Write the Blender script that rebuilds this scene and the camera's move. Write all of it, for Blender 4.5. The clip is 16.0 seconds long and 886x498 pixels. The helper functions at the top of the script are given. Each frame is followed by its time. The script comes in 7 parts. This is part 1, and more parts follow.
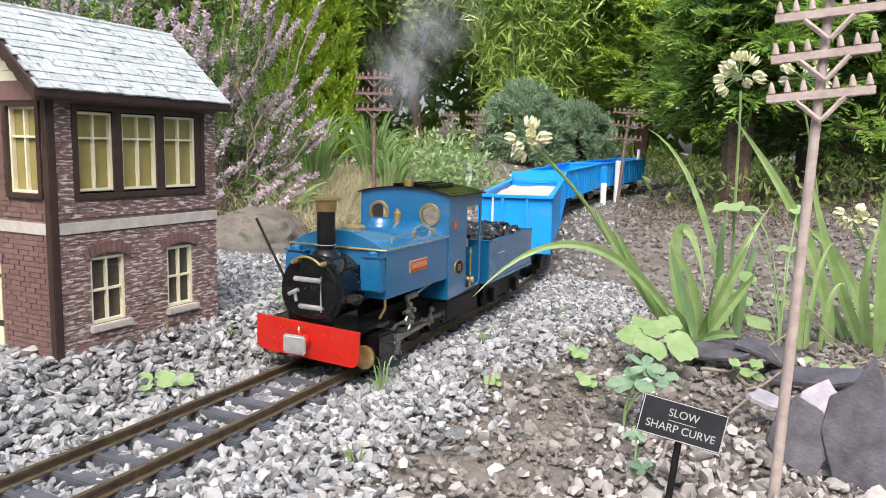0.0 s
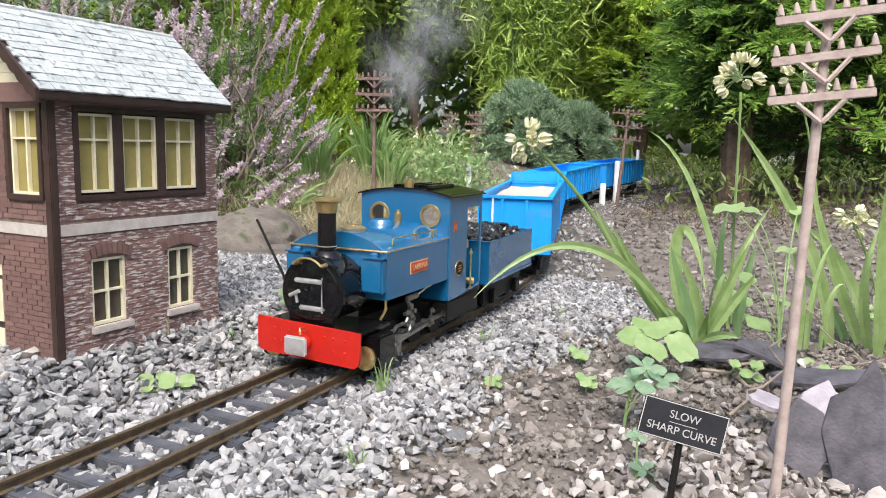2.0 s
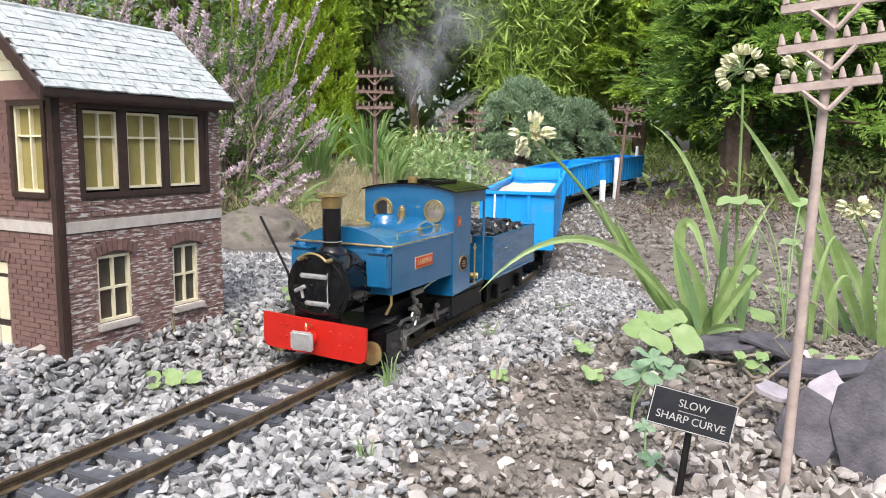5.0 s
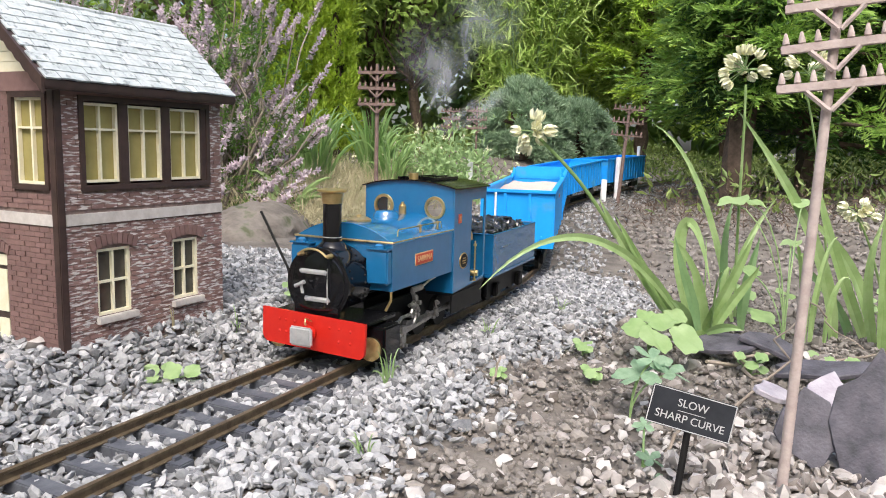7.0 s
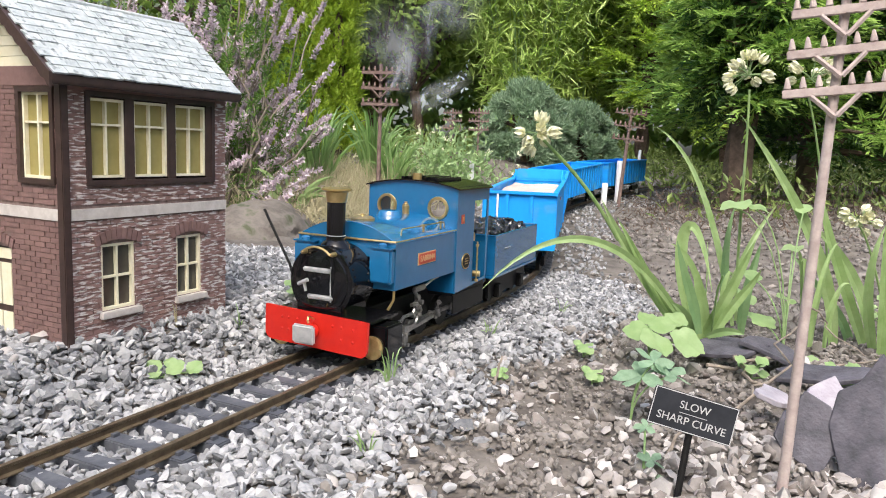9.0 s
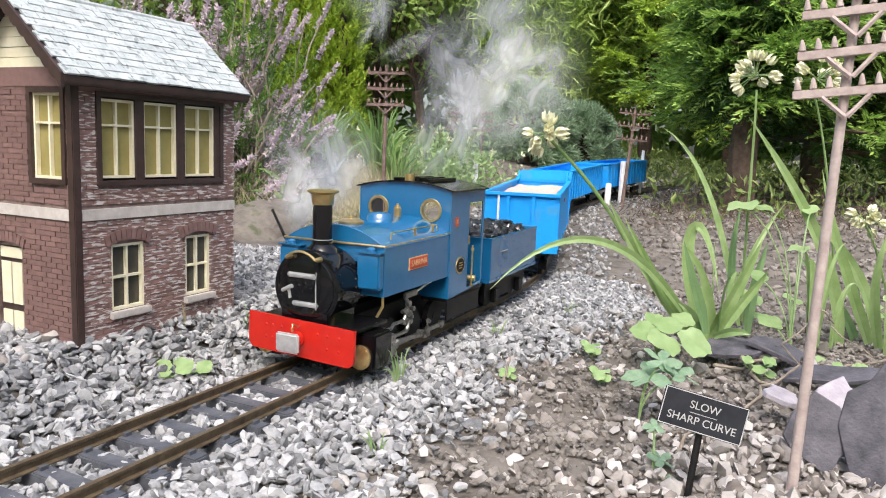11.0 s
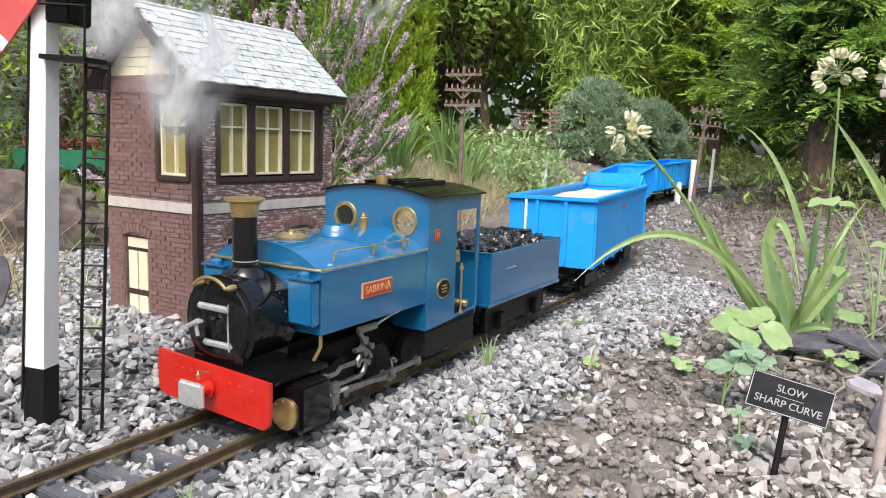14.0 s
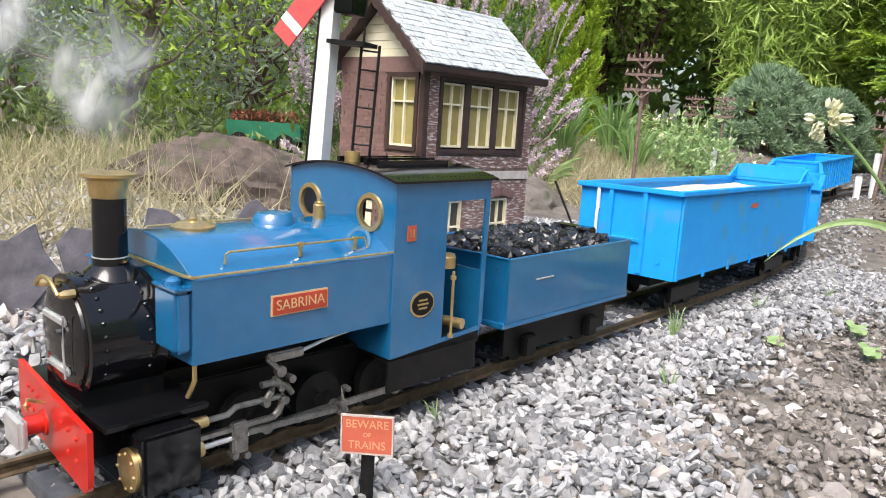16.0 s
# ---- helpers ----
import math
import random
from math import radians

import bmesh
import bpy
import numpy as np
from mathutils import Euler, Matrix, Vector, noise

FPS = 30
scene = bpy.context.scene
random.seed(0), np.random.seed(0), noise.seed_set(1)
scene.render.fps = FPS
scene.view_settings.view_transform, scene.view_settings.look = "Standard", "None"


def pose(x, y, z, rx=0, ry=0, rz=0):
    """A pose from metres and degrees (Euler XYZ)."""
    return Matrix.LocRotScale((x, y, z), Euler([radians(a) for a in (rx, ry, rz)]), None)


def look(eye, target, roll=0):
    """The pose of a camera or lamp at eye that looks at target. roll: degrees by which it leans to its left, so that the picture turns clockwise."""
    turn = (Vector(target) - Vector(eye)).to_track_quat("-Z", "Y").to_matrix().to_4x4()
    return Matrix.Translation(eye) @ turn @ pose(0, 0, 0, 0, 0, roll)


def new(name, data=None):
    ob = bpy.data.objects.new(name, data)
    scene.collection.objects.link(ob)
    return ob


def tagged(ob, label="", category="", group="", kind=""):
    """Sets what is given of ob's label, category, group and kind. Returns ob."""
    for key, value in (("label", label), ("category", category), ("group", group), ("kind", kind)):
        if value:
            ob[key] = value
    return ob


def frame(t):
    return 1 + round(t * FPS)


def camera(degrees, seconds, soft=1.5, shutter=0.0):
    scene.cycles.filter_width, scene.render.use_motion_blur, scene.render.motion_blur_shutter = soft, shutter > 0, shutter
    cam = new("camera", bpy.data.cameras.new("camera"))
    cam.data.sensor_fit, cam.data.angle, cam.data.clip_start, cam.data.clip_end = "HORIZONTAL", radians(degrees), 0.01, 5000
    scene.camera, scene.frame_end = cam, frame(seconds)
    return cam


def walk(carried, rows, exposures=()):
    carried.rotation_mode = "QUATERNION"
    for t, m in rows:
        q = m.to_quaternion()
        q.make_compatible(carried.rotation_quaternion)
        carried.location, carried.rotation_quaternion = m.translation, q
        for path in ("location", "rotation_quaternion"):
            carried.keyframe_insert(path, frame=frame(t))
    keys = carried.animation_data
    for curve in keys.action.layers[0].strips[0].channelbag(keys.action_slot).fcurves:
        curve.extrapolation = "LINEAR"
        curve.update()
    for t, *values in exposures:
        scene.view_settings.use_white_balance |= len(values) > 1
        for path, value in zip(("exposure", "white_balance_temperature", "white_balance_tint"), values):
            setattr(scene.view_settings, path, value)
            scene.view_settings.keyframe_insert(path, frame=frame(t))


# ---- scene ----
cam = camera(61.5, 16.0, soft=1.0)
PATH = [
    (0, (0.019, 0.014, 0.194), (-0.866, 1.787, -0.076), 1.3),
    (0.5, (0.019, 0.014, 0.195), (-0.866, 1.787, -0.076), 1.1),
    (1, (0.018, 0.014, 0.195), (-0.866, 1.787, -0.075), 1.0),
    (1.5, (0.018, 0.013, 0.196), (-0.864, 1.787, -0.076), 1.2),
    (2, (0.018, 0.013, 0.195), (-0.865, 1.788, -0.075), 1.3),
    (2.5, (0.018, 0.013, 0.195), (-0.865, 1.787, -0.076), 0.9),
    (3, (0.017, 0.013, 0.193), (-0.865, 1.788, -0.076), 1.1),
    (3.5, (0.017, 0.012, 0.192), (-0.864, 1.788, -0.076), 1.1),
    (4, (0.016, 0.011, 0.191), (-0.864, 1.787, -0.076), 0.8),
    (6.5, (0.014, 0.01, 0.191), (-0.866, 1.785, -0.083), 0.7),
    (7, (0.014, 0.011, 0.19), (-0.866, 1.785, -0.086), 1.4),
    (7.5, (0.013, 0.01, 0.19), (-0.865, 1.785, -0.085), 1.7),
    (8, (0.013, 0.009, 0.189), (-0.866, 1.785, -0.085), 1.9),
    (8.5, (0.012, 0.008, 0.189), (-0.866, 1.784, -0.084), 2.0),
    (9, (0.012, 0.008, 0.189), (-0.866, 1.784, -0.083), 2.2),
    (11.5, (0.008, 0.001, 0.189), (-0.878, 1.773, -0.082), 2.2),
    (12, (0.008, -0.005, 0.188), (-0.9, 1.756, -0.084), 2.3),
    (12.5, (0.008, -0.012, 0.188), (-0.922, 1.737, -0.086), 2.1),
    (13, (0.005, -0.023, 0.187), (-0.967, 1.703, -0.088), 2.1),
    (13.5, (0.005, -0.027, 0.188), (-0.993, 1.684, -0.088), 1.7),
    (14, (0.005, -0.035, 0.187), (-1.019, 1.66, -0.09), 1.9),
    (14.5, (0.005, -0.055, 0.188), (-1.114, 1.579, -0.095), 2.2),
    (15, (0.004, -0.071, 0.187), (-1.179, 1.514, -0.108), 2.7),
    (15.5, (0.004, -0.089, 0.183), (-1.247, 1.438, -0.14), 3.3),
    (16, (0.002, -0.109, 0.181), (-1.316, 1.357, -0.158), 3.7),
]
walk(cam, [(t, look(eye, target, roll)) for t, eye, target, roll in PATH], [(0, 1.03), (13, 1.03), (16, 1.15)])

# ---- light ----
world = bpy.data.worlds.new("sky")
scene.world = world
world.use_nodes = True
wn = world.node_tree
sky = wn.nodes.new("ShaderNodeTexSky")
sky.sky_type = "NISHITA"
sky.sun_disc = False
SUN_EL, SUN_AZ = 55.0, 158.0
sky.sun_elevation, sky.sun_rotation = radians(SUN_EL), radians(SUN_AZ)
sky.dust_density, sky.air_density = 5.0, 1.0
wn.links.new(sky.outputs[0], wn.nodes["Background"].inputs[0])
wn.nodes["Background"].inputs[1].default_value = 0.15
sun = new("sun", bpy.data.lights.new("sun", "SUN"))
sun.data.energy, sun.data.angle, sun.data.color = 1.3, radians(32), (1.0, 1.0, 0.99)
sa, se = radians(SUN_AZ), radians(SUN_EL)
sun.matrix_world = look((math.sin(sa) * math.cos(se) * 9, math.cos(sa) * math.cos(se) * 9, math.sin(se) * 9), (0, 0, 0))


# ---- materials ----
def surf(name, c1, c2=None, scale=60.0, rough=0.6, metal=0.0, bump=0.0, fine=6.0, island=0.0, obrand=0.0, leaf=0.0, spec=0.5, detail=6.0, coat=0.0, wear=None, wear_amt=0.5, wear_scale=30.0, placed=False, stretch=1.0):
    m = bpy.data.materials.new(name)
    m.use_nodes = True
    nt = m.node_tree
    N, Lk = nt.nodes, nt.links
    b = N["Principled BSDF"]
    c2 = c2 or c1
    tc = N.new("ShaderNodeTexCoord")
    where = tc.outputs["Object"]
    if placed:
        mp = N.new("ShaderNodeMapping")
        mp.inputs["Scale"].default_value = (1, 1, stretch)
        Lk.new(N.new("ShaderNodeNewGeometry").outputs["Position"], mp.inputs["Vector"])
        where = mp.outputs["Vector"]
    n1 = N.new("ShaderNodeTexNoise")
    n1.inputs["Scale"].default_value, n1.inputs["Detail"].default_value = scale, detail
    n1.inputs["Roughness"].default_value = 0.65
    Lk.new(where, n1.inputs["Vector"])
    ramp = N.new("ShaderNodeMapRange")
    ramp.inputs["From Min"].default_value, ramp.inputs["From Max"].default_value = 0.32, 0.68
    Lk.new(n1.outputs["Fac"], ramp.inputs["Value"])
    fac = ramp.outputs["Result"]
    if island or obrand:
        src = N.new("ShaderNodeNewGeometry").outputs["Random Per Island"] if island else N.new("ShaderNodeObjectInfo").outputs["Random"]
        mx = N.new("ShaderNodeMix")
        mx.inputs["Factor"].default_value = island or obrand
        Lk.new(fac, mx.inputs["A"])
        Lk.new(src, mx.inputs["B"])
        fac = mx.outputs["Result"]
    cm = N.new("ShaderNodeMix")
    cm.data_type = "RGBA"
    cm.inputs["A"].default_value, cm.inputs["B"].default_value = (*c1, 1), (*c2, 1)
    Lk.new(fac, cm.inputs["Factor"])
    col = cm.outputs["Result"]
    if wear:
        n3 = N.new("ShaderNodeTexNoise")
        n3.inputs["Scale"].default_value, n3.inputs["Detail"].default_value = wear_scale, 8
        Lk.new(where, n3.inputs["Vector"])
        r3 = N.new("ShaderNodeMapRange")
        r3.inputs["From Min"].default_value, r3.inputs["From Max"].default_value = 0.72 - 0.4 * wear_amt, 0.80 - 0.4 * wear_amt
        Lk.new(n3.outputs["Fac"], r3.inputs["Value"])
        w = N.new("ShaderNodeMix")
        w.data_type = "RGBA"
        w.inputs["B"].default_value = (*wear, 1)
        Lk.new(r3.outputs["Result"], w.inputs["Factor"])
        Lk.new(col, w.inputs["A"])
        col = w.outputs["Result"]
    Lk.new(col, b.inputs["Base Color"])
    b.inputs["Roughness"].default_value, b.inputs["Metallic"].default_value = rough, metal
    b.inputs["Specular IOR Level"].default_value = spec
    b.inputs["Coat Weight"].default_value = coat
    if bump:
        n2 = N.new("ShaderNodeTexNoise")
        n2.inputs["Scale"].default_value, n2.inputs["Detail"].default_value = scale * fine, 5
        Lk.new(where, n2.inputs["Vector"])
        bp = N.new("ShaderNodeBump")
        bp.inputs["Strength"].default_value, bp.inputs["Distance"].default_value = min(1.0, bump), 0.0006
        Lk.new(n2.outputs["Fac"], bp.inputs["Height"])
        Lk.new(bp.outputs["Normal"], b.inputs["Normal"])
    if leaf:
        tr = N.new("ShaderNodeBsdfTranslucent")
        Lk.new(col, tr.inputs["Color"])
        ms = N.new("ShaderNodeMixShader")
        ms.inputs[0].default_value = leaf
        Lk.new(b.outputs[0], ms.inputs[1])
        Lk.new(tr.outputs[0], ms.inputs[2])
        Lk.new(ms.outputs[0], N["Material Output"].inputs[0])
    return m


BLUE = surf("blue_gloss_paint", (0.008, 0.112, 0.265), (0.011, 0.13, 0.3), 90, 0.15, bump=0.03, spec=0.9, coat=0.5)
SKY_BLUE = surf("light_blue_paint", (0.01, 0.3, 0.8), (0.014, 0.34, 0.84), 60, 0.5, spec=0.3, bump=0.1, wear=(0.05, 0.3, 0.62), wear_amt=0.35)
BLACK = surf("black_gloss_paint", (0.003, 0.003, 0.004), (0.006, 0.006, 0.007), 120, 0.1, spec=0.5)
BLACK_MATT = surf("black_matt_paint", (0.004, 0.004, 0.005), (0.012, 0.011, 0.01), 150, 0.5, bump=0.1, spec=0.25)
RED = surf("red_paint", (0.46, 0.016, 0.011), (0.54, 0.022, 0.013), 90, 0.22, bump=0.05)
BRASS = surf("brass", (0.74, 0.56, 0.27), (0.56, 0.4, 0.17), 200, 0.3, 0.85)
BRIGHT = surf("bright_steel", (0.78, 0.78, 0.78), (0.6, 0.6, 0.61), 200, 0.35, 0.7)
STEEL = surf("machined_steel", (0.4, 0.39, 0.38), (0.2, 0.19, 0.18), 250, 0.35, 0.9, bump=0.1)
RAIL = surf("rusty_rail", (0.16, 0.12, 0.075), (0.08, 0.055, 0.035), 160, 0.5, 0.35, bump=0.3)
SLEEPER = surf("sleeper_plastic", (0.05, 0.055, 0.07), (0.11, 0.115, 0.13), 120, 0.6, bump=0.3)
COAL = surf("coal", (0.005, 0.005, 0.006), (0.022, 0.022, 0.024), 200, 0.24, bump=0.25, island=0.6, spec=0.8)
SAND = surf("pale_sand", (0.5, 0.39, 0.33), (0.62, 0.51, 0.45), 300, 0.9, bump=0.6)
STONE = surf("grey_chippings", (0.06, 0.063, 0.069), (0.5, 0.5, 0.505), 300, 0.75, bump=0.3, island=0.75)
PEBBLE = surf("beige_pebbles", (0.12, 0.094, 0.08), (0.56, 0.53, 0.505), 200, 0.7, bump=0.4, island=0.75)
SOIL = surf("garden_soil", (0.07, 0.058, 0.049), (0.2, 0.178, 0.155), 30, 0.95, bump=1.0, fine=14)
GRIT = surf("crumbled_soil", (0.085, 0.073, 0.064), (0.31, 0.283, 0.255), 90, 0.95, bump=0.6, island=0.6)
ROCK_PALE = surf("grey_brown_rock", (0.075, 0.063, 0.053), (0.21, 0.185, 0.16), 30, 0.9, bump=1.0, fine=9, wear=(0.07, 0.08, 0.04), wear_amt=0.35)
SLATE = surf("purple_slate", (0.034, 0.033, 0.042), (0.12, 0.112, 0.135), 60, 0.62, bump=1.0, fine=7)
SLATE_PALE = surf("lilac_slate", (0.28, 0.25, 0.29), (0.48, 0.45, 0.49), 45, 0.55, bump=1.0, fine=9)
ROCK = surf("brown_rock", (0.03, 0.023, 0.019), (0.15, 0.117, 0.098), 50, 0.9, bump=1.0, fine=9, wear=(0.06, 0.07, 0.03), wear_amt=0.4)
BRICK = surf("brick_moulded", (0.155, 0.09, 0.082), (0.245, 0.147, 0.133), 200, 0.6, bump=0.5, obrand=0.5, placed=True)
BRICK_W = surf("brick_weathered", (0.17, 0.1, 0.088), (0.32, 0.19, 0.17), 200, 0.8, bump=0.5, obrand=0.6, wear=(0.56, 0.52, 0.5), wear_amt=0.52, wear_scale=130, placed=True, stretch=5.0)
MORTAR = surf("brick_joint", (0.12, 0.08, 0.07), (0.26, 0.19, 0.17), 160, 0.9, bump=0.5)
BAND = surf("pale_stone_band", (0.42, 0.38, 0.35), (0.58, 0.54, 0.51), 120, 0.85, bump=0.4)
DARK_BROWN = surf("dark_brown_paint", (0.035, 0.02, 0.018), (0.06, 0.035, 0.03), 120, 0.5, bump=0.2)
CREAM = surf("cream_paint", (0.72, 0.66, 0.46), (0.8, 0.76, 0.6), 120, 0.6, bump=0.2)
BLIND = surf("olive_blind", (0.26, 0.22, 0.07), (0.32, 0.275, 0.1), 90, 0.6)
DARK_IN = surf("dark_interior", (0.05, 0.045, 0.035), (0.09, 0.085, 0.07), 60, 0.3)
ROOF = surf("weathered_roof_slate", (0.3, 0.335, 0.345), (0.54, 0.58, 0.59), 160, 0.85, bump=1.0, obrand=0.3, wear=(0.22, 0.245, 0.25), wear_amt=0.38, wear_scale=210, placed=True, stretch=0.6)
POLE = surf("weathered_pole_wood", (0.34, 0.27, 0.25), (0.5, 0.42, 0.39), 120, 0.85, bump=0.4)
POLE_D = surf("brown_pole_wood", (0.12, 0.075, 0.062), (0.22, 0.155, 0.135), 120, 0.85, bump=0.4)
WHITE = surf("white_paint", (0.72, 0.72, 0.72), (0.82, 0.82, 0.82), 60, 0.5, bump=0.1)
SIGN_BLACK = surf("sign_black", (0.012, 0.013, 0.017), (0.024, 0.026, 0.032), 60, 0.75, spec=0.25, bump=0.2)
LETTER = surf("pale_letter_paint", (0.4, 0.4, 0.4), None, 60, 0.6)
SUCC = surf("red_succulent_leaf", (0.05, 0.07, 0.03), (0.3, 0.06, 0.035), 40, 0.5, bump=0.2, island=0.7)
SIGN_RED = surf("sign_red", (0.38, 0.075, 0.04), (0.45, 0.1, 0.055), 90, 0.6, bump=0.2)
GOLD_L = surf("gold_letter_paint", (0.5, 0.25, 0.13), None, 60, 0.5)
PLATE_L = surf("polished_brass_letter", (0.66, 0.46, 0.25), None, 60, 0.4, 0.3)
PLATE_RED = surf("nameplate_red", (0.4, 0.045, 0.02), (0.46, 0.06, 0.03), 90, 0.4, bump=0.1)
ARM_RED = surf("faded_signal_red", (0.5, 0.075, 0.075), (0.58, 0.1, 0.1), 60, 0.5, bump=0.1)
PETAL = surf("ivory_petal", (0.86, 0.84, 0.55), (0.9, 0.9, 0.78), 200, 0.6, leaf=0.35, island=0.5)
HEATH = surf("heather_flower", (0.5, 0.39, 0.45), (0.8, 0.71, 0.76), 60, 0.8, leaf=0.3, island=0.8)
G_BLADE = surf("blade_green", (0.26, 0.4, 0.13), (0.5, 0.64, 0.32), 50, 0.4, leaf=0.45, obrand=0.4)
G_BLUE = surf("blade_blue_green", (0.16, 0.29, 0.12), (0.34, 0.5, 0.24), 40, 0.4, leaf=0.4, island=0.5)
G_PALE = surf("pale_leaf", (0.23, 0.37, 0.13), (0.4, 0.53, 0.26), 60, 0.45, leaf=0.35, obrand=0.4)
G_GERAN = surf("grey_green_leaf", (0.16, 0.28, 0.16), (0.32, 0.45, 0.3), 120, 0.5, leaf=0.3)
G_MID = surf("foliage_mid", (0.1, 0.18, 0.025), (0.36, 0.5, 0.11), 6, 0.5, leaf=0.35, island=0.8)
G_DARK = surf("foliage_dark", (0.035, 0.09, 0.015), (0.17, 0.31, 0.05), 6, 0.5, leaf=0.35, island=0.8)
G_BRIGHT = surf("foliage_bright", (0.22, 0.36, 0.03), (0.5, 0.66, 0.1), 6, 0.5, leaf=0.4, island=0.8)
G_GREY = surf("foliage_grey", (0.2, 0.29, 0.17), (0.5, 0.58, 0.45), 8, 0.6, leaf=0.3, island=0.7)
G_IRIS = surf("iris_leaf", (0.12, 0.26, 0.06), (0.36, 0.52, 0.2), 40, 0.4, leaf=0.4, obrand=0.6)
G_WEED = surf("low_weed", (0.08, 0.14, 0.03), (0.3, 0.38, 0.11), 8, 0.5, leaf=0.35, island=0.8)
G_PINE = surf("pine_needle", (0.13, 0.22, 0.11), (0.46, 0.6, 0.42), 40, 0.6, leaf=0.3, island=0.75)
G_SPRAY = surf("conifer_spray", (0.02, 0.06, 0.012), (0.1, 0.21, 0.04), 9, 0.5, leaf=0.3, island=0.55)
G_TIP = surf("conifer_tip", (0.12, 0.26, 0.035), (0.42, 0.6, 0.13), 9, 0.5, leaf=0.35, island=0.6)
G_CANE = surf("bamboo_leaf", (0.22, 0.36, 0.05), (0.58, 0.72, 0.22), 6, 0.45, leaf=0.4, island=0.8)
G_THUJA = surf("thuja_spray", (0.16, 0.27, 0.015), (0.46, 0.6, 0.06), 14, 0.5, leaf=0.35, island=0.55)
STRAW = surf("dry_grass", (0.29, 0.25, 0.14), (0.6, 0.55, 0.36), 10, 0.7, leaf=0.3, island=0.8)
BARK = surf("bark", (0.06, 0.04, 0.028), (0.16, 0.11, 0.08), 60, 0.9, bump=0.8)
TWIG = surf("pale_twig", (0.16, 0.13, 0.1), (0.32, 0.27, 0.22), 60, 0.9, bump=0.4)
GREEN_TIN = surf("green_cart_paint", (0.01, 0.13, 0.07), (0.02, 0.18, 0.1), 60, 0.5)
GLASS = bpy.data.materials.new("window_glass")
GLASS.use_nodes = True
GLASS.node_tree.nodes["Principled BSDF"].inputs["Transmission Weight"].default_value = 1.0
GLASS.node_tree.nodes["Principled BSDF"].inputs["Roughness"].default_value = 0.08


# ---- building helpers ----
def thing(name, label, category, m=None, group="", kind=""):
    ob = new(name)
    ob.empty_display_size = 0.01
    if m is not None:
        ob.matrix_world = m
    return tagged(ob, label, category, group, kind)


def finish(name, bm, material, smooth=False):
    me = bpy.data.meshes.new(name)
    bm.normal_update()
    bm.to_mesh(me)
    bm.free()
    me.materials.append(material)
    if smooth:
        me.shade_smooth()
        me.set_sharp_from_angle(angle=radians(38))
    return me


def part(name, bm, material, parent=None, label="", smooth=False, m=None):
    ob = new(name, finish(name, bm, material, smooth) if isinstance(bm, bmesh.types.BMesh) else bm)
    ob.parent = parent
    if m is not None:
        ob.matrix_local = m
    return tagged(ob, label)


def raw(name, verts, faces, material):
    me = bpy.data.meshes.new(name)
    me.from_pydata(np.asarray(verts).tolist(), [], np.asarray(faces).tolist() if not isinstance(faces, list) else faces)
    me.materials.append(material)
    return me


def nb():
    return bmesh.new()


def box(bm, x0, x1, y0, y1, z0, z1, bevel=0.0):
    b = nb() if bevel else bm
    m = Matrix.LocRotScale(((x0 + x1) / 2, (y0 + y1) / 2, (z0 + z1) / 2), None, (x1 - x0, y1 - y0, z1 - z0))
    bmesh.ops.create_cube(b, size=1, matrix=m)
    if bevel:
        bmesh.ops.bevel(b, geom=b.edges[:], offset=bevel, segments=2, affect="EDGES")
        join(bm, b)
    return bm


def join(bm, other):
    me = bpy.data.meshes.new("tmp")
    other.to_mesh(me)
    other.free()
    bm.from_mesh(me)
    bpy.data.meshes.remove(me)


def cyl(bm, p0, p1, r0, r1=None, n=16, caps=True):
    p0, p1 = Vector(p0), Vector(p1)
    r1 = r0 if r1 is None else r1
    d = p1 - p0
    m = Matrix.Translation((p0 + p1) / 2) @ d.to_track_quat("Z", "Y").to_matrix().to_4x4()
    bmesh.ops.create_cone(bm, cap_ends=caps, segments=n, radius1=r0, radius2=r1, depth=d.length, matrix=m)
    return bm


def lathe(bm, prof, n=24, m=Matrix()):
    rings = []
    for r, z in prof:
        rings.append([bm.verts.new(m @ Vector((r * math.cos(a * math.tau / n), r * math.sin(a * math.tau / n), z))) for a in range(n)])
    for a, b in zip(rings, rings[1:]):
        for i in range(n):
            bm.faces.new((a[i], a[(i + 1) % n], b[(i + 1) % n], b[i]))
    bm.faces.new(rings[0][::-1])
    bm.faces.new(rings[-1])
    return bm


def prism(bm, poly, axis, a, b):
    """Extrudes a polygon of 2D points along an axis from a to b; the other two axes keep their order."""
    def at(p, v):
        return {"x": (v, p[0], p[1]), "y": (p[0], v, p[1]), "z": (p[0], p[1], v)}[axis]
    va = [bm.verts.new(at(p, a)) for p in poly]
    vb = [bm.verts.new(at(p, b)) for p in poly]
    n = len(poly)
    bm.faces.new(va)
    bm.faces.new(vb[::-1])
    for i in range(n):
        bm.faces.new((va[i], vb[i], vb[(i + 1) % n], va[(i + 1) % n]))
    bmesh.ops.recalc_face_normals(bm, faces=bm.faces[:])
    return bm


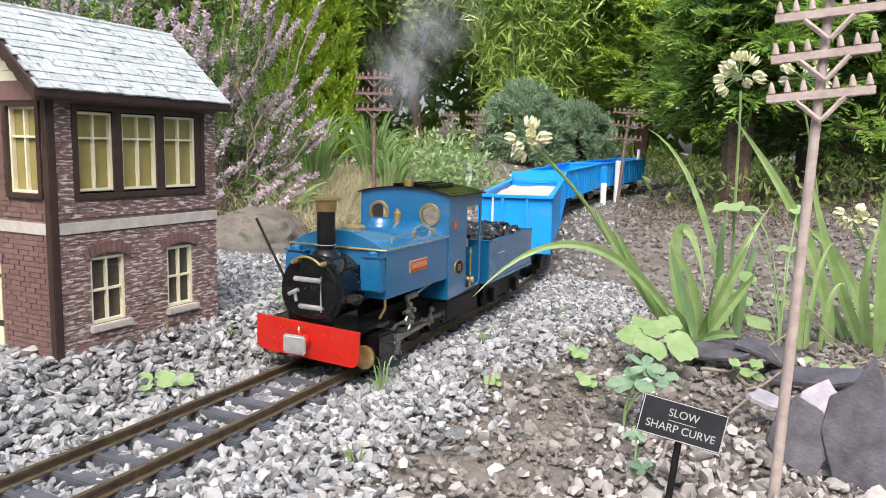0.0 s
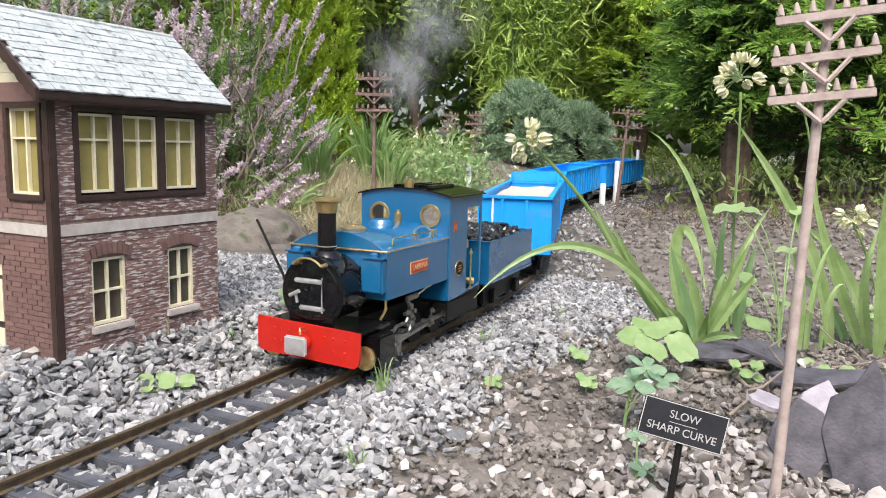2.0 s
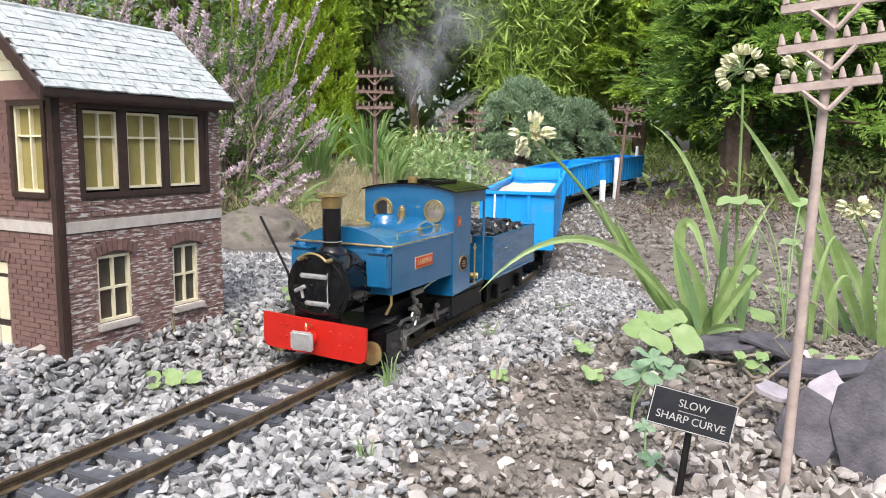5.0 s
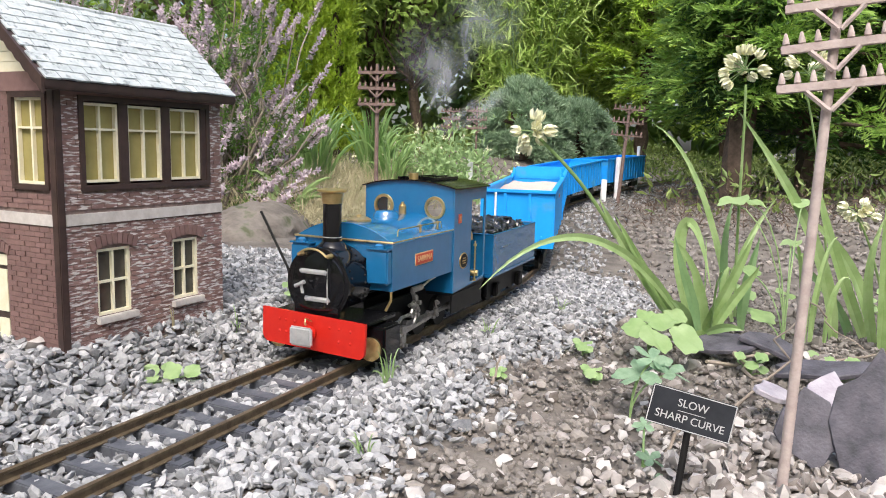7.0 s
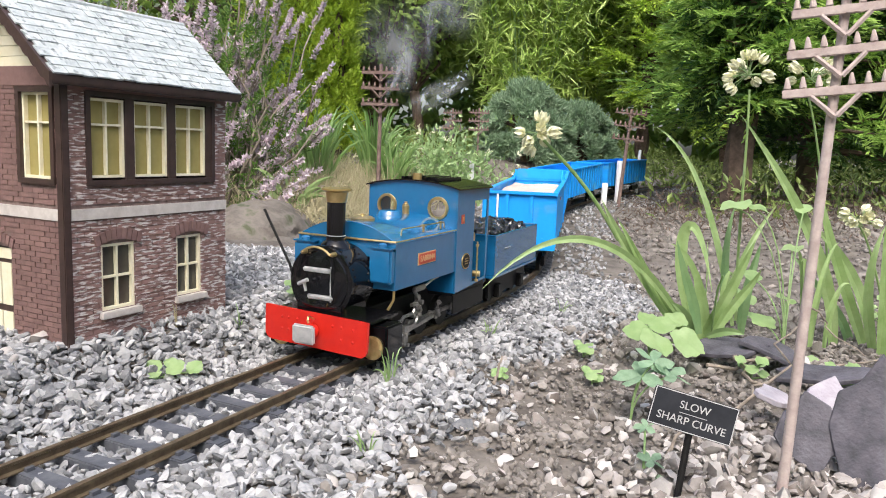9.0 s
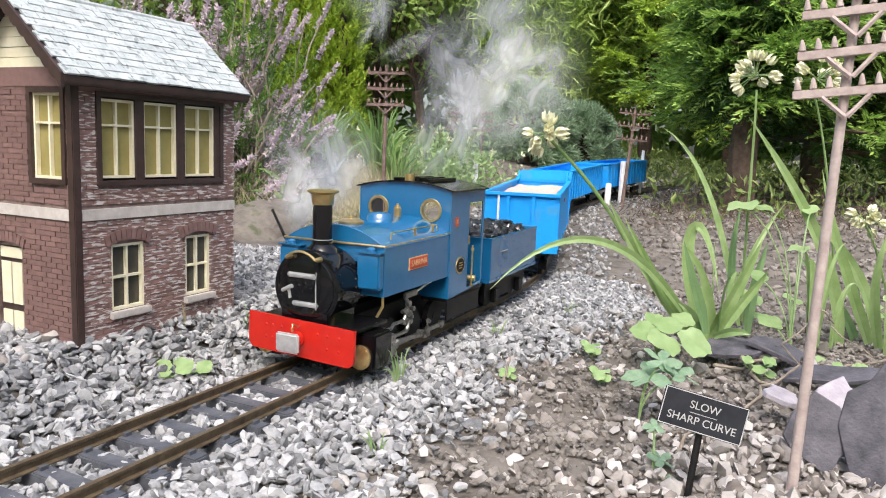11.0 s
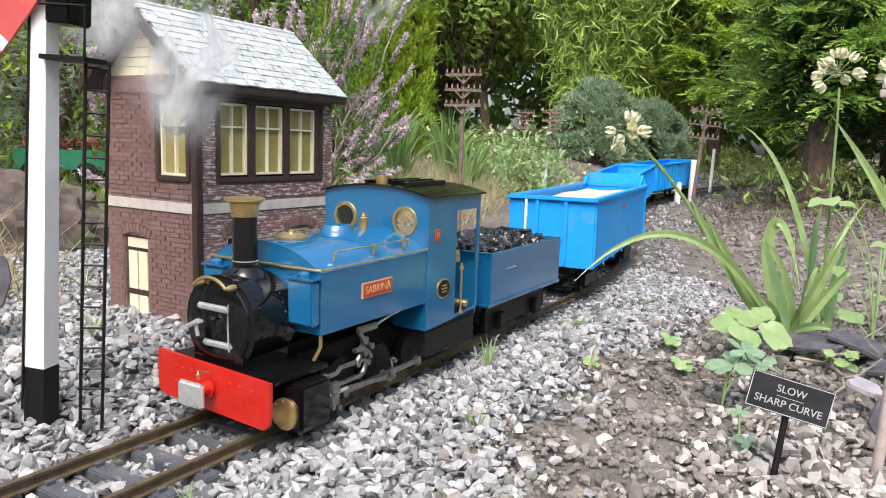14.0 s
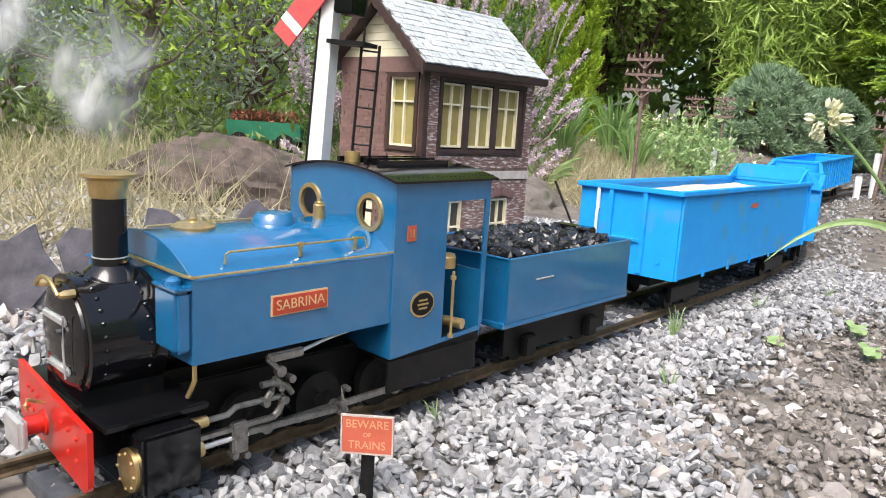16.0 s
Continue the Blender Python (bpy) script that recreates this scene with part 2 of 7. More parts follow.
def tube(bm, pts, r, n=8, r_end=None):
    pts = [Vector(p) for p in pts]
    rings = []
    up = Vector((0, 0, 1))
    for i, p in enumerate(pts):
        d = (pts[min(i + 1, len(pts) - 1)] - pts[max(i - 1, 0)]).normalized()
        s = d.cross(up)
        s = s.normalized() if s.length > 1e-4 else d.cross(Vector((0, 1, 0))).normalized()
        u = s.cross(d)
        rr = r if r_end is None else r + (r_end - r) * i / (len(pts) - 1)
        rings.append([bm.verts.new(p + (s * math.cos(k * math.tau / n) + u * math.sin(k * math.tau / n)) * rr) for k in range(n)])
    for a, b in zip(rings, rings[1:]):
        for i in range(n):
            bm.faces.new((a[i], a[(i + 1) % n], b[(i + 1) % n], b[i]))
    bm.faces.new(rings[0][::-1])
    bm.faces.new(rings[-1])
    bmesh.ops.recalc_face_normals(bm, faces=bm.faces[:])
    return bm


def bez(p0, p1, p2, p3, n):
    out = []
    for i in range(n + 1):
        t = i / n
        out.append(Vector(p0) * (1 - t) ** 3 + Vector(p1) * 3 * t * (1 - t) ** 2 + Vector(p2) * 3 * t * t * (1 - t) + Vector(p3) * t ** 3)
    return out


def blade(bm, pts, w, fold=0.25, thick=0.0005, face=None):
    """A folded strap leaf along points, tapering to its tip, with thickness."""
    n = len(pts) - 1
    rows = []
    for i, p in enumerate(pts):
        t = i / n
        d = (pts[min(i + 1, n)] - pts[max(i - 1, 0)]).normalized()
        ref = Vector(face) if face else Vector((0.3, -1, 0.1))
        s = d.cross(ref)
        s = s.normalized() if s.length > 1e-4 else Vector((1, 0, 0))
        u = s.cross(d)
        ww = w * (0.55 + 0.45 * min(1, t * 4)) * max(0.03, (1 - t ** 3.0)) * 0.5
        rows.append([bm.verts.new(p - s * ww + u * ww * fold), bm.verts.new(p), bm.verts.new(p + s * ww + u * ww * fold), bm.verts.new(p - u * thick)])
    for a, b in zip(rows, rows[1:]):
        for i, j in ((0, 1), (1, 2), (2, 3), (3, 0)):
            bm.faces.new((a[i], a[j], b[j], b[i]))
    return bm


rng = np.random.default_rng(7)


def unit(v):
    return v / np.maximum(1e-9, np.linalg.norm(v, axis=1, keepdims=True))


def leaves(P, D, L, W, cup=0.25):
    """Vertices and faces of many small folded leaves from base points P along directions D."""
    n = len(P)
    D = unit(D)
    R = unit(rng.normal(size=(n, 3)))
    S = unit(np.cross(D, R))
    U = np.cross(S, D)
    L = np.broadcast_to(np.asarray(L, float), (n,))[:, None]
    W = np.broadcast_to(np.asarray(W, float), (n,))[:, None]
    mid = P + D * L * 0.45
    V = np.stack([P, mid + S * W / 2 + U * W * cup, P + D * L, mid - S * W / 2 + U * W * cup], 1).reshape(-1, 3)
    k = np.arange(n)[:, None] * 4
    F = np.concatenate([k + np.array([[0, 1, 2]]), k + np.array([[0, 2, 3]])])
    return V, F


def on_sphere(n):
    return unit(rng.normal(size=(n, 3)))




def ico():
    bm = nb()
    bmesh.ops.create_icosphere(bm, subdivisions=1, radius=1)
    v = np.array([x.co[:] for x in bm.verts])
    f = np.array([[y.index for y in x.verts] for x in bm.faces])
    bm.free()
    return v, f


ICO_V, ICO_F = ico()


CUT_V = np.array([(x, y, z) for x in (-0.68, 0.68) for y in (-0.68, 0.68) for z in (-0.68, 0.68)])
CUT_F = np.array([(0, 1, 3), (0, 3, 2), (4, 6, 7), (4, 7, 5), (0, 4, 5), (0, 5, 1), (2, 3, 7), (2, 7, 6), (0, 2, 6), (0, 6, 4), (1, 5, 7), (1, 7, 3)])


def stones(P, size, flat=0.6, jit=0.28, full=True):
    """Vertices and faces of many angular stones of the given sizes centred at P."""
    n = len(P)
    BV, BF = (ICO_V, ICO_F) if full else (CUT_V, CUT_F)
    k = len(BV)
    s = np.broadcast_to(np.asarray(size, float), (n,))[:, None, None] / 2
    V = BV[None] * (1 + rng.uniform(-jit, jit, (n, k, 1)))
    V = V * rng.uniform(0.65, 1.25, (n, 1, 3)) * np.array([1, 1, flat])
    q = rng.normal(size=(n, 4))
    q[:, 1:3] *= 0.45
    q = unit(q)
    w, x, y, z = q.T
    M = np.stack([np.stack([1 - 2 * (y * y + z * z), 2 * (x * y - z * w), 2 * (x * z + y * w)], 1), np.stack([2 * (x * y + z * w), 1 - 2 * (x * x + z * z), 2 * (y * z - x * w)], 1), np.stack([2 * (x * z - y * w), 2 * (y * z + x * w), 1 - 2 * (x * x + y * y)], 1)], 1)
    V = np.einsum("nij,nkj->nki", M, V) * s + P[:, None]
    F = BF[None] + (np.arange(n) * k)[:, None, None]
    return V.reshape(-1, 3), F.reshape(-1, 3)


def merged(parts):
    vs, fs, o = [], [], 0
    for v, f in parts:
        vs.append(v)
        fs.append(f + o)
        o += len(v)
    return np.concatenate(vs), np.concatenate(fs)


def words(text, size, material, parent, m, name="lettering", depth=0.0002, space=1.0):
    c = bpy.data.curves.new("lettering", "FONT")
    c.body, c.size, c.align_x, c.align_y, c.extrude, c.space_character = text, size, "CENTER", "CENTER", depth, space
    c.materials.append(material)
    ob = new(name, c)
    ob.parent = parent
    ob.matrix_local = m
    return ob


# ---- ground ----
RAIL_Z = 0.028
TRACK_X = -0.305


def smooth(a, b, v):
    t = np.clip((v - a) / (b - a), 0, 1)
    return t * t * (3 - 2 * t)


def track_points():
    """Centre line of the track: a very wide arc, then an easy bend, as (x, y, heading) every 5 mm from y = -1."""
    out, x, y, s = [], TRACK_X - 0.0625, -1.0, 0.0
    while s < 6.2:
        h = -0.1 * (min(max(y, -0.3), 0.7) - 0.33) + radians(-14.6) * float(smooth(1.68, 2.12, s)) + radians(21) * float(smooth(2.45, 3.15, s)) - radians(12) * float(smooth(3.7, 4.6, s))
        out.append((x, y, h))
        x, y, s = x + math.sin(h) * 0.005, y + math.cos(h) * 0.005, s + 0.005
    return np.array(out)


TRACK = track_points()


def track_at(s):
    """x, y and heading at s metres along the straight's y axis."""
    i = min(max((s + 1.0) / 0.005, 0), len(TRACK) - 1.001)
    k = int(i)
    return TRACK[k] + (TRACK[k + 1] - TRACK[k]) * (i - k)


def grade(y):
    """Rail height on the near part of the line, which climbs gently and then runs level."""
    v = np.clip(y, -0.5, 0.6)
    return np.where(v < 0, 0.0247 + 0.018 * v, 0.0247 + 0.018 * v - 0.015 * v * v)


def rail_z(s):
    return float(grade(s)) + 0.045 * float(smooth(0.95, 2.7, s))


def track_x(y):
    return np.interp(y, TRACK[:, 1], TRACK[:, 0])


def ground_z(x, y):
    d = x - track_x(y)
    z = 0.018 + 0.045 * smooth(0.95, 2.7, y) + 0.027 * smooth(-0.055, -0.125, d) + 0.012 * smooth(-0.13, -0.4, d)
    z = z - 0.006 * smooth(0.06, 0.14, d) + (grade(y) - RAIL_Z) * smooth(0.3, 0.12, np.abs(d))
    z = z + 0.03 * smooth(1.0, 2.0, y) * smooth(-0.15, -0.5, d) + 0.025 * smooth(0.9, 2.0, y) * smooth(0.15, 0.6, d)
    z = z + 0.02 * smooth(0.0, 0.4, x) + 0.03 * smooth(-0.6, -1.2, x)
    return z


def lumps(x, y):
    return 0.0016 * np.sin(151 * x + 2 * y) * np.sin(137 * y + 5 * x) + 0.004 * np.sin(23 * x + 5 * np.sin(17 * y)) * np.sin(29 * y + 3) + 0.002 * np.sin(71 * x + 1) * np.sin(83 * y + 4 * x)


def make_ground():
    gx = np.concatenate([[-60, -30, -15, -8, -5, -4], np.linspace(-2, 1, 150), [3, 5, 8, 15, 30, 60]])
    gy = np.concatenate([[-60, -30, -15, -8, -4, -2], np.linspace(-0.6, 3.6, 200), [6, 8, 12, 20, 35, 60]])
    X, Y = np.meshgrid(gx, gy)
    d = X - track_x(Y)
    Z = ground_z(X, Y) + lumps(X, Y) * smooth(0.13, 0.2, np.abs(d)) - 0.004
    nx, ny = len(gx), len(gy)
    V = np.stack([X, Y, Z], 2).reshape(-1, 3)
    i = (np.arange(ny - 1)[:, None] * nx + np.arange(nx - 1)[None]).reshape(-1)
    F = np.stack([i, i + 1, i + nx + 1, i + nx], 1)
    ob = new("ground", raw("ground", V, F, SOIL))
    ob.data.shade_smooth()
    tagged(ob, "brown crumbly garden soil under the railway and beds", "ground", kind="structure")


make_ground()


def scatter(n, x0, x1, y0, y1, keep):
    P = np.stack([rng.uniform(x0, x1, n), rng.uniform(y0, y1, n)], 1)
    return P[rng.uniform(size=n) < keep(P[:, 0], P[:, 1])]


def is_ballast(x, y):
    d = x - track_x(y)
    edge = 0.125 + 0.025 * np.sin(9 * y) + 0.015 * np.sin(31 * y) + 0.012 * smooth(0.45, 0.9, y) + 0.04 * smooth(0.36, 0.12, y)
    left = -0.16 - 0.9 * smooth(0.95, 0.1, y)
    inside_box = (x < -0.432) & (x > -0.526) & (y > 0.338) & (y < 0.474)
    return ((d < edge + rng.normal(size=x.shape) * 0.02) & (d > left)) & ~inside_box


def make_stones():
    near = scatter(88000, -1.0, 0.0, 0.0, 1.0, lambda x, y: is_ballast(x, y) * 1.0)
    far = scatter(19000, -1.6, 0.0, 1.0, 3.2, lambda x, y: is_ballast(x, y) * 1.0)
    P = np.concatenate([near, far])
    d = np.abs(P[:, 0] - track_x(P[:, 1]))
    # stones keep clear of the rail heads
    ok = np.abs(d - 0.0245) > 0.005
    P, d = P[ok], d[ok]
    size = rng.uniform(0.004, 0.0085, len(P)) * np.where(rng.uniform(size=len(P)) < 0.08, 1.35, 1)
    size = np.where(d < 0.05, np.minimum(size, 0.008), size)
    z = ground_z(P[:, 0], P[:, 1]) + rng.uniform(-0.003, 0.003, len(P)) - np.where(d < 0.04, 0.0012, 0)
    Q = np.column_stack([P, z])
    close = (P[:, 1] < 0.7) & (d < 0.2)
    ob = new("ballast", raw("ballast", *merged([stones(Q[close], size[close] * 1.1, 0.45), stones(Q[~close], size[~close] * 1.05, 0.5, 0.32, False)]), STONE))
    tagged(ob, "loose grey and white crushed stone chippings round the track", "ballast", kind="stuff")


make_stones()


def make_bed_stones():
    def keep(x, y):
        d = x - track_x(y)
        w = smooth(0.05, 0.16, d) * (0.12 + 0.88 * smooth(-0.12, 0.0, x) * smooth(0.6, 0.42, y))
        return w
    P = scatter(17000, -0.3, 0.45, 0.1, 0.75, lambda x, y: keep(x, y))
    size = rng.gamma(1.9, 0.0021, len(P)) + 0.0028
    size = np.minimum(size, 0.017)
    z = ground_z(P[:, 0], P[:, 1]) + lumps(P[:, 0], P[:, 1]) - size * 0.02
    V, F = stones(np.column_stack([P, z]), size, 0.55, 0.33)
    Q = scatter(3200, -1.1, -0.42, 0.0, 0.36, lambda x, y: smooth(0.36, 0.2, y) * 0.6)
    zs = ground_z(Q[:, 0], Q[:, 1]) + 0.003
    V2, F2 = stones(np.column_stack([Q, zs]), 0.005 + 0.012 * rng.uniform(0, 1, len(Q)) ** 2, 0.6, 0.16)
    ob = new("pebbles", raw("pebbles", *merged([(V, F), (V2, F2)]), PEBBLE))
    ob.data.shade_smooth()
    ob.data.set_sharp_from_angle(angle=radians(44))
    tagged(ob, "rounded beige and pink pebbles strewn over the bed", "pebbles", kind="stuff")
    C = scatter(9000, -0.4, 0.7, 0.2, 2.0, lambda x, y: smooth(0.09, 0.2, x - track_x(y)) * 0.8)
    C3 = scatter(27000, -0.3, 0.3, 0.25, 1.05, lambda x, y: smooth(0.08, 0.15, x - track_x(y)))
    C2 = scatter(4000, -2.2, -0.8, 0.6, 2.6, lambda x, y: smooth(-0.14, -0.3, x - track_x(y)))
    C4 = scatter(5200, -0.5, 0.6, 0.55, 2.0, lambda x, y: smooth(0.12, 0.2, x - track_x(y)) * (0.25 + 0.75 * smooth(0.6, 0.9, y)))
    cs = np.minimum(rng.gamma(1.4, 0.0015, len(C) + len(C2) + len(C3)) + 0.0013, 0.0095)
    C = np.concatenate([C, C2, C3, C4])
    cs = np.concatenate([cs, np.minimum(rng.gamma(1.6, 0.0036, len(C4)) + 0.0035, 0.022)])
    zc = ground_z(C[:, 0], C[:, 1]) + lumps(C[:, 0], C[:, 1]) - 0.002
    k = len(C) - len(C3) - len(C4)
    crumbs = np.column_stack([C, zc])
    ob = new("soil_crumbs", raw("soil_crumbs", *merged([stones(crumbs[:k], cs[:k], 0.8, 0.35, False), stones(crumbs[k:], cs[k:], 0.7, 0.3)]), GRIT))
    tagged(ob, "dry crumbled soil clods and grit on the flower bed", "soil", kind="stuff")


make_bed_stones()


# ---- track ----
def make_track():
    tr = thing("railway_track", "narrow gauge model track with rusty rails on dark sleepers", "track")
    for side, nm in ((-1, "rail"), (1, "rail")):
        prof = [(-0.0027, 0), (0.0027, 0), (0.0027, 0.0007), (0.0006, 0.0013), (0.0006, 0.0043), (0.0015, 0.0048), (0.0015, 0.0062), (-0.0015, 0.0062), (-0.0015, 0.0048), (-0.0006, 0.0043), (-0.0006, 0.0013), (-0.0027, 0.0007)]
        V, F = [], []
        pts = TRACK[100:840:5]
        for x, y, h in pts:
            off = side * (0.0225 + 0.0015)
            zr = rail_z(y)
            for a, z in prof:
                V.append((x + (off + a) * math.cos(h), y - (off + a) * math.sin(h), zr - 0.0062 + z))
        n = len(prof)
        for i in range(len(pts) - 1):
            for k in range(n):
                F.append((i * n + k, i * n + (k + 1) % n, (i + 1) * n + (k + 1) % n, (i + 1) * n + k))
        part(nm, raw("rail", V, F, RAIL), None, tr)
    b = nb()
    box(b, -0.036, 0.036, -0.0055, 0.0055, -0.0062 - 0.008, -0.0062, 0.0008)
    for s in (-1, 1):
        for o in (-0.0045, 0.0045):
            box(b, s * 0.024 + o - 0.0012, s * 0.024 + o + 0.0012, -0.0022, 0.0022, -0.0063, -0.0042)
    me = finish("sleeper", b, SLEEPER)
    s = -0.25
    while s < 3.6:
        x, y, h = track_at(s)
        part("sleeper", me, None, tr, m=pose(x, y, rail_z(y) + rng.uniform(-0.0004, 0.0002), 0, 0, math.degrees(-h) + rng.normal() * 0.5))
        s += 0.0255
    return tr


make_track()


# ---- signal cabin ----
BX0, BX1, BY0, BY1, BZ0, BZ1 = -0.528, -0.425, 0.332, 0.480, 0.03, 0.224


def window_unit(parent, axis, c, a0, a1, z0, z1, cols, rows_z, pane_mat, bar=0.0018, proud=0.001):
    """A casement in the plane axis = c from a0 to a1 and z0 to z1, set in from the wall's face."""
    w = part("window", nb(), CREAM, parent)
    def b3(name, u0, u1, w0, w1, d0, d1, mt):
        b = nb()
        if axis == "x":
            box(b, c + d0, c + d1, u0, u1, w0, w1)
        else:
            box(b, u0, u1, c - d1, c - d0, w0, w1)
        return part(name, b, mt, w)
    b3("pane", a0, a1, z0, z1, -0.0042, -0.0036, pane_mat)
    for z in (z0, z1 - bar):
        b3("window_frame", a0 + bar, a1 - bar, z, z + bar, -0.0034, -0.0004, CREAM)
    for u in (a0, a1 - bar):
        b3("window_frame", u, u + bar, z0, z1, -0.0034, -0.0003, CREAM)
    for k in range(1, cols):
        u = a0 + (a1 - a0) * k / cols
        b3("glazing_bar", u - bar * 0.4, u + bar * 0.4, z0 + bar, z1 - bar, -0.0034, -0.0008, CREAM)
    for z in rows_z:
        b3("glazing_bar", a0 + bar, a1 - bar, z - bar * 0.4, z + bar * 0.4, -0.0035, -0.001, CREAM)
    return w


def make_cabin():
    cab = thing("signal_cabin", "model brick signal cabin with slate roof standing on gravel", "model building")
    holes_front = [(0.3585, 0.387, 0.066, 0.113), (0.4265, 0.4525, 0.066, 0.113), (0.352, 0.463, 0.1575, 0.2135)]
    holes_side = [(-0.4645, -0.4345, 0.158, 0.2145), (-0.509, -0.481, 0.03, 0.109)]
    T = 0.006
    def wall(name, axis, c, a0, a1, z0, z1, holes, sgn, material):
        b = nb()
        edges = []
        for u0, u1, w0, w1 in [(a0, a1, z0, z1)] + [(h[0], h[1], max(h[2], z0 + 0.0005), h[3]) for h in holes]:
            ring = [b.verts.new((c, u, w) if axis == "x" else (u, c, w)) for u, w in ((u0, w0), (u1, w0), (u1, w1), (u0, w1))]
            edges += [b.edges.new((ring[i], ring[(i + 1) % 4])) for i in range(4)]
        bmesh.ops.triangle_fill(b, use_beauty=True, edges=edges)
        g = bmesh.ops.extrude_face_region(b, geom=b.faces[:])
        bmesh.ops.translate(b, vec=(-sgn * T, 0, 0) if axis == "x" else (0, -sgn * T, 0), verts=[v for v in g["geom"] if isinstance(v, bmesh.types.BMVert)])
        bmesh.ops.recalc_face_normals(b, faces=b.faces[:])
        return part(name, b, material, cab)
    front = wall("front_wall", "x", BX1, BY0, BY1, BZ0, BZ1, holes_front, 1, MORTAR)
    side = wall("side_wall", "y", BY0, BX0, BX1 - T, BZ0, BZ1, holes_side, -1, MORTAR)
    wall("back_wall", "x", BX0, BY0 + T, BY1 - T, BZ0, BZ1, [], -1, BRICK)
    wall("end_wall", "y", BY1, BX0, BX1 - T, BZ0, BZ1, [], 1, BRICK)
    b = nb()
    box(b, BX0 + T, BX1 - T, BY0 + T, BY1 - T, 0.128, 0.132)
    part("upper_floor", b, DARK_IN, cab)
    # bricks, moulded in courses
    H, LB, G = 0.0036, 0.0105, 0.0005
    shapes = {}
    def brick_mesh(length, axis, mt):
        key = (round(length, 4), axis, mt.name)
        if key not in shapes:
            b = nb()
            if axis == "x":
                box(b, -0.0006, 0.0007, -length / 2, length / 2, -(H - G) / 2, (H - G) / 2)
            else:
                box(b, -length / 2, length / 2, -0.0007, 0.0006, -(H - G) / 2, (H - G) / 2)
            shapes[key] = finish("brick", b, mt)
        return shapes[key]
    stuff = {}
    def course(wall_ob, axis, c, a0, a1, holes, mt, tag):
        z, k, count = 0.042, 0, 0
        while z < BZ1 - 0.002:
            if not 0.1295 < z < 0.1395:
                u = a0 - (LB / 2 if k % 2 else 0)
                while u < a1:
                    u0, u1 = max(u, a0), min(u + LB - G, a1)
                    segs = [(u0, u1)]
                    for h in holes:
                        if h[2] - 0.001 < z < h[3] + 0.001:
                            nsegs = []
                            for s0, s1 in segs:
                                if s1 <= h[0] or s0 >= h[1]:
                                    nsegs.append((s0, s1))
                                else:
                                    if s0 < h[0] - 0.001:
                                        nsegs.append((s0, h[0]))
                                    if s1 > h[1] + 0.001:
                                        nsegs.append((h[1], s1))
                            segs = nsegs
                    for s0, s1 in segs:
                        if s1 - s0 < 0.0012:
                            continue
                        ln = round((s1 - s0) * 2000) / 2000
                        um = (s0 + s1) / 2
                        jit = rng.uniform(-0.0003, 0.0003)
                        p = (c + jit, um, z) if axis == "x" else (um, c + jit, z)
                        count += 1
                        if count <= 300:
                            part("brick", brick_mesh(ln, axis, mt), None, wall_ob, m=pose(*p))
                        else:
                            b = stuff.setdefault(tag, nb())
                            if axis == "x":
                                box(b, p[0] - 0.0006, p[0] + 0.0007, s0, s1, z - (H - G) / 2, z + (H - G) / 2)
                            else:
                                box(b, s0, s1, p[1] - 0.0007, p[1] + 0.0006, z - (H - G) / 2, z + (H - G) / 2)
                    u += LB
            z += H
            k += 1
        if tag in stuff:
            tagged(part("brickwork", stuff[tag], mt, wall_ob), kind="stuff")
    LATER.append(lambda: course(front, "x", BX1, BY0 + 0.0035, BY1, [(h[0] - 0.003, h[1] + 0.003, h[2] - 0.004, h[3] + 0.004) for h in holes_front[2:]] + [(h[0], h[1], h[2] - 0.005, h[3] + 0.009) for h in holes_front[:2]], BRICK_W, "front"))
    LATER.append(lambda: course(side, "y", BY0, BX0, BX1 - 0.0045, [(h[0] - 0.003, h[1] + 0.003, h[2] - 0.004, h[3] + 0.004) for h in holes_side[:1]] + [(h[0] - 0.001, h[1] + 0.001, h[2], h[3] + 0.008) for h in holes_side[1:]], BRICK, "side"))
    b = nb()
    box(b, BX1, BX1 + 0.0016, BY0 + 0.004, BY1, 0.131, 0.1385)
    part("stone_band", b, BAND, cab, "pale stone string course")
    b = nb()
    box(b, BX0 - 0.001, BX1 - 0.004, BY0 - 0.0016, BY0, 0.131, 0.1385)
    part("stone_band", b, BAND, cab)
    b = nb()
    box(b, BX1 - 0.0042, BX1 + 0.0022, BY0 - 0.0022, BY0 + 0.0036, BZ0, BZ1, 0.0006)
    part("corner_post", b, DARK_BROWN, cab, "dark brown corner post")
    # upper windows with dark surrounds
    def surround(axis, c, a0, a1, z0, z1, wdt=0.0036):
        for (u0, u1, w0, w1) in ((a0 - wdt, a1 + wdt, z1, z1 + wdt), (a0 - wdt, a1 + wdt, z0 - wdt, z0), (a0 - wdt, a0, z0, z1), (a1, a1 + wdt, z0, z1)):
            b = nb()
            if axis == "x":
                box(b, c - 0.003, c + 0.0022, u0, u1, w0, w1)
            else:
                box(b, u0, u1, c - 0.0022, c + 0.003, w0, w1)
            part("window_surround", b, DARK_BROWN, cab)
    surround("x", BX1, 0.352, 0.463, 0.1575, 0.2135)
    for u0, u1 in ((0.3805, 0.3882), (0.419, 0.4265)):
        b = nb()
        box(b, BX1 - 0.004, BX1 + 0.0012, u0, u1, 0.1575, 0.2135)
        part("mullion", b, DARK_BROWN, cab)
    for u0, u1 in ((0.352, 0.3805), (0.3882, 0.419), (0.4265, 0.463 - 0.005)):
        window_unit(cab, "x", BX1, u0, u1, 0.159, 0.2125, 2, (0.195,), BLIND)
    b = nb()
